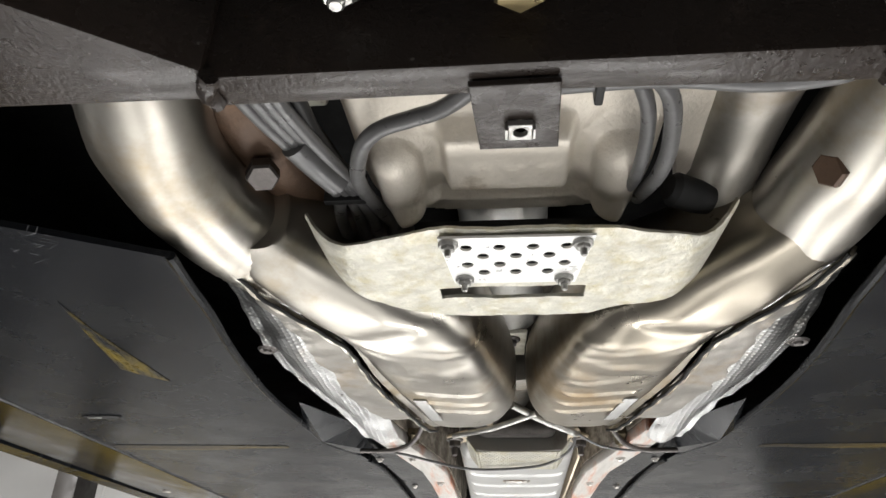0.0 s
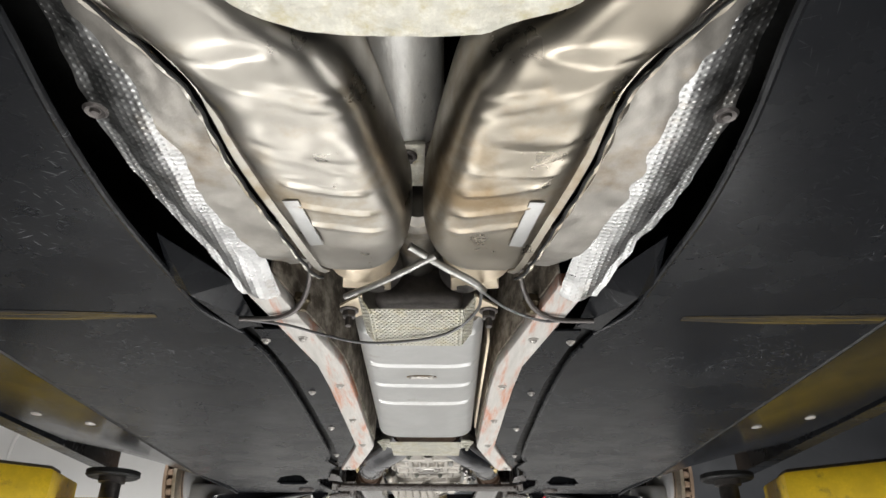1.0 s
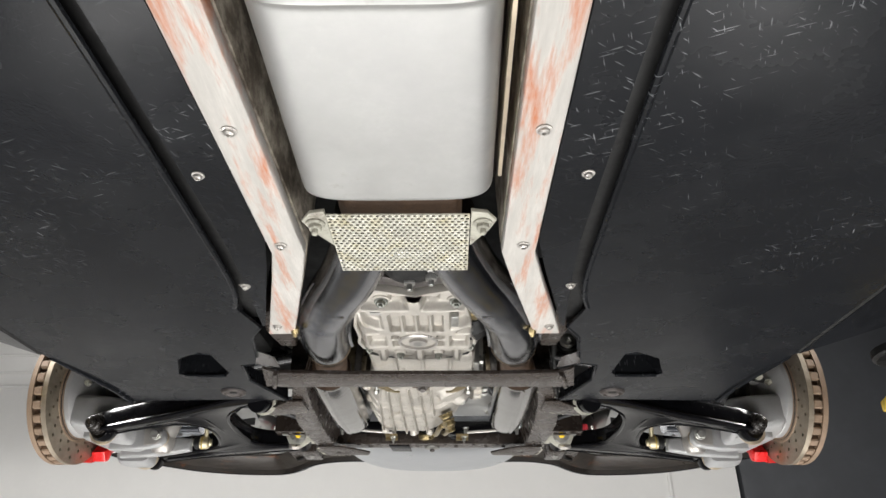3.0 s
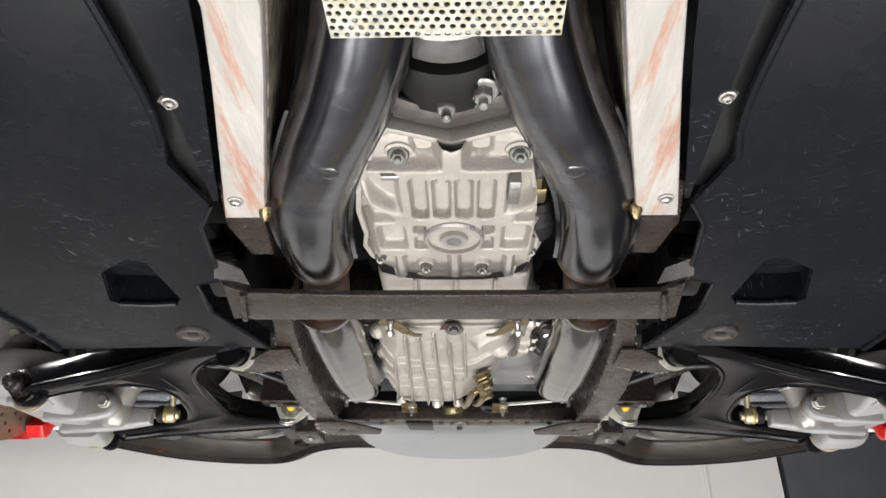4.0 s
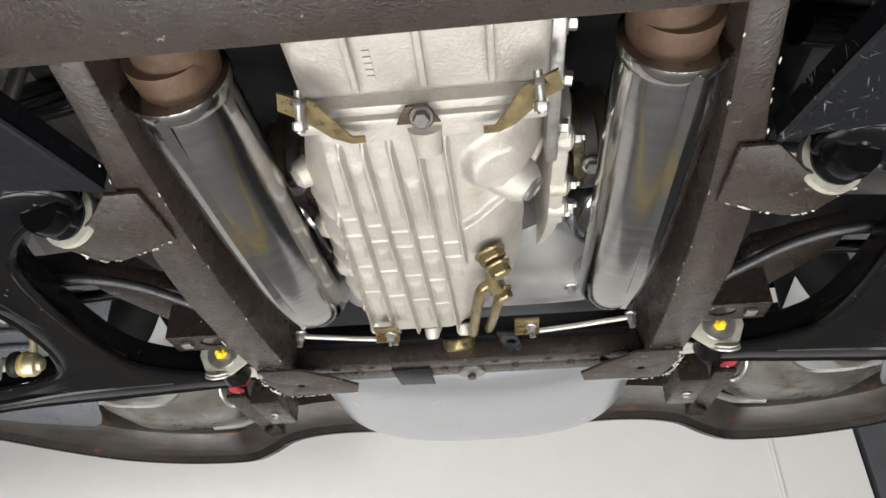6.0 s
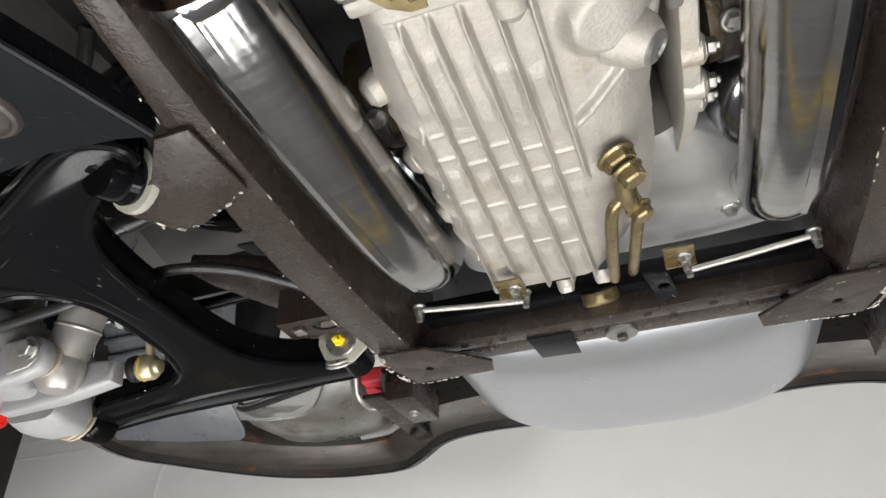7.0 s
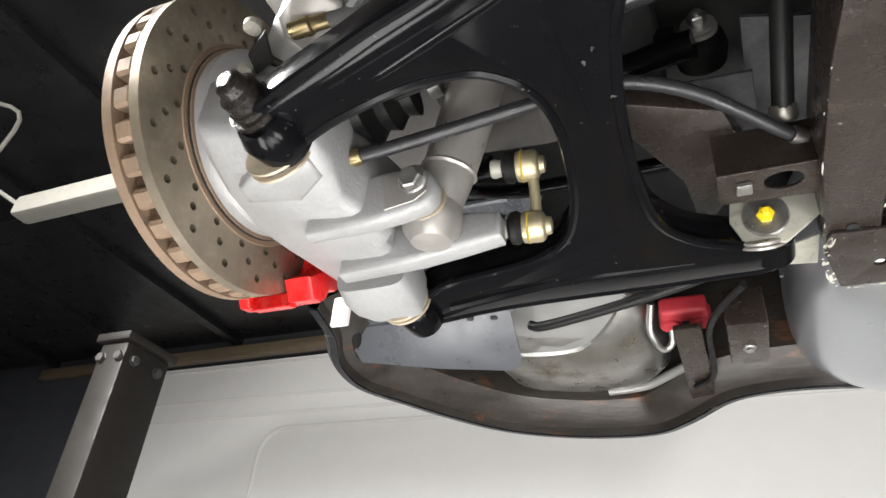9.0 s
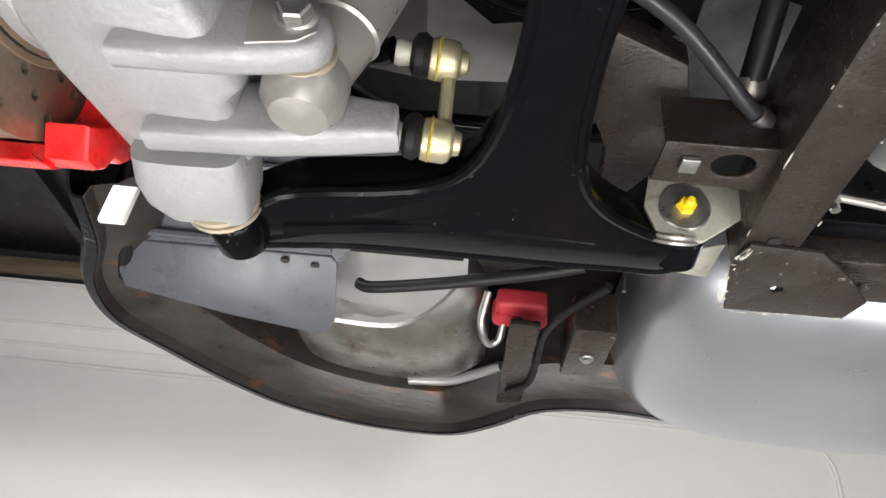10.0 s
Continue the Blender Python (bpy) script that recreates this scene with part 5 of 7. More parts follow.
            d = (q - p).normalized() if (q - p).length > 0 else Vector((0, 1, 0))
            a, w = rng.uniform(0.0008, 0.0042) * rng.choice((0.4, 0.6, 1, 2.0)), rng.uniform(0.0003, wide * 0.7)
            o = p + d * rng.uniform(0, 0.01) + Vector((rng.uniform(-wide, wide), 0, 0))
            k = Vector((-d.y, d.x, 0))
            loop = [o - d * a - k * w * 0.5, o - d * a * 0.2 - k * w, o + d * a + k * w * 0.1, o + d * a * 0.4 + k * w, o - d * a * 0.6 + k * w * 0.6]
            plate(bm, [(v.x, v.y) for v in loop], z - 0.0005, z)
        return bm
    for s in (-1, 1):
        for k, row in enumerate((low[:8], low[8:])):
            tagged(part("paint_chips", flakes([(s * x, y) for x, y in row], 1.7038, 10), CHIP, t), kind="stuff")
        tagged(part("paint_chips", flakes([(s * x, y) for x, y in ((0.149, 2.6165), (0.19, 2.617), (0.240, 2.617), (0.254, 2.566), (0.251, 2.53))], 1.6998, 42, 0.003), CHIP, t), kind="stuff")
        tagged(part("paint_chips", flakes([(s * x, y) for x, y in ((0.217, 2.216), (0.241, 2.229), (0.272, 2.241), (0.293, 2.238), (0.312, 2.211))], 1.6983, 14, 0.0024), CHIP, t), kind="stuff")
    bm = box(B(), (-0.22, 2.556, 1.714), (0.22, 2.580, 1.748), 0.002)
    box(bm, (-0.20, 2.582, 1.7155), (0.20, 2.612, 1.7185), 0.0008)
    o = part("rear_channel", bm, BROWN, t)
    for x in (-0.165, -0.12, 0.035, 0.10, 0.155):
        part("slot_hole", plate(B(), circle(x, 2.568, 0.0045, 12, 0.003), 1.7132, 1.7139), VOID, o)
    bm = box(B(), (-0.20, 2.535, 1.735), (0.20, 2.556, 1.760), 0.002)
    part("rear_top_bar", bm, GLOSS, t)
    part("black_tab", plate(B(), [(-0.096, 2.575), (-0.047, 2.575), (-0.046, 2.634), (-0.091, 2.631)], 1.7115, 1.7145, (), 0.001), PLASTIC, t)
    part("centre_washer", lathe(B(), [(0.018, 0), (0.017, 0.003), (0.010, 0.004)], (0.004, 2.602, 1.7150), DOWN, 20), BOLT, t)
    part("centre_nut", hexa(B(), (0.004, 2.602, 1.7110), DOWN, 0.011, 0.006), DARKBOLT, t)
    for x in (-0.14, -0.03, 0.06, 0.13, 0.17):
        part("small_bolt", hexa(B(), (x, 2.588, 1.7155), DOWN, 0.006, 0.004, 0.005), DARKBOLT, t)


def gearbox():
    t = thing("gearbox", (0, 2.0, 1.73), "clean ribbed cast aluminium gearbox casing with a round drain boss", "gearbox")
    # front cover
    PLACING[:] = [shift(0.003, 0.006, -0.003)]
    outline = [(-0.048, 1.712), (-0.020, 1.722), (0, 1.730), (0.020, 1.722), (0.048, 1.712), (0.062, 1.722), (0.064, 1.755), (0.071, 1.795), (0.074, 1.83), (0.073, 1.862), (0.081, 1.885), (0.081, 1.905), (0.073, 1.93), (0.056, 1.950), (0.030, 1.957), (0, 1.958), (-0.030, 1.957),
               (-0.056, 1.950), (-0.074, 1.93), (-0.084, 1.918), (-0.089, 1.895), (-0.085, 1.872), (-0.087, 1.83), (-0.082, 1.795), (-0.068, 1.755), (-0.062, 1.722)]
    part("cover_base", plate(B(), [(x * 0.985, 1.84 + (y - 1.84) * 0.985) for x, y in outline], 1.7275, 1.80, (), 0.004), CAST, t)
    def cover(X, Y):
        Z = np.full(X.shape, 1.7095)
        A = np.abs(X)
        for k in range(4):
            c = -0.0285 + 0.019 * k
            Z += 0.010 * rrect(X, Y, c - 0.0084, c + 0.0084, 1.764, 1.830, 0.0075, 0.0030)
        Z -= 0.005 * rrect(A, Y, 0.002, 0.0165, 1.764, 1.786, 0.003, 0.004) * sstep((1.786 - Y) / 0.008)
        # hollows either side of the saddle, under the upper ledge
        Z += 0.013 * sstep((1.757 - Y) / 0.007) * sstep((A - 0.006) / 0.010)
        Z += 0.009 * rrect(A, Y, 0.012, 0.034, 1.718, 1.752, 0.009, 0.008)
        Z += 0.005 * sstep((1.735 - Y) / 0.02)
        # swept shoulders
        R = np.hypot((A - 0.034) / 1.0, (Y - 1.768) / 1.25)
        Z += 0.013 * sstep((A - 0.043) / 0.008) * sstep((0.046 - R) / 0.010) * sstep((Y - 1.756) / 0.006)
        Z += 0.020 * sstep((A - 0.070) / 0.016)
        Z += 0.010 * sstep((R - 0.046) / 0.012) * sstep((1.836 - Y) / 0.006) * sstep((A - 0.05) / 0.01)
        # second row
        for y0, y1 in ((1.839, 1.856), (1.860, 1.886)):
            Z += 0.009 * rrect(A, Y, 0.0245, 0.0375, y0, y1, 0.004, 0.003)
        Z += 0.010 * rrect(A, Y, 0.0425, 0.0720, 1.839, 1.887, 0.008, 0.006)
        # third row
        Z += 0.009 * rrect(A, Y, 0.0025, 0.0520, 1.8955, 1.956, 0.006, 0.005)
        Z += 0.010 * rrect(A, Y, 0.0560, 0.0760, 1.8955, 1.945, 0.006, 0.005)
        Z += 0.006 * sstep((Y - 1.945) / 0.012)
        return Z
    part("cover", relief(B(), outline, cover, 0.0008), CAST, t, sharp=60)
    part("cover_rim", plate(B(), [(x * 1.006, 1.84 + (y - 1.84) * 1.006) for x, y in outline], 1.7190, 1.740, [[(x * 0.955, 1.84 + (y - 1.84) * 0.955) for x, y in outline]], 0.0008), CAST, t)
    bm = lathe(B(), [(0.0285, 0), (0.0285, 0.007), (0.0265, 0.0092), (0.0245, 0.0092), (0.0235, 0.0030), (0.0135, 0.0030), (0.0125, 0.0100), (0.0068, 0.0100), (0.0060, 0.004), (0.001, 0.004)], (0, 1.862, 1.7150), DOWN, 36)
    part("drain_boss", bm, SHOCK, t, "machined round drain boss")
    bm = B()
    for k in range(7):
        lathe(bm, [(0.0066, k * 0.0012), (0.0054, k * 0.0012 + 0.0006), (0.0066, k * 0.0012 + 0.0012)], (0, 1.862, 1.7130), DOWN, 18)
    part("drain_thread", bm, BOLT, t)
    for x, y, z in ((-0.029, 1.9275, 1.7165), (0.0275, 1.9295, 1.7165), (-0.0745, 1.918, 1.723), (0.0745, 1.904, 1.723)):
        o = part("cover_boss", lathe(B(), [(0.0115, -0.004), (0.0078, 0.002), (0.0066, 0.0025)], (x, y, z), DOWN, 20), CAST, t)
        part("cover_bolt", hexa(B(), (x, y, z - 0.003), (0, -0.35, -0.9), 0.0088, 0.007, 0.0060, 0.0015), BOLTG, o)
    for x in (-0.042, 0.053):
        o = part("front_boss", lathe(B(), [(0.017, -0.012), (0.0112, 0.003), (0.0095, 0.004)], (x, 1.744, 1.724), DOWN, 22), CAST, t)
        part("front_bolt", hexa(B(), (x, 1.744, 1.7195), (0, -0.35, -0.9), 0.0105, 0.008, 0.0088, 0.002), BOLTG, o)
    part("flat_lug", box(B(), (0.046, 1.766, 1.706), (0.056, 1.800, 1.722), 0.002), BOLT, t)
    part("flat_lug", box(B(), (-0.058, 1.760, 1.709), (-0.042, 1.768, 1.722), 0.002), BOLT, t)
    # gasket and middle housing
    # black box put in as the shadow behind the front cover
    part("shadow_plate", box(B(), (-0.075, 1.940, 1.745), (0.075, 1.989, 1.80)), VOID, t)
    part("gasket", plate(B(), [(x * 0.97, 1.84 + (y - 1.84) * 1.03) for x, y in outline], 1.7985, 1.803), RUBBER, t)
    part("lower_gasket", tube(B(), [(x, float(np.interp(abs(x), (0, 0.03, 0.056, 0.073), (1.963, 1.962, 1.955, 1.936))) + 0.0015 * math.cos(x * 190), 1.727) for x in np.linspace(-0.072, 0.072, 40)], 0.006, 8, 1), RUBBER, t)
    # gasket plate, its black also painting the shadow gap under the cover's edge
    part("gasket", plate(B(), [(-0.083, 1.945), (-0.080, 1.972), (-0.060, 1.985), (-0.030, 1.992), (0.030, 1.992), (0.055, 1.985), (0.073, 1.970), (0.078, 1.940)], 1.7285, 1.760, (), 0.001), RUBBER, t, "black plate for the gasket and shadow gap behind the front cover")
    part("middle_case", box(B(), (-0.088, 1.990, 1.735), (0.085, 2.115, 1.90), 0.012, 3), CAST, t)
    bm = B()
    for x in (-0.045, 0.0, 0.045):
        box(bm, (x - 0.0025, 1.99, 1.7285), (x + 0.0025, 2.09, 1.7355), 0.0015)
    part("middle_ribs", bm, CAST, t)
    # number bars cast in the middle housing
    for k in range(5):
        part("cast_mark", box(B(), (-0.036, 2.058 + 0.0055 * k, 1.7340), (-0.031, 2.0615 + 0.0055 * k, 1.7352)), CAST, t)
    part("joint_flange", box(B(), (-0.086, 2.098, 1.724), (0.082, 2.112, 1.80), 0.002), CAST, t)
    part("flange_bolt", hexa(B(), (-0.003, 2.100, 1.7145), (0, -0.4, -0.9), 0.010, 0.008, 0.009), DARKBOLT, t)
    # rear ribbed case
    PLACING[:] = []
    spine = ((2.116, 1.714), (2.20, 1.7125), (2.30, 1.713), (2.40, 1.714), (2.46, 1.716), (2.50, 1.722))
    ribs = ((-0.0655, -0.0725), (-0.0470, -0.0480), (-0.0270, -0.0250), (-0.0070, -0.0035), (0.0130, 0.0170), (-0.0830, -0.0960))
    def belly(X, Y):
        u = (Y - 2.19) / 0.23
        Z = np.interp(Y, [r[0] for r in spine], [r[1] for r in spine]) + 0.006
        # rounded left flank, lumpy right flank
        Z += 0.75 * np.maximum(0, -0.078 - 0.012 * u - X) ** 1.15
        Z += 0.30 * np.maximum(0, X - 0.030)
        Z += 0.9 * np.maximum(0, Y - 2.480)
        right = np.interp(Y, (2.116, 2.20, 2.27, 2.34, 2.40, 2.44, 2.485, 2.50), (0.085, 0.086, 0.072, 0.070, 0.060, 0.034, 0.012, 0.0))
        left = np.interp(Y, (2.116, 2.15, 2.20, 2.28, 2.36, 2.44, 2.48, 2.502), (-0.088, -0.094, -0.107, -0.113, -0.116, -0.115, -0.104, -0.075))
        Z += 22.0 * np.maximum(0, X - right + 0.030) ** 2 + 26.0 * np.maximum(0, left + 0.026 - X) ** 2
        body = sstep((Y - 2.134) / 0.012) * sstep((2.486 - Y) / 0.012)
        for k, (a, b) in enumerate(ribs):
            c = a + (b - a) * u
            on = sstep((2.33 - Y) / 0.03) if k == 4 else sstep((Y - 2.22) / 0.03) if k == 5 else 1.0
            Z -= 0.0085 * sstep((0.0028 - np.abs(X - c)) / 0.0022) * body * on
        for k in range(5):
            a, b = (ribs[k - 1], ribs[k]) if k else (ribs[5], ribs[0])
            c = (a[0] + b[0]) / 2 + ((a[1] + b[1]) / 2 - (a[0] + b[0]) / 2) * u
            lift = 0.012 * k
            for j, y in enumerate((2.236, 2.262, 2.318, 2.372)):
                if k == 4 and j > 1:
                    continue
                Z -= 0.0011 * sstep((0.0105 - np.abs(X - c)) / 0.002) * sstep((0.0032 - np.abs(Y - y - lift)) / 0.003)
            # low pads cast between the ribs
            for y0, y1 in ((2.145, 2.222), (2.272, 2.306), (2.328, 2.362), (2.384, 2.440)):
                if k == 4 and y1 > 2.31:
                    continue
                Z -= 0.0015 * sstep((0.0072 - np.abs(X - c)) / 0.004) * sstep((Y - y0 - lift) / 0.014) * sstep((y1 + lift - Y) / 0.014)
        # diagonal webs on the flanks
        for y, k in ((2.235, 0.35), (2.285, 0.35), (2.34, 0.3), (2.395, 0.25)):
            Z -= 0.0045 * sstep((0.0026 - np.abs(Y - y - k * (X + 0.085))) / 0.002) * sstep((-0.082 - 0.010 * u - X) / 0.004)
        Z -= 0.006 * sstep((0.008 - np.abs(Y - 2.245 + 0.9 * (X - 0.03))) / 0.007) * sstep((X - 0.012) / 0.008)
        Z -= 0.004 * rrect(X, Y, -0.09, 0.085, 2.112, 2.136, 0.004, 0.003)
        Z -= 0.012 * sstep((0.034 - np.hypot(X - 0.052, Y - 2.175)) / 0.016)
        return Z
    case = [(-0.088, 2.116), (0.085, 2.116), (0.086, 2.20), (0.072, 2.27), (0.070, 2.34), (0.060, 2.40), (0.034, 2.44), (0.012, 2.485), (0.0, 2.500), (-0.075, 2.502), (-0.104, 2.480), (-0.115, 2.44), (-0.116, 2.36), (-0.113, 2.28), (-0.107, 2.20), (-0.094, 2.15)]
    part("rear_case", relief(B(), case, belly, 0.0009), CAST, t, sharp=60)
    bm = plate(B(), [(x * 0.965, 2.31 + (y - 2.31) * 0.975) for x, y in case], 1.752, 1.87, (), 0.006)
    part("case_wall", bm, CAST, t)
    part("upper_flange", box(B(), (-0.088, 2.112, 1.716), (0.084, 2.124, 1.86), 0.003), CAST, t)
    part("round_boss", loft(B(), [(0.000, 1.716, 2.122, 0.012, 0.008), (0.0, 1.715, 2.148, 0.010, 0.007), (0.0, 1.720, 2.158, 0.005, 0.004)], 18, 2), CAST, t)
    for x, y in ((-0.095, 2.478), (-0.035, 2.503), (0.002, 2.497)):
        part("tail_lug", lathe(B(), [(0.009, 0), (0.008, 0.010), (0.006, 0.013)], (x, y - 0.010, 1.731), (0, 0.5, -0.85), 18), CAST, t)
    for y in (2.205, 2.285, 2.36):
        part("side_lug", lathe(B(), [(0.014, 0), (0.012, 0.012), (0.007, 0.016)], (-0.104, y, 1.752), (-0.8, 0, -0.5), 16), CAST, t)
    # thin yellow zinc brackets at the joint
    for s in (-1, 1):
        bm = B()
        strip(bm, [(s * 0.040, 2.117, 1.7075), (s * 0.048, 2.117, 1.7075), (s * 0.054, 2.108, 1.7085), (s * 0.066, 2.086, 1.711), (s * 0.088, 2.074, 1.712)], [(s * 0.040, 2.123, 1.7075), (s * 0.050, 2.123, 1.7075), (s * 0.062, 2.117, 1.7085), (s * 0.078, 2.100, 1.711), (s * 0.092, 2.090, 1.712)], 2)
        part("joint_bracket", bm, GOLD, t, "yellow zinc bracket", solid=0.002)
        part("stud", tube(B(), [(s * 0.076, 2.080, 1.718), (s * 0.078, 2.098, 1.698)], 0.0032, 10, 1), BOLT, t)
        part("stud_nut", hexa(B(), (s * 0.0775, 2.092, 1.704), (0, 0.6, -0.8), 0.009, 0.007), BOLT, t)
        part("stud_tip", hexa(B(), (s * 0.0765, 2.082, 1.714), (0, 0.6, -0.8), 0.010, 0.005), DARKBOLT, t)
    part("rusty_tab", plate(B(), [(-0.018, 2.115), (0.012, 2.115), (0.005, 2.098), (-0.010, 2.098)], 1.7125, 1.7145, (), 0.0005), RUST, t)
    part("side_flange", box(B(), (0.086, 2.05, 1.735), (0.096, 2.20, 1.83), 0.003), BOLT, t)
    for y in (2.07, 2.12, 2.17):
        part("side_bolt", hexa(B(), (0.096, y, 1.748), (1, 0, -0.2), 0.010, 0.008, 0.009), BOLT, t)
    # side cover with its bolts, and the drive joint beside it
    bm = loft(B(), [(0.100, 1.800, 2.165, 0.008, 0.050), (0.100, 1.800, 2.20, 0.009, 0.054), (0.099, 1.800, 2.30, 0.009, 0.054), (0.096, 1.805, 2.335, 0.007, 0.052), (0.090, 1.815, 2.385, 0.004, 0.045)], 20, 5)
    o = part("side_cover", bm, CAST, t)
    for y, z in ((2.195, 1.757), (2.255, 1.755), (2.290, 1.756), (2.316, 1.766)):
        part("cover_lug", lathe(B(), [(0.0115, 0.0), (0.0110, 0.014), (0.009, 0.016)], (0.094, y, z), (1, 0, -0.1), 18), CAST, o)
        part("side_bolt", hexa(B(), (0.109, y, z - 0.001), (1, 0, -0.1), 0.0105, 0.008, 0.008, 0.002), BOLT, o)
    part("boss", lathe(B(), [(0.021, -0.014), (0.0175, 0.004), (0.0135, 0.010), (0.0125, 0.011)], (0.066, 2.204, 1.724), (0.75, 0.15, -0.65), 24), CAST, t)
    part("boss_bolt", lathe(B(), [(0.0105, 0), (0.0105, 0.003), (0.006, 0.0045), (0.004, 0.003)], (0.0742, 2.2057, 1.7168), (0.75, 0.15, -0.65), 20), BOLT, t)
    for s in (-1, 1):
        u = thing("drive_joint", (s * 0.125, 2.272, 1.815), "oily brown drive joint bolted beside the gearbox", "drive joint", "drive joints")
        part("cup", lathe(B(), [(0.030, 0), (0.047, 0.003), (0.047, 0.020), (0.042, 0.024), (0.043, 0.040), (0.030, 0.048)], (s * 0.110, 2.272, 1.818), (s, 0, 0.1), 32), OILY, u)
        part("strap", lathe(B(), [(0.0475, 0), (0.0490, 0.001), (0.0490, 0.012), (0.0475, 0.013)], (s * 0.122, 2.272, 1.818), (s, 0, 0.1), 32), DARKBOLT, u)
        part("bolt", hexa(B(), (s * 0.132, 2.255, 1.772), (0, -0.3, -1), 0.011, 0.008, 0.009), BOLT, u)
        part("elbow", tube(B(), [(s * 0.215, 2.325, 1.835), (s * 0.160, 2.338, 1.812), (s * 0.146, 2.385, 1.805), (s * 0.165, 2.445, 1.815)], [0.026, 0.030, 0.030, 0.028], 28), DARKPIPE, u)
    # banjo fittings
    u = thing("oil_line", (0.05, 2.35, 1.70), "two yellow zinc banjo bolts with bent oil pipes on the gearbox", "oil line")
    w = (0.35, 0.15, -0.9)
    part("base_nut", hexa(B(), (0.038, 2.300, 1.716), w, 0.022, 0.010, 0.015), GOLD, u)
    part("banjo_bolt", hexa(B(), (0.044, 2.306, 1.706), w, 0.017, 0.012, 0.012), GOLD, u)
    part("banjo_bolt", hexa(B(), (0.046, 2.352, 1.703), w, 0.015, 0.011, 0.011), GOLD, u)
    part("banjo_link", tube(B(), [(0.041, 2.308, 1.708), (0.040, 2.332, 1.704), (0.044, 2.352, 1.705)], 0.0085, 12), GOLD, u)
    part("oil_pipe", tube(B(), [(0.036, 2.335, 1.703), (0.026, 2.352, 1.701), (0.018, 2.42, 1.705), (0.013, 2.485, 1.718)], 0.0054, 12), GOLD, u)
    part("oil_pipe", tube(B(), [(0.046, 2.360, 1.704), (0.041, 2.39, 1.703), (0.035, 2.44, 1.71), (0.031, 2.485, 1.722)], 0.0052, 12), GOLD, u)
    # clutch cylinder beside the cover
    u = thing("slave_cylinder", (0.09, 1.86, 1.74), "dark cylinder with rubber boot and brass union beside the gearbox", "hydraulic cylinder")
    part("hose", tube(B(), [(0.075, 1.72, 1.745), (0.076, 1.77, 1.738), (0.077, 1.805, 1.735)], 0.0055, 12), CABLE, u)
    part("union", hexa(B(), (0.077, 1.805, 1.735), (0, 1, -0.1), 0.011, 0.016), GOLD, u)
    part("yoke", box(B(), (0.070, 1.818, 1.726), (0.086, 1.842, 1.742), 0.003), GOLD, u)
    bm = lathe(B(), [(0.012, 0), (0.016, 0.006), (0.013, 0.012), (0.018, 0.018), (0.015, 0.024), (0.019, 0.03), (0.019, 0.055)], (0.080, 1.845, 1.738), (0.05, 1, 0), 20)
    part("boot", bm, RUBBER, u)
    part("bleed_nut", hexa(B(), (0.076, 1.848, 1.722), DOWN, 0.008, 0.008, 0, 0.003), BOLT, u)
    # driveshaft flange in front of the cover
    u = thing("rubber_coupling", (0, 1.69, 1.74), "dark rubber coupling with two bolts ahead of the gearbox", "coupling")
    part("ring", lathe(B(), [(0.026, 0), (0.048, 0.003), (0.050, 0.02), (0.046, 0.045), (0.02, 0.046)], (0, 1.660, 1.765), (0, 1, 0.0), 28), RUBBER, u)
    part("plate", plate(B(), [(-0.05, 1.685), (0.0, 1.712), (0.05, 1.685), (0.05, 1.71), (0.0, 1.730), (-0.05, 1.71)], 1.7235, 1.7275, (), 0.001), DARKBOLT, u)
    part("nut", hexa(B(), (0.0, 1.696, 1.7235), DOWN, 0.013, 0.010, 0.012, 0.007), BOLT, u)
    part("nut", hexa(B(), (0.026, 1.684, 1.7235), DOWN, 0.013, 0.010, 0.012, 0.006), BOLT, u)
    part("foil_ring", lathe(B(), [(0.045, 0), (0.049, 0.006), (0.045, 0.03)], (0, 1.625, 1.765), (0, 1, 0), 28), FOIL, u)


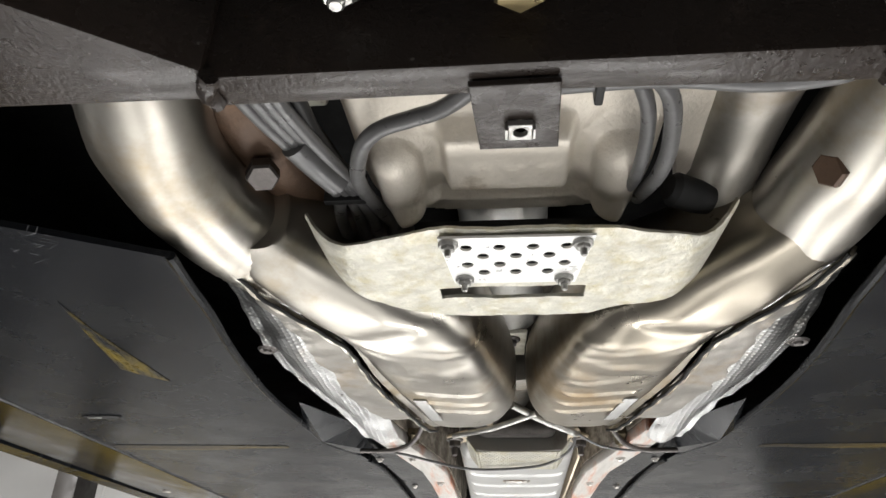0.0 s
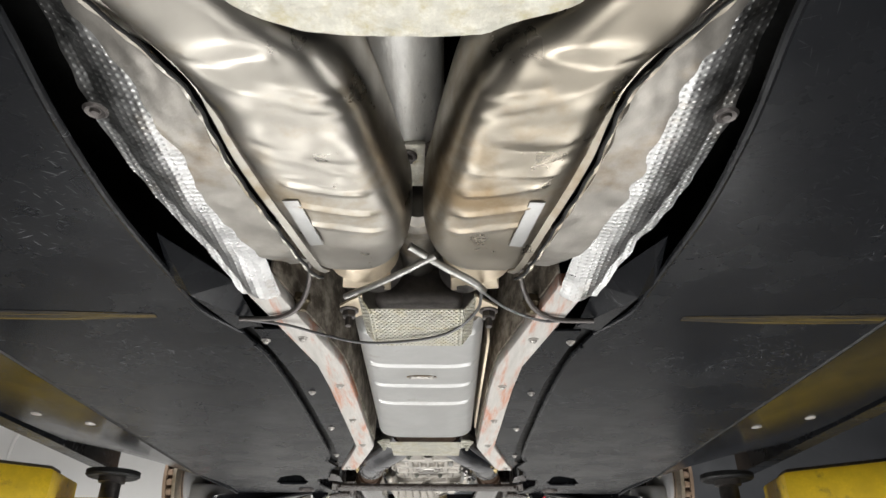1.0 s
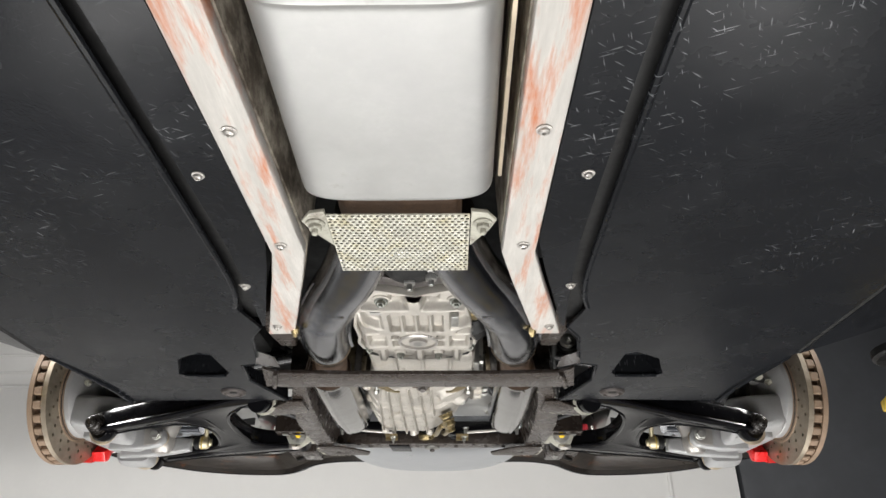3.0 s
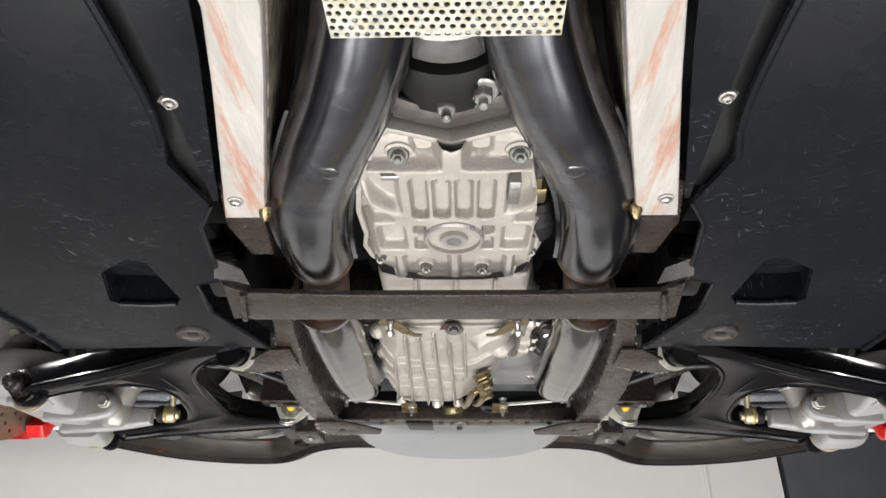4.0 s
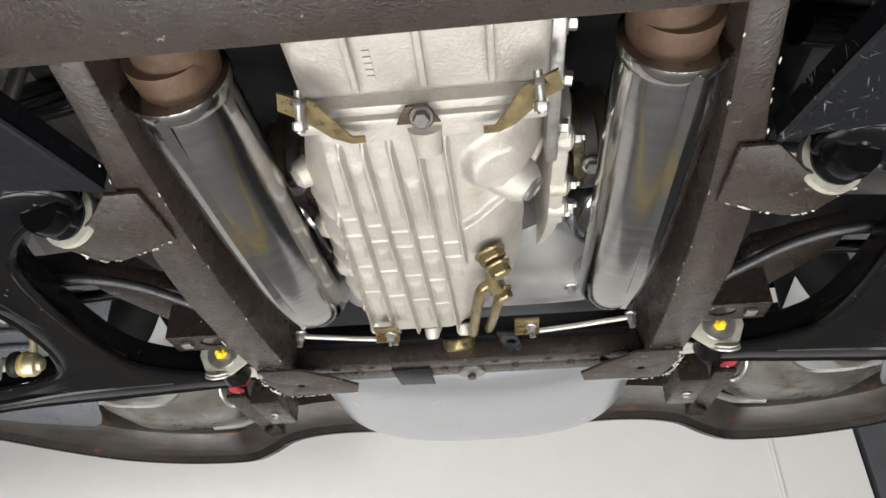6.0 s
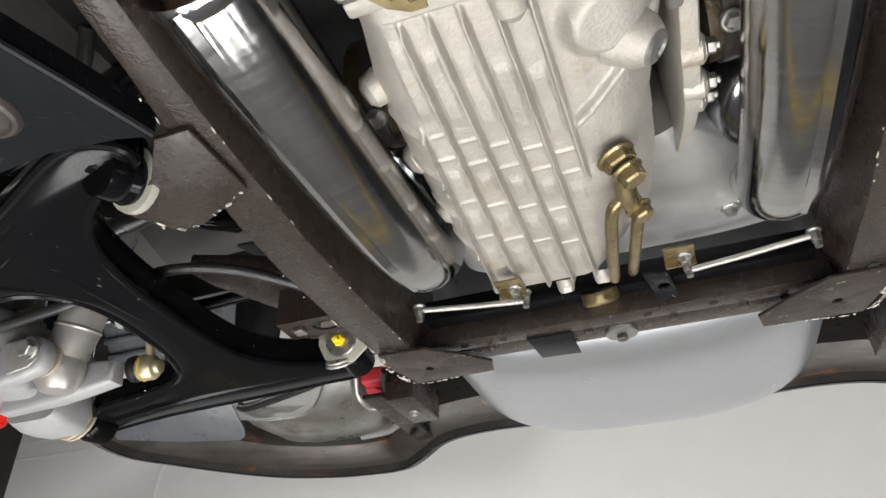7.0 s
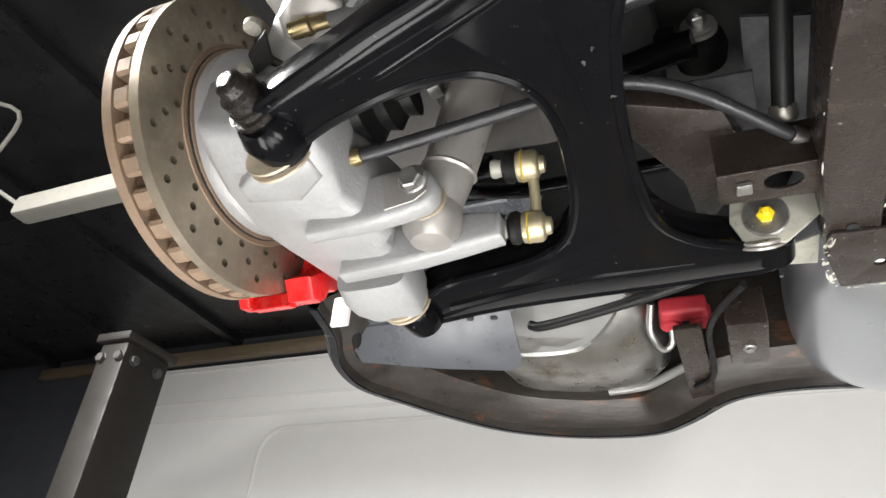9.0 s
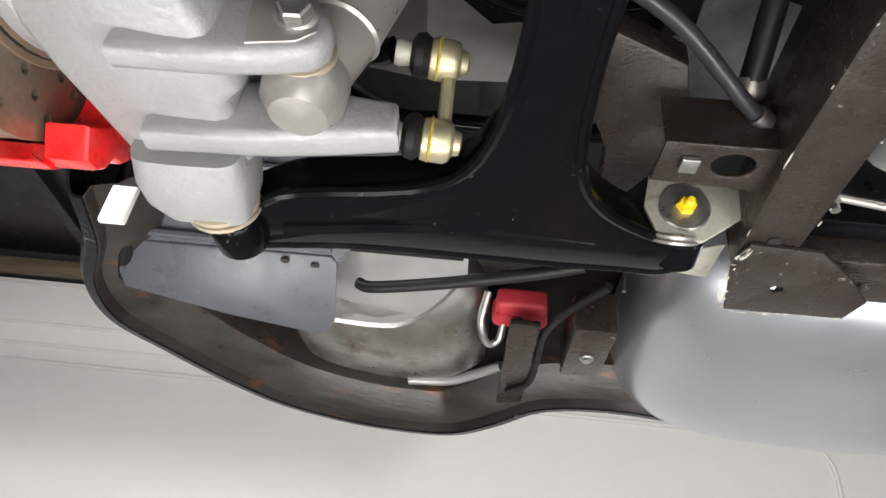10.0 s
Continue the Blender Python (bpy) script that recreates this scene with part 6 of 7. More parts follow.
def rear_tank():
    bm = B()
    rings = []
    for k in range(25):
        u = -1 + 2 * k / 24
        w = (1 - abs(u) ** 4.4) ** (1 / 4.4) if abs(u) < 1 else 0.02
        rings.append((0.0, 1.850, 2.850 + 0.215 * u, 0.262 * max(0.35, w), 0.125 * max(0.10, w)))
    loft(bm, rings, 56, 2.9)
    t = thing("rear_silencer", (0, 2.795, 1.815), "large rounded silver painted silencer behind the subframe", "silencer")
    part("shell", bm, SILVERP, t, sharp=50)
    part("seam", tube(B(), [(0.2635 * math.cos(a), 2.850, 1.850 + 0.126 * math.sin(a)) for a in [radians(5 * k) for k in range(0, 37)]], 0.003, 8, 1), SILVERP, t)
    bm = rough_up(loft(B(), [(0.0, 1.82, 2.36, 0.10, 0.05), (0.03, 1.82, 2.44, 0.17, 0.05), (0.03, 1.82, 2.53, 0.18, 0.05)], 32, 4), 0.004, 12, 3)
    t = thing("differential_cover", (0, 2.45, 1.82), "dull grey aluminium cover above the gearbox tail", "cover")
    part("cover", bm, ALUMUF, t, sharp=50)
    for x in (-0.09, 0.13):
        part("bolt", hexa(B(), (x, 2.49, 1.772), DOWN, 0.010, 0.008, 0.009), BOLT, t)
    t = thing("ring_bush", (-0.007, 2.537, 1.725), "gold zinc ring bush with black core behind the gearbox", "bush")
    part("ring", lathe(B(), [(0.013, 0), (0.0185, 0.001), (0.0195, 0.005), (0.0195, 0.011), (0.0175, 0.014), (0.013, 0.015)], (-0.008, 2.536, 1.736), (0.1, 0.55, -0.8), 26), GOLD, t)
    part("core", lathe(B(), [(0.0128, 0.0), (0.0128, 0.012), (0.006, 0.0135), (0.001, 0.013)], (-0.008, 2.536, 1.736), (0.1, 0.55, -0.8), 20), RUBBER, t)
    single("holed_bracket", plate(B(), [(0.038, 2.496), (0.062, 2.503), (0.071, 2.562), (0.050, 2.562)], 1.722, 1.7245, [circle(0.056, 2.528, 0.006, 16)], 0.0006), PLASTIC, "black bracket with a round hole ahead of the channel", "bracket")
    # thin link rods over the subframe
    for s in (-1, 1):
        for x, y in ((0.196, 2.510), (0.082, 2.522)):
            single("rod_end", lathe(hexa(B(), (s * x, y, 1.742), DOWN, 0.009, 0.012, 0.007), [(0.0035, 0), (0.0035, 0.018)], (s * x, y, 1.742), DOWN, 10), BOLT, "small hexagon rod end at the link rod", "rod end", "rod ends")
        single("shift_rod", tube(B(), [(s * 0.195, 2.51, 1.737), (s * 0.13, 2.517, 1.733), (s * 0.08, 2.522, 1.731)], 0.0030, 10, 1), SHOCK, "pale link rod above the subframe channel", "link rod", "link rods")
    for x in (-0.079, 0.072):
        t = thing("gearbox_mount", (x, 2.44, 1.70), "yellow zinc mount bracket with a bolt at the gearbox tail", "bracket", "gearbox mounts")
        part("bracket", box(box(B(), (x - 0.013, 2.428, 1.704), (x + 0.013, 2.450, 1.707), 0.001), (x - 0.013, 2.4475, 1.697), (x + 0.013, 2.450, 1.7045), 0.0008), GOLD, t)
        part("bolt", hexa(B(), (x + 0.004, 2.442, 1.704), DOWN, 0.008, 0.008, 0.007, 0.005), BOLT, t)


def bumper():
    t = thing("rear_valance", (0, 2.9, 1.73), "dark curved rear bumper skin with a rusty inner lip", "bumper")
    half = [(0.795, 2.600), (0.815, 2.680), (0.852, 2.760), (0.858, 2.840), (0.820, 2.908), (0.770, 2.985), (0.700, 3.062), (0.610, 3.106), (0.530, 3.120), (0.462, 3.112), (0.410, 3.064), (0.345, 3.016), (0.25, 3.015), (0.12, 3.03), (0.0, 3.04)]
    full = [(-x, y) for x, y in half] + [(x, y) for x, y in half[-2::-1]]
    line = smooth_line([(x, y, 1.742 + 0.020 * min(1, max(0, (0.40 - abs(x)) / 0.10))) for x, y in full], 5)
    prof = [(0.0, 0.0), (0.010, 0.001), (0.016, 0.010), (0.030, 0.05), (0.055, 0.14), (0.065, 0.26)]
    bm = B()
    rows = []
    for i, p in enumerate(line):
        d = (line[min(i + 1, len(line) - 1)] - line[max(i - 1, 0)]).normalized()
        out = Vector((-d.y, d.x, 0))
        rows.append([bm.verts.new(p + out * a + Vector((0, 0, b))) for a, b in prof])
    for a, b in zip(rows, rows[1:]):
        for k in range(len(prof) - 1):
            bm.faces.new((a[k], a[k + 1], b[k + 1], b[k]))
    part("skin", bm, PLASTIC, t, solid=0.003)
    bm = B()
    rows = []
    for i, p in enumerate(line):
        d = (line[min(i + 1, len(line) - 1)] - line[max(i - 1, 0)]).normalized()
        out = Vector((-d.y, d.x, 0))
        rows.append([bm.verts.new(p + out * a + Vector((0, 0, b))) for a, b in ((-0.001, 0.0012), (-0.003, 0.014), (-0.022, 0.022), (-0.045, 0.046), (-0.040, 0.20))])
    for a, b in zip(rows, rows[1:]):
        for k in range(4):
            bm.faces.new((a[k], a[k + 1], b[k + 1], b[k]))
    part("inner_lip", bm, LIPM, t, "dirty brown inner lip", solid=0.002)
    for s in (-1, 1):
        part("bright_bar", tube(B(), [(s * 0.33, 3.00, 1.800), (s * 0.22, 3.005, 1.800), (s * 0.05, 3.01, 1.805)], 0.018, 14), SHEET, t)
        part("end_patch", box(B(), (s * 0.735 - 0.011, 2.560, 1.694), (s * 0.735 + 0.011, 2.566, 1.730), 0.002), WHITEP, t)
        part("pale_strip", tube(B(), [(s * 0.530, 3.068, 1.800), (s * 0.465, 3.048, 1.798), (s * 0.400, 2.990, 1.800)], 0.0075, 12), ALUMUF, t)
        part("bracket", box(B(), (s * 0.385 - 0.018, 2.80, 1.764), (s * 0.385 + 0.016, 3.07, 1.772), 0.002), BROWN, t)


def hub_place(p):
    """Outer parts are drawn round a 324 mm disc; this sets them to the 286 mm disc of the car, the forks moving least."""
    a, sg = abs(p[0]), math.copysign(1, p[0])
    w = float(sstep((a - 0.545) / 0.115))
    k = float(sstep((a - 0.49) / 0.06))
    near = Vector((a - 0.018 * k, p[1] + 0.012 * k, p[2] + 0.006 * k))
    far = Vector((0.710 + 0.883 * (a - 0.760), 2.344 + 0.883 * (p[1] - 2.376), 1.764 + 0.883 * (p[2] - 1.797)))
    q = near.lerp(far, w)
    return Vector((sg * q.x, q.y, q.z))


def arm_place(p):
    """The lower arm hangs down towards the wheel."""
    return Vector((p[0], p[1], p[2] - 0.006 + 0.036 * min(1, max(0, (0.60 - abs(p[0])) / 0.30))))


def flap_place(p):
    return Vector((math.copysign(0.592 + 1.1 * (abs(p[0]) - 0.554), p[0]), p[1] + 0.075, p[2] + 0.045))


def corner(s):
    """Brake, knuckle, arm and damper at one rear wheel."""
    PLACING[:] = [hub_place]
    C = (2.376, 1.797)
    t = thing("brake_disc", (s * 0.78, C[0], C[1]), "drilled and vented brake disc with rusty rim", "brake disc", "brake discs")
    yz = lambda p: Vector((0, C[0] + p[0], C[1] + p[1]))
    holes = []
    for k in range(18):
        for j, r in enumerate((0.109, 0.123, 0.138)):
            a = 2 * math.pi * (k + 0.30 * j) / 18
            holes.append(circle(r * math.cos(a), r * math.sin(a), 0.0040, 10))
    for name, x, m in (("inner_face", 0.760, DISC), ("outer_face", 0.790, DISCRIM)):
        bm = plate(B(), circle(0, 0, 0.153, 96), 0, 0.0105, [circle(0, 0, 0.098, 60)] + holes)
        for v in bm.verts:
            v.co = Vector((s * (x + v.co.z), C[0] + v.co.x, C[1] + v.co.y))
        part(name, bm, m, t)
    for k in range(32):
        a = 2 * math.pi * k / 32
        bm = B()
        box(bm, (0.7704, -0.0093, 0.10), (0.7901, 0.0093, 0.1526), 0.003, 1)
        bmesh.ops.rotate(bm, verts=bm.verts, matrix=Matrix.Rotation(a, 3, "X"))
        for v in bm.verts:
            v.co = Vector((s * v.co.x, C[0] + v.co.y, C[1] + v.co.z))
        part("vane", bm, DISCRIM, t)
    part("inner_ring", lathe(B(), [(0.0978, 0.006), (0.0978, -0.0015), (0.1035, -0.0015), (0.1045, 0.001)], (s * 0.760, C[0], C[1]), (s, 0, 0), 60), DISCRIM, t)
    part("core", lathe(B(), [(0.139, 0.0), (0.140, 0.001), (0.140, 0.019), (0.139, 0.020)], (s * 0.7704, C[0], C[1]), (s, 0, 0), 60), RUST, t)
    bm = lathe(B(), [(0.098, -0.02), (0.0975, 0.03), (0.085, 0.045), (0.04, 0.05)], (s * 0.775, C[0], C[1]), (s, 0, 0), 40)
    part("hat", bm, DISCRIM, t)
    # caliper
    t = thing("brake_caliper", (s * 0.76, 2.5, 1.68), "bright red painted brake caliper on the disc's lower rear edge", "brake caliper", "brake calipers")
    for name, x0, x1, r0, r1 in (("inner_half", 0.724, 0.757, 0.110, 0.166), ("bridge", 0.757, 0.803, 0.1550, 0.168), ("outer_half", 0.803, 0.818, 0.125, 0.166)):
        bm = B()
        angs = list(range(-52, -7, 4))
        low = [(r1 + (0.004 if k % 3 else -0.002), a) for k, a in enumerate(angs)]
        loop = low + [(r0 + (0.030 * min(1, max(0, (-22 - a) / 16)) if name == "inner_half" else 0.012 * (abs(a + 36) > 15)), a) for a in angs[::-1]]
        plate(bm, [(r * math.cos(radians(a)), r * math.sin(radians(a))) for r, a in loop], x0, x1, (), 0.0012 if name == "bridge" else 0.004)
        for v in bm.verts:
            v.co = Vector((s * v.co.z, C[0] + v.co.x, C[1] + v.co.y))
        part(name, bm, RED, t)
    part("bleed_nipple", hexa(B(), (s * 0.728, C[0] + 0.150 * math.cos(radians(-14)), C[1] + 0.150 * math.sin(radians(-14))), (-s, 0, -0.2), 0.009, 0.010), BOLT, t)
    # knuckle
    t = thing("wheel_knuckle", (s * 0.65, 2.4, 1.70), "silver painted cast wheel knuckle with forked arms", "wheel knuckle", "wheel knuckles")
    PLACING[:] = []
    out = [(0.672, 2.246), (0.687, 2.277), (0.698, 2.318), (0.700, 2.358), (0.690, 2.389), (0.679, 2.415), (0.665, 2.447), (0.652, 2.458), (0.650, 2.490), (0.604, 2.486), (0.594, 2.455), (0.583, 2.437), (0.590, 2.396), (0.578, 2.384), (0.588, 2.345), (0.594, 2.330), (0.587, 2.297), (0.588, 2.276), (0.618, 2.258)]
    bm = plate(B(), [(s * x, y) for x, y in out], 1.664, 1.742, (), 0.009)
    for v in bm.verts:
        if v.co.z < 1.70:
            v.co.z += 0.30 * max(0, abs(v.co.x) - 0.645) + 0.12 * max(0, 2.36 - v.co.y)
    part("body", rough_up(bm, 0.0012, 55, 2, (0, 0, 1)), KNUCK, t, sharp=75)
    bm = lathe(B(), [(0.060, -0.004), (0.0835, 0), (0.0840, 0.010), (0.078, 0.020), (0.070, 0.034), (0.060, 0.046), (0.045, 0.052)], (s * 0.706, 2.344, 1.764), (-s, 0, 0), 48)
    part("hub_carrier", rough_up(bm, 0.0012, 40, 5), KNUCK, t)
    # black ring painting the dark gap between carrier and disc
    part("gap_shade_ring", lathe(B(), [(0.0845, 0), (0.0872, 0.001), (0.0872, 0.004), (0.0845, 0.005)], (s * 0.711, 2.344, 1.764), (-s, 0, 0), 48), VOID, t)
    for y0, z0, y1, z1 in ((2.292, 1.722, 2.300, 1.700), (2.300, 1.792, 2.278, 1.764)):
        part("carrier_step", tube(B(), [(s * 0.690, y0, z0), (s * 0.688, y1, z1)], 0.012, 10, 1), KNUCK, t)
    bm = plate(B(), [(s * x, y) for x, y in ((0.668, 2.314), (0.666, 2.296), (0.640, 2.282), (0.598, 2.284), (0.596, 2.304), (0.613, 2.316), (0.626, 2.324))], 1.668, 1.700, (), 0.004)
    part("front_boss", rough_up(bm, 0.001, 60, 7, (0, 0, 1)), KNUCK, t, sharp=60)
    front = [(0.640, 1.706), (0.593, 1.704), (0.568, 1.705), (0.545, 1.704), (0.534, 1.698), (0.528, 1.687), (0.528, 1.675), (0.535, 1.666), (0.556, 1.661), (0.586, 1.658), (0.640, 1.658)]
    o = part("upper_fork", slab(B(), [(s * x, z) for x, z in front], 2.349, 2.367, 0.0, 0.005), KNUCK, t, sharp=60)
    part("fork_face", slab(B(), [(s * x, z) for x, z in ((0.572, 1.699), (0.547, 1.699), (0.535, 1.690), (0.534, 1.677), (0.543, 1.669), (0.568, 1.665))], 2.3478, 2.350, 0.0, 0.0006), SHOCK, o)
    part("fork_bolt", hexa(B(), (s * 0.546, 2.347, 1.688), (0, -1, -0.25), 0.016, 0.009, 0.0122), BOLT, o)
    rear = [(0.640, 1.704), (0.568, 1.700), (0.530, 1.696), (0.498, 1.692), (0.495, 1.668), (0.530, 1.662), (0.566, 1.657), (0.640, 1.654)]
    part("lower_fork", slab(B(), [(s * x, z) for x, z in rear], 2.405, 2.426, 0.0, 0.005), KNUCK, t, sharp=60)
    bm = loft(B(), [(s * 0.622, 1.676, 2.430, 0.034, 0.026), (s * 0.623, 1.674, 2.450, 0.036, 0.029), (s * 0.624, 1.672, 2.468, 0.034, 0.027), (s * 0.620, 1.670, 2.482, 0.028, 0.024)], 20, 5)
    part("rear_boss", rough_up(bm, 0.001, 60, 9), KNUCK, t, sharp=70)
    for k, (r, y) in enumerate(((0.0250, 2.481), (0.022, 2.485), (0.0245, 2.488))):
        part("seal_ring", lathe(B(), [(r - 0.003, 0), (r, 0.001), (r, 0.004), (r - 0.003, 0.005)], (s * 0.616, y, 1.668), (0, 1, -0.15), 22), TAN if k != 1 else DARKBOLT, t)
    for k, (r, y) in enumerate(((0.0245, 2.277), (0.0215, 2.281), (0.0250, 2.284))):
        part("seal_ring", lathe(B(), [(r - 0.003, 0), (r, 0.001), (r, 0.003), (r - 0.003, 0.004)], (s * 0.619, y, 1.676), (0, -1, 0.1), 24), TAN if k != 1 else DARKBOLT, t)
    # control arm
    PLACING[:] = [arm_place]
    t = thing("lower_control_arm", (s * 0.45, 2.35, 1.69), "glossy black pressed steel H-shaped control arm", "control arm", "control arms")
    arm = [(0.622, 2.262), (0.612, 2.238), (0.596, 2.228), (0.550, 2.216), (0.507, 2.205), (0.465, 2.196), (0.393, 2.172), (0.329, 2.147), (0.300, 2.143), (0.276, 2.153), (0.274, 2.170), (0.299, 2.182), (0.328, 2.192), (0.358, 2.220), (0.375, 2.255), (0.384, 2.306),
           (0.388, 2.360), (0.388, 2.420), (0.381, 2.468), (0.360, 2.503), (0.328, 2.528), (0.300, 2.542), (0.288, 2.550), (0.289, 2.570), (0.303, 2.580), (0.333, 2.575), (0.390, 2.566), (0.430, 2.558), (0.530, 2.540), (0.600, 2.537), (0.624, 2.538), (0.630, 2.520),
           (0.608, 2.498), (0.590, 2.488), (0.565, 2.479), (0.491, 2.477), (0.456, 2.459), (0.438, 2.418), (0.430, 2.370), (0.428, 2.323), (0.438, 2.286), (0.461, 2.262), (0.485, 2.255), (0.511, 2.253), (0.558, 2.259), (0.586, 2.267), (0.610, 2.276)]
    arm = [(p.x, p.y) for p in smooth_line([(x, y, 0) for x, y in arm + arm[:1]], 3)][:-1]
    bm = plate(B(), [(s * x, y) for x, y in arm], 1.674, 1.712, (), 0.006)
    part("pressing", bm, GLOSS, t)
    part("rim_bead", tube(B(), [(s * x, y, 1.6775) for x, y in arm + arm[:1]], 0.0042, 8, 1), GLOSS, t)
    part("front_roll", tube(B(), [(s * 0.596, 2.242, 1.686), (s * 0.550, 2.229, 1.685), (s * 0.507, 2.218, 1.685), (s * 0.465, 2.209, 1.685), (s * 0.393, 2.185, 1.685), (s * 0.345, 2.167, 1.686)], [0.006, 0.0115, 0.0125, 0.0125, 0.0115, 0.006], 16, 1), GLOSS, t)
    part("front_rib", tube(B(), [(s * 0.530, 2.241, 1.6815), (s * 0.515, 2.236, 1.6790), (s * 0.440, 2.216, 1.6790), (s * 0.392, 2.199, 1.6815)], 0.0062, 12, 2), GLOSS, t)
    part("middle_rib", tube(B(), [(s * 0.420, 2.230, 1.6815), (s * 0.413, 2.248, 1.6792), (s * 0.409, 2.33, 1.6792), (s * 0.408, 2.37, 1.6815)], 0.0062, 12, 2), GLOSS, t)
    part("rear_rib", tube(B(), [(s * 0.58, 2.514, 1.675), (s * 0.47, 2.518, 1.6775), (s * 0.36, 2.540, 1.679)], 0.006, 10), GLOSS, t)
    part("front_eye", lathe(B(), [(0.018, 0), (0.022, 0.008), (0.023, 0.026), (0.018, 0.036)], (s * 0.606, 2.276, 1.684), (s * 0.1, -1, -0.12), 22), GLOSS, t)
    part("rear_eye", lathe(B(), [(0.018, 0), (0.021, 0.008), (0.018, 0.030)], (s * 0.612, 2.500, 1.676), (0, 1, -0.1), 20), GLOSS, t)
    part("inner_front_eye", lathe(B(), [(0.016, 0), (0.020, 0.006), (0.020, 0.036), (0.015, 0.042)], (s * 0.304, 2.152, 1.690), (-s * 0.2, 0.9, 0.15), 20), GLOSS, t)
    part("inner_rear_eye", lathe(B(), [(0.014, 0), (0.018, 0.003), (0.018, 0.028), (0.014, 0.031)], (s * 0.293, 2.542, 1.690), (0, 1, -0.15), 22), GLOSS, t)
    part("pivot_bolt", lathe(B(), [(0.019, -0.006), (0.020, 0.004), (0.020, 0.008), (0.0165, 0.009), (0.0165, 0.013), (0.0148, 0.014), (0.0148, 0.023), (0.011, 0.026), (0.010, 0.033), (0.006, 0.036)], (s * 0.611, 2.243, 1.688), (s * 0.08, -1, -0.1), 22), GREASY, t)
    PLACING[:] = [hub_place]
    # damper
    t = thing("shock_absorber", (s * 0.54, 2.36, 1.72), "grey metal damper standing in the knuckle's fork", "damper", "dampers")
    PLACING[:] = []
    part("body", tube(B(), [(s * 0.546, 2.388, 1.690), (s * 0.535, 2.386, 1.722), (s * 0.520, 2.380, 1.775), (s * 0.505, 2.374, 1.830)], [0.0215, 0.0225, 0.0235, 0.0235], 28, 1), SHOCK, t)
    part("eye", lathe(B(), [(0.004, -0.026), (0.016, -0.023), (0.0235, -0.012), (0.0245, 0.002), (0.0215, 0.018)], (s * 0.547, 2.389, 1.682), (0.0, -0.1, 1), 26), SHOCK, t)
    part("eye_washer", lathe(B(), [(0.015, 0), (0.0185, 0.001), (0.0185, 0.004), (0.015, 0.005)], (s * 0.546, 2.367, 1.684), (0, 1, 0.0), 20), TAN, t)
    part("band", lathe(B(), [(0.0225, 0), (0.0243, 0.002), (0.0225, 0.005)], (s * 0.535, 2.386, 1.722), (s * -0.015, -0.006, 0.053), 28), SHOCK, t)
    # sway bar link
    t = thing("stabiliser_link", (s * 0.485, 2.437, 1.70), "brass-coloured stabiliser link with black rubber boots", "stabiliser link", "stabiliser links")
    for y, z in ((2.432, 1.689), (2.412, 1.738)):
        o = part("socket", lathe(B(), [(0.008, 0), (0.0128, 0.002), (0.0134, 0.005), (0.0134, 0.016), (0.0118, 0.019), (0.008, 0.021), (0.007, 0.025), (0.003, 0.026)], (s * 0.486, y, z), (-s, 0.12, 0), 22), BRASS, t)
        part("boot", lathe(B(), [(0.009, 0), (0.0135, 0.003), (0.0145, 0.008), (0.0115, 0.012)], (s * 0.4965, y - 0.002, z), (-s, 0.12, 0), 22), RUBBER, o)
        part("nut", lathe(B(), [(0.0075, 0), (0.0085, 0.003), (0.0070, 0.010)], (s * 0.506, y - 0.003, z), (-s, 0.12, 0), 14), CREAM, o)
        part("yellow_ring", lathe(B(), [(0.0132, 0), (0.0145, 0.001), (0.0132, 0.0022)], (s * 0.4805, y, z), (-s, 0.12, 0), 22), YELRING, o)
    part("rod", tube(B(), [(s * 0.472, 2.432, 1.693), (s * 0.472, 2.414, 1.738)], 0.0045, 10, 1), BRASS, t)
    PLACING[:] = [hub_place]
    single("stabiliser_bar", tube(B(), [(s * 0.52, 2.416, 1.752), (s * 0.56, 2.43, 1.762), (s * 0.58, 2.50, 1.80), (s * 0.50, 2.58, 1.85), (s * 0.2, 2.60, 1.87)], 0.009, 12), GLOSS, "black stabiliser bar behind the control arm", "stabiliser bar", "stabiliser bars")
    PLACING[:] = []
    # brake hose, hub cable and drive shaft
    t = thing("brake_hose", (s * 0.45, 2.34, 1.72), "ribbed grey brake hose between knuckle and subframe", "brake hose", "brake hoses")
    part("sheath", tube(B(), [(s * 0.590, 2.333, 1.711), (s * 0.55, 2.334, 1.715), (s * 0.50, 2.336, 1.722), (s * 0.44, 2.342, 1.735), (s * 0.392, 2.351, 1.746), (s * 0.34, 2.382, 1.750), (s * 0.282, 2.436, 1.744), (s * 0.262, 2.452, 1.742)], [0.0053 + 0.0005 * (k % 2) for k in range(73)], 14, 12), HOSE, t)
    part("ferrule", lathe(B(), [(0.0062, 0), (0.0076, 0.001), (0.0076, 0.012), (0.0066, 0.014)], (s * 0.600, 2.332, 1.709), (-s, 0.03, 0.15), 16), GOLD, t, "brass crimped ferrule")
    part("ferrule", lathe(B(), [(0.0062, 0), (0.0076, 0.001), (0.0076, 0.010), (0.0066, 0.012)], (s * 0.265, 2.449, 1.742), (s, -0.8, 0.0), 16), DARKBOLT, t)
    single("hose_union", hexa(B(), (s * 0.612, 2.331, 1.706), (-s, 0.03, 0.15), 0.011, 0.014), GOLD, "brass hose union on the knuckle", "union", "hose unions")
    single("hose_union", hexa(B(), (s * 0.256, 2.456, 1.742), (s, -0.8, 0.1), 0.011, 0.014), GOLD, "brass hose union at the subframe", "union", "hose unions")
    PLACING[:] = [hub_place]
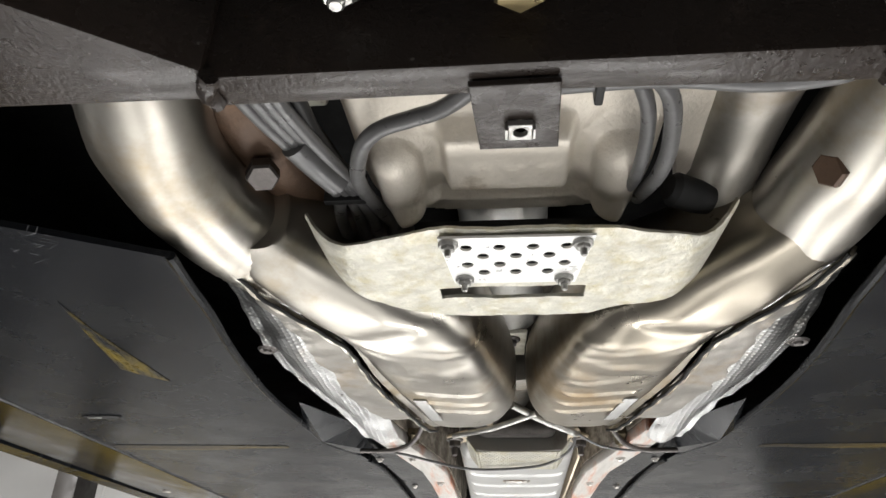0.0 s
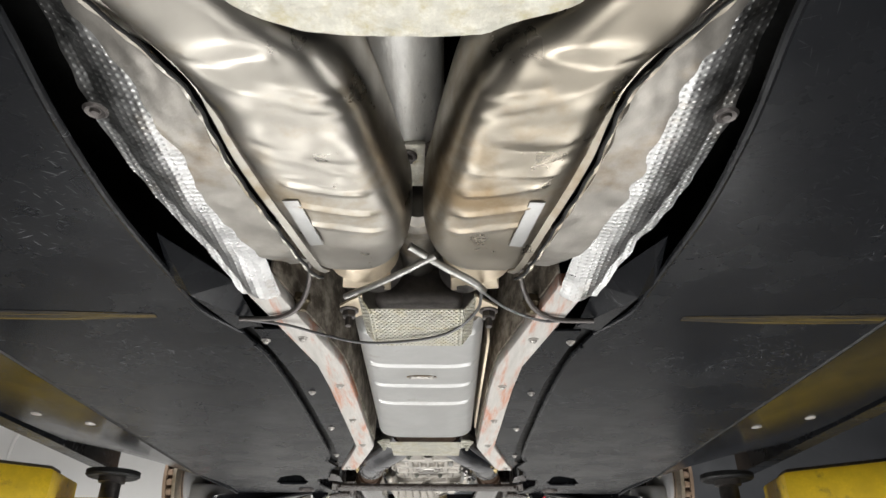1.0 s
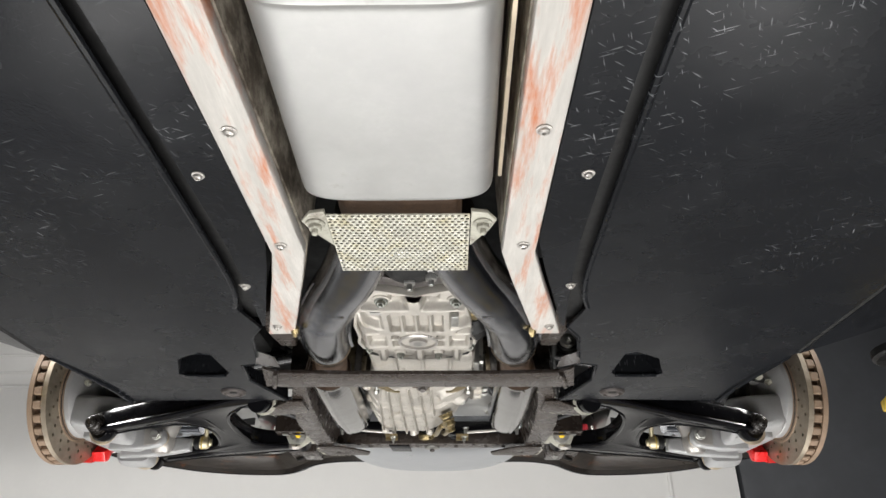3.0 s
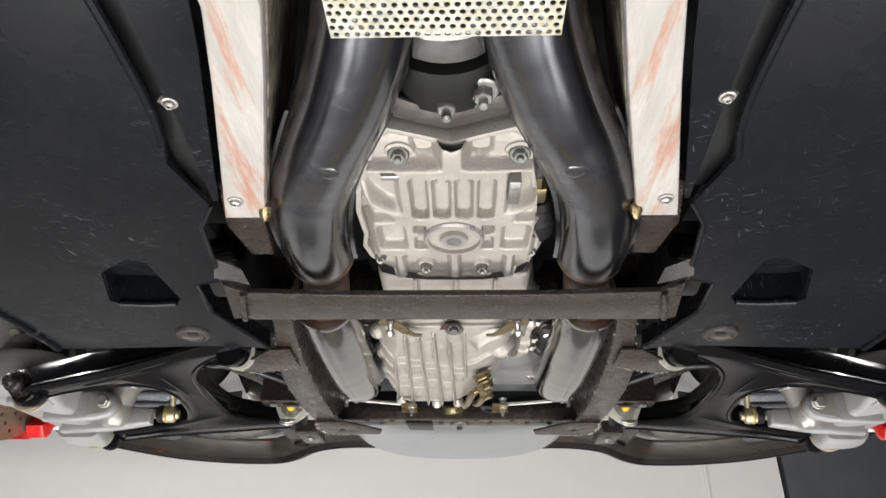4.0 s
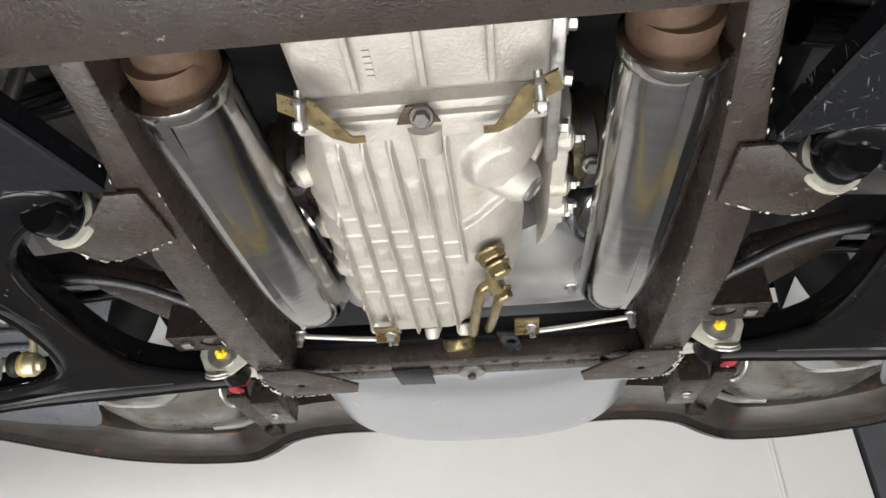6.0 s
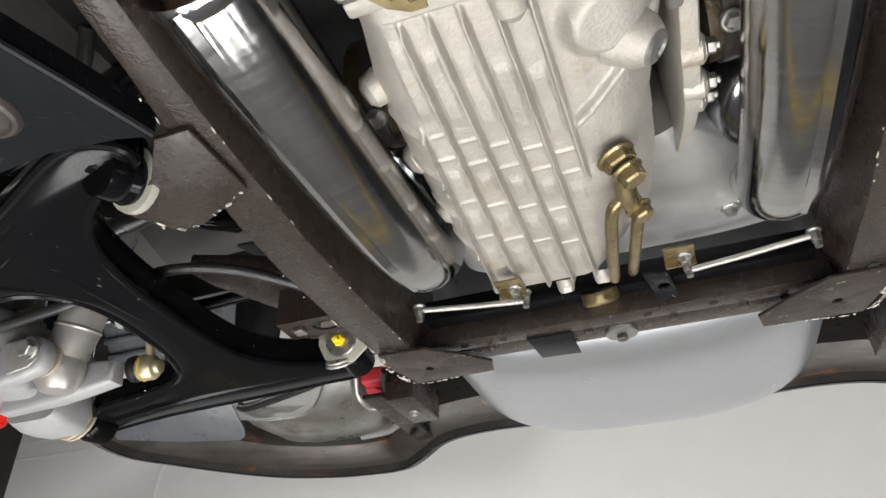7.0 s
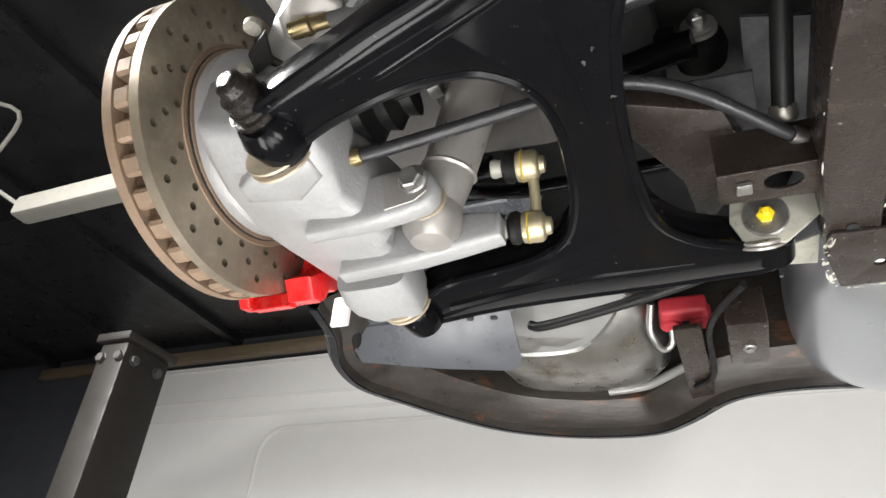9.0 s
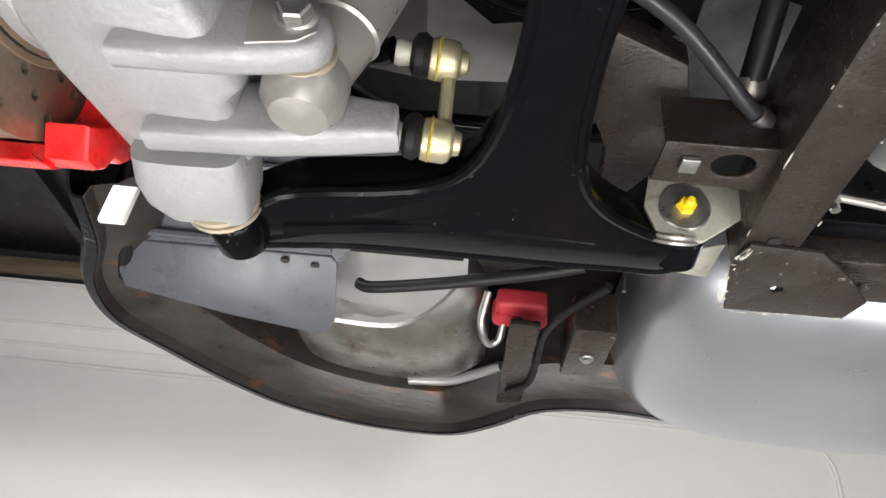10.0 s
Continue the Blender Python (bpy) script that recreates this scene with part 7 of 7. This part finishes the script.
    t = thing("drive_shaft", (s * 0.5, 2.375, 1.80), "black drive shaft with a pleated rubber boot", "drive shaft", "drive shafts")
    part("shaft", tube(B(), [(s * 0.62, 2.352, 1.800), (s * 0.12, 2.352, 1.885)], 0.0115, 18, 1), SHAFTM, t)
    part("outer_boot", lathe(B(), [(0.056 - 0.0042 * k + 0.007 * (k % 2), 0.010 * k) for k in range(10)], (s * 0.672, 2.354, 1.790), (-s, 0, 0.17), 40), RUBBER, t, sharp=20)
    part("boot_clamp", lathe(B(), [(0.0165, 0), (0.0175, 0.002), (0.0165, 0.010)], (s * 0.570, 2.352, 1.8085), (-s, 0, 0.17), 22), BOLT, t)
    part("inner_joint", lathe(B(), [(0.030, 0), (0.046, 0.01), (0.048, 0.06), (0.03, 0.065)], (s * 0.20, 2.352, 1.872), (-s, 0, 0.17), 26), DARKBOLT, t)
    # upper wishbone with its pivot bolt
    t = thing("upper_control_arm", (s * 0.45, 2.40, 1.90), "black upper control arm with pivot bolt", "control arm", "upper control arms")
    part("front_tube", tube(B(), [(s * 0.645, 2.318, 1.936), (s * 0.56, 2.290, 1.918), (s * 0.48, 2.266, 1.900), (s * 0.33, 2.225, 1.890)], [0.017, 0.019, 0.021, 0.020], 16, 1), GLOSS, t)
    part("rear_tube", tube(B(), [(s * 0.645, 2.345, 1.936), (s * 0.52, 2.430, 1.908), (s * 0.43, 2.478, 1.896), (s * 0.330, 2.462, 1.890)], 0.014, 14), GLOSS, t)
    part("web", plate(B(), [(s * x, y) for x, y in ((0.62, 2.335), (0.50, 2.395), (0.435, 2.448), (0.345, 2.452), (0.335, 2.492), (0.45, 2.512), (0.60, 2.40))], 1.902, 1.910, (), 0.002), GLOSS, t)
    o = part("ball_joint", lathe(B(), [(0.010, 0.026), (0.019, 0.018), (0.021, 0.0), (0.017, -0.016)], (s * 0.632, 2.331, 1.922), DOWN, 22), GLOSS, t)
    part("joint_ring", lathe(B(), [(0.020, 0), (0.0225, 0.002), (0.020, 0.005)], (s * 0.636, 2.340, 1.916), (0, 0.5, -1), 22), CREAM, o)
    part("pinch_bolt", hexa(B(), (s * 0.650, 2.298, 1.952), (0.0, -0.6, -0.6), 0.017, 0.012, 0.012), BOLT, t)
    PLACING[:] = []
    # inner wall of the bay, padded black
    bm = box(B(), (min(s * 0.36, s * 0.40), 2.12, 1.90), (max(s * 0.36, s * 0.40), 2.58, 2.02), 0.01)
    single("bay_wall", bm, VOID, "black sealed wall inside the wheel bay", "car body", "", "structure")
    t = thing("bay_bracket", (s * 0.35, 2.36, 1.83), "brown painted steel side plate inside the wheel bay", "bracket", "bay brackets")
    part("plate", rough_up(plate(B(), [(s * x, y) for x, y in ((0.406, 2.388), (0.319, 2.426), (0.297, 2.501), (0.348, 2.592), (0.357, 2.508), (0.399, 2.424))], 1.765, 1.79, (), 0.003), 0.002, 30, s, (0, 0, 1)), BROWN, t)
    part("floor", plate(B(), [(s * x, y) for x, y in ((0.407, 2.459), (0.287, 2.465), (0.282, 2.577), (0.387, 2.522))], 1.840, 1.844, (), 0.001), DULLSHEET, t)
    PLACING[:] = [shift(s * 0.012, 0.052, 0.052)]
    t = thing("wishbone_bush", (s * 0.311, 2.428, 1.886), "black bushing with stacked washers and a steel bolt", "bush", "wishbone bushes")
    part("boot", lathe(B(), [(0.014, 0.008), (0.023, 0.014), (0.027, 0.028), (0.024, 0.046)], (s * 0.311, 2.430, 1.887), (0, 1, -0.15), 24), RUBBER, t)
    part("washer", lathe(B(), [(0.010, 0), (0.0165, 0.001), (0.0165, 0.004), (0.014, 0.005), (0.0185, 0.006), (0.0185, 0.010), (0.0155, 0.012)], (s * 0.311, 2.428, 1.886), (0, 1, -0.15), 24), SHOCK, t)
    part("end_washer", lathe(B(), [(0.0175, 0), (0.0185, 0.002), (0.0175, 0.005)], (s * 0.311, 2.473, 1.880), (0, 1, -0.15), 24), SHOCK, t)
    part("bolt", hexa(B(), (s * 0.311, 2.429, 1.886), (0, -1, 0.15), 0.0165, 0.011, 0.0, 0.003), BOLT, t)
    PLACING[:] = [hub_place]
    # arch over the wheel with its pale flange, upright of the knuckle
    t = thing("wheel_arch", (s * 0.6, 2.4, 2.0), "dark grey wheel arch liner with a white painted wing flange", "wheel arch", "wheel arches")
    ys = [2.10, 2.16, 2.24, 2.34, 2.45, 2.56, 2.64]
    zs = [1.92, 1.975, 2.0, 2.006, 2.006, 2.0, 1.975]
    part("liner", strip(B(), [(s * 0.42, y, z) for y, z in zip(ys, zs)], [(s * 0.765, y, z) for y, z in zip(ys, zs)], 3), LINERM, t, solid=0.004)
    part("flange", tube(B(), [(s * 0.770, y, z - 0.003) for y, z in zip(ys, zs)], 0.0085, 10, 2), WHITEP, t, "white painted flange")
    single("upright", loft(B(), [(s * 0.68, 1.83, 2.300, 0.022, 0.03), (s * 0.682, 1.875, 2.308, 0.034, 0.060), (s * 0.685, 1.89, 2.37, 0.036, 0.072), (s * 0.685, 1.875, 2.43, 0.030, 0.05)], 20, 3.0), KNUCK, "silver painted upright standing above the hub", "wheel carrier", "hub uprights")
    PLACING[:] = []
    single("grey_sheet", plate(B(), [(s * x, y) for x, y in ((0.291, 2.428), (0.218, 2.450), (0.212, 2.615), (0.288, 2.603))], 1.870, 1.874), DULLSHEET, "grey speckled metal panel in the wheel bay", "metal panel", "bay panels")
    PLACING[:] = [hub_place]
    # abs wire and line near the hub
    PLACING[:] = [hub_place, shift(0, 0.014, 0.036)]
    single("sensor_plug", lathe(B(), [(0.008, 0), (0.009, 0.018), (0.007, 0.020), (0.007, 0.034)], (s * 0.652, 2.256, 1.770), (-s, 0.02, 0.15), 14), GOLD, "brass plug on the hub's brake line", "plug", "brake line plugs")
    single("brake_pipe", tube(B(), [(s * 0.620, 2.258, 1.775), (s * 0.562, 2.260, 1.792), (s * 0.519, 2.259, 1.800), (s * 0.477, 2.244, 1.800), (s * 0.442, 2.225, 1.800), (s * 0.40, 2.19, 1.81), (s * 0.36, 2.15, 1.84)], 0.0070, 12), CABLE, "dark flexible brake pipe above the control arm", "brake pipe", "brake pipes")
    t = thing("hub_bracket", (s * 0.66, 2.26, 1.78), "grey cast line bracket with spring clip above the hub", "bracket", "hub brackets")
    bm = plate(B(), [(s * x, y) for x, y in ((0.662, 2.246), (0.642, 2.233), (0.620, 2.231), (0.604, 2.246), (0.608, 2.260), (0.634, 2.279), (0.660, 2.283), (0.668, 2.266))], 1.779, 1.808, (), 0.004)
    part("casting", rough_up(bm, 0.002, 70, s, (0, 0, 1)), SHOCK, t)
    part("clip", tube(B(), [(s * 0.690, 2.258, 1.778), (s * 0.688, 2.280, 1.772), (s * 0.668, 2.294, 1.772), (s * 0.636, 2.288, 1.778), (s * 0.612, 2.268, 1.79)], 0.0042, 10), RUBBER, t)
    for x, y in ((0.676, 2.236), (0.712, 2.276)):
        part("wire_knot", rough_up(lathe(B(), [(0.003, 0), (0.008, 0.004), (0.008, 0.010), (0.003, 0.014)], (s * x, y, 1.770), DOWN, 12), 0.003, 300, x), CREAM, t)
    # black patch standing in for a shaded gap in the knuckle
    part("gap_shade_patch", rough_up(plate(B(), [(s * x, y) for x, y in ((0.672, 2.246), (0.700, 2.262), (0.706, 2.284), (0.684, 2.276))], 1.764, 1.770), 0.002, 200, s), VOID, t)
    part("sensor_lead", tube(B(), [(s * 0.600, 2.255, 1.785), (s * 0.581, 2.239, 1.783), (s * 0.554, 2.216, 1.785), (s * 0.523, 2.197, 1.792), (s * 0.49, 2.18, 1.81), (s * 0.45, 2.15, 1.85)], [0.0065] * 9 + [0.0034] * 22, 8), CABLE, t)
    PLACING[:] = []
    single("brake_line", tube(B(), [(s * 0.262, 2.32, 1.88), (s * 0.268, 2.37, 1.82), (s * 0.273, 2.41, 1.785), (s * 0.276, 2.436, 1.765)], 0.0085, 12), RUBBER, "black rubber sleeve over a brake line in the wheel bay", "brake line", "brake lines")
    single("line_collar", lathe(B(), [(0.006, -0.004), (0.0105, -0.003), (0.011, 0.006), (0.009, 0.010), (0.006, 0.011)], (s * 0.276, 2.438, 1.766), (0, 0.55, -0.6), 16), SHEET, "pale metal collar at the end of a rubber sleeve", "collar", "line collars")
    PLACING[:] = [flap_place]
    # flap and liner behind the wheel
    t = thing("wheel_flap", (s * 0.66, 2.68, 1.72), "dark grey flat plastic flap behind the wheel", "flap", "wheel flaps")
    bm = plate(B(), [(s * x, y) for x, y in ((0.766, 2.672), (0.755, 2.640), (0.556, 2.639), (0.551, 2.645), (0.554, 2.704), (0.559, 2.715), (0.570, 2.720), (0.66, 2.708), (0.762, 2.688))], 1.720, 1.7235, (), 0.001)
    for v in bm.verts:
        v.co.z += 0.010 - 0.60 * (v.co.y - 2.64)
    part("flap", bm, FLAPM, t)
    part("backing", strip(B(), [(s * 0.756, 2.645, 1.730), (s * 0.742, 2.53, 1.836)], [(s * 0.545, 2.645, 1.730), (s * 0.480, 2.53, 1.836)], 2), FLAPM, t, solid=0.003)
    for k in range(6):
        y, z = 2.630 - 0.019 * k, 1.737 + 0.0176 * k
        part("louvre", tube(B(), [(s * 0.744, y, z), (s * 0.66, y + 0.001, z), (s * (0.556 - 0.006 * k), y + 0.002, z)], 0.0048, 8, 1), FLAPM, t)
    part("liner_edge", tube(B(), [(s * 0.775, 2.70, 1.722), (s * 0.752, 2.64, 1.722), (s * 0.735, 2.575, 1.745), (s * 0.735, 2.55, 1.80)], 0.007, 10), RUBBER, t)
    for x, y in ((0.572, 2.648), (0.600, 2.643)):
        part("screw", lathe(B(), [(0.0045, 0), (0.004, 0.002)], (s * x, y, 1.7255), DOWN, 10), DARKBOLT, t)
    PLACING[:] = []
    # tail silencer, hose and red mount
    bm = loft(B(), [(s * 0.560, 1.842, 2.792, 0.095, 0.030), (s * 0.560, 1.840, 2.837, 0.126, 0.054), (s * 0.558, 1.838, 2.917, 0.136, 0.064), (s * 0.552, 1.838, 2.997, 0.130, 0.062), (s * 0.548, 1.842, 3.045, 0.108, 0.050), (s * 0.545, 1.850, 3.078, 0.070, 0.032)], 40, 2.6)
    for v in bm.verts:
        v.co.z += 0.003 * noise.noise(v.co * 28)
    t = thing("tail_silencer", (s * 0.555, 2.90, 1.85), "dull creased steel tail silencer inside the bumper corner", "silencer", "tail silencers")
    part("shell", bm, TAILM, t, sharp=50)
    band = smooth_line([(s * 0.690, 2.864, 1.800), (s * 0.620, 2.864, 1.786), (s * 0.555, 2.860, 1.781), (s * 0.520, 2.848, 1.783), (s * 0.488, 2.818, 1.792), (s * 0.455, 2.774, 1.808)], 6)
    part("shield_edge", strip(B(), band, [p + Vector((0, 0.004, -0.004)) for p in band], 1), BOLT, t, solid=0.0015)
    top = [p + Vector((0, -0.13, 0.035)) for p in band]
    part("shield", strip(B(), top, band, 3), ALUMUF, t, solid=0.0012)
    PLACING[:] = [shift(s * 0.015, 0.065, 0.030)]
    single("rubber_hose", tube(B(), [(s * 0.548, 2.655, 1.722), (s * 0.530, 2.650, 1.716), (s * 0.46, 2.630, 1.716), (s * 0.38, 2.610, 1.722), (s * 0.33, 2.60, 1.73)], 0.0062, 12), RUBBER, "black rubber hose behind the control arm", "hose", "rubber hoses")
    PLACING[:] = [shift(s * 0.017, 0.068, 0.020)]
    t = thing("rubber_mount", (s * 0.37, 2.815, 1.79), "red rubber exhaust mount with a steel hook", "exhaust mount", "rubber mounts")
    part("block", box(B(), (s * 0.372 - 0.030, 2.754, 1.780), (s * 0.372 + 0.030, 2.784, 1.806), 0.006, 3), REDRUB, t)
    for dx in (-0.019, 0.019):
        o = part("lobe", lathe(B(), [(0.007, -0.001), (0.013, 0.0), (0.0145, 0.003), (0.0145, 0.026), (0.012, 0.029)], (s * (0.372 + dx), 2.787, 1.776), UP, 20), REDRUB, t)
        part("eyelet", lathe(B(), [(0.0068, 0), (0.0066, 0.001), (0.002, 0.0012)], (s * (0.372 + dx), 2.787, 1.7765), DOWN, 14), VOID, o)
    part("hook", tube(B(), [(s * 0.412, 2.76, 1.80), (s * 0.418, 2.785, 1.772), (s * 0.408, 2.815, 1.760), (s * 0.394, 2.815, 1.766), (s * 0.390, 2.790, 1.782)], 0.0048, 10), BOLT, t)
    part("bracket", box(B(), (s * 0.365 - 0.016, 2.83, 1.745), (s * 0.365 + 0.016, 2.90, 1.80), 0.002), BROWN, t)
    single("hose_loop", tube(B(), [(s * 0.300, 2.62, 1.735), (s * 0.330, 2.69, 1.742), (s * 0.345, 2.76, 1.750), (s * 0.346, 2.82, 1.748), (s * 0.350, 2.88, 1.742), (s * 0.375, 2.91, 1.74)], 0.0045, 10), RUBBER, "black hose looped beside the red mount", "hose", "hose loops")
    PLACING[:] = [shift(s * 0.007, 0.003, -0.018)]
    t = thing("tail_bracket", (s * 0.31, 2.80, 1.76), "brown painted box bracket with a bolt beside the silencer", "bracket", "tail brackets")
    part("box", box(B(), (s * 0.312 - 0.022, 2.74, 1.752), (s * 0.312 + 0.022, 2.85, 1.80), 0.003), BROWN, t)
    part("bolt", hexa(B(), (s * 0.312, 2.80, 1.752), DOWN, 0.009, 0.006, 0.008), BOLT, t)
    PLACING[:] = []


workshop()
lift_arm(-1)
lift_arm(1)
underbody()
PLACING[:] = [shift(0.007, 0.016, -0.003)]
front_frame()
PLACING[:] = [shift(0.009, 0.005, -0.003)]
engine_front()
PLACING[:] = []
for side in (-1, 1):
    pan_panel(side)
    rail(side)
    PLACING[:] = [shift(0.005, 0.0, 0.0)]
    cat(side)
    PLACING[:] = []
centre_line()
PLACING[:] = [shift(0.002, 0.0, -0.003)]
silencer()
PLACING[:] = []
PLACING[:] = [shift(0.003, 0.004, -0.002)]
y_pipes()
PLACING[:] = []
subframe()
gearbox()
rear_tank()
bumper()
for side in (-1, 1):
    corner(side)
# brown support bolted beside the left elbow, and the bolts on the pipes
t = thing("engine_bracket", (-0.165, 0.35, 1.77), "rusty brown cast engine bracket with a hexagon bolt", "bracket")
part("arm", rough_up(tube(B(), [(-0.186, 0.26, 1.800), (-0.178, 0.34, 1.795), (-0.168, 0.40, 1.792), (-0.150, 0.47, 1.790)], [0.026, 0.030, 0.032, 0.030], 18), 0.003, 40, 2), RUST, t)
part("bolt", hexa(B(), (-0.166, 0.390, 1.757), (0.25, -0.35, -0.9), 0.019, 0.012), DARKBOLT, t)
t = thing("pipe_bolt", (0.165, 0.34, 1.735), "dark rusty plug bolt screwed into the exhaust elbow", "bolt")
part("shank", lathe(B(), [(0.013, -0.02), (0.013, 0.012)], (0.190, 0.378, 1.738), (-0.8, -0.25, -0.4), 18), DARKBOLT, t)
part("head", hexa(B(), (0.181, 0.375, 1.733), (-0.8, -0.25, -0.4), 0.019, 0.010), RUST, t)
t = thing("second_header_pipe", (0.16, 0.35, 1.78), "dull tan header pipe behind the exhaust elbow", "exhaust pipe")
part("pipe", tube(B(), [(0.150, 0.22, 1.805), (0.146, 0.32, 1.795), (0.142, 0.42, 1.788), (0.15, 0.50, 1.770)], 0.028, 22), SHEET, t)
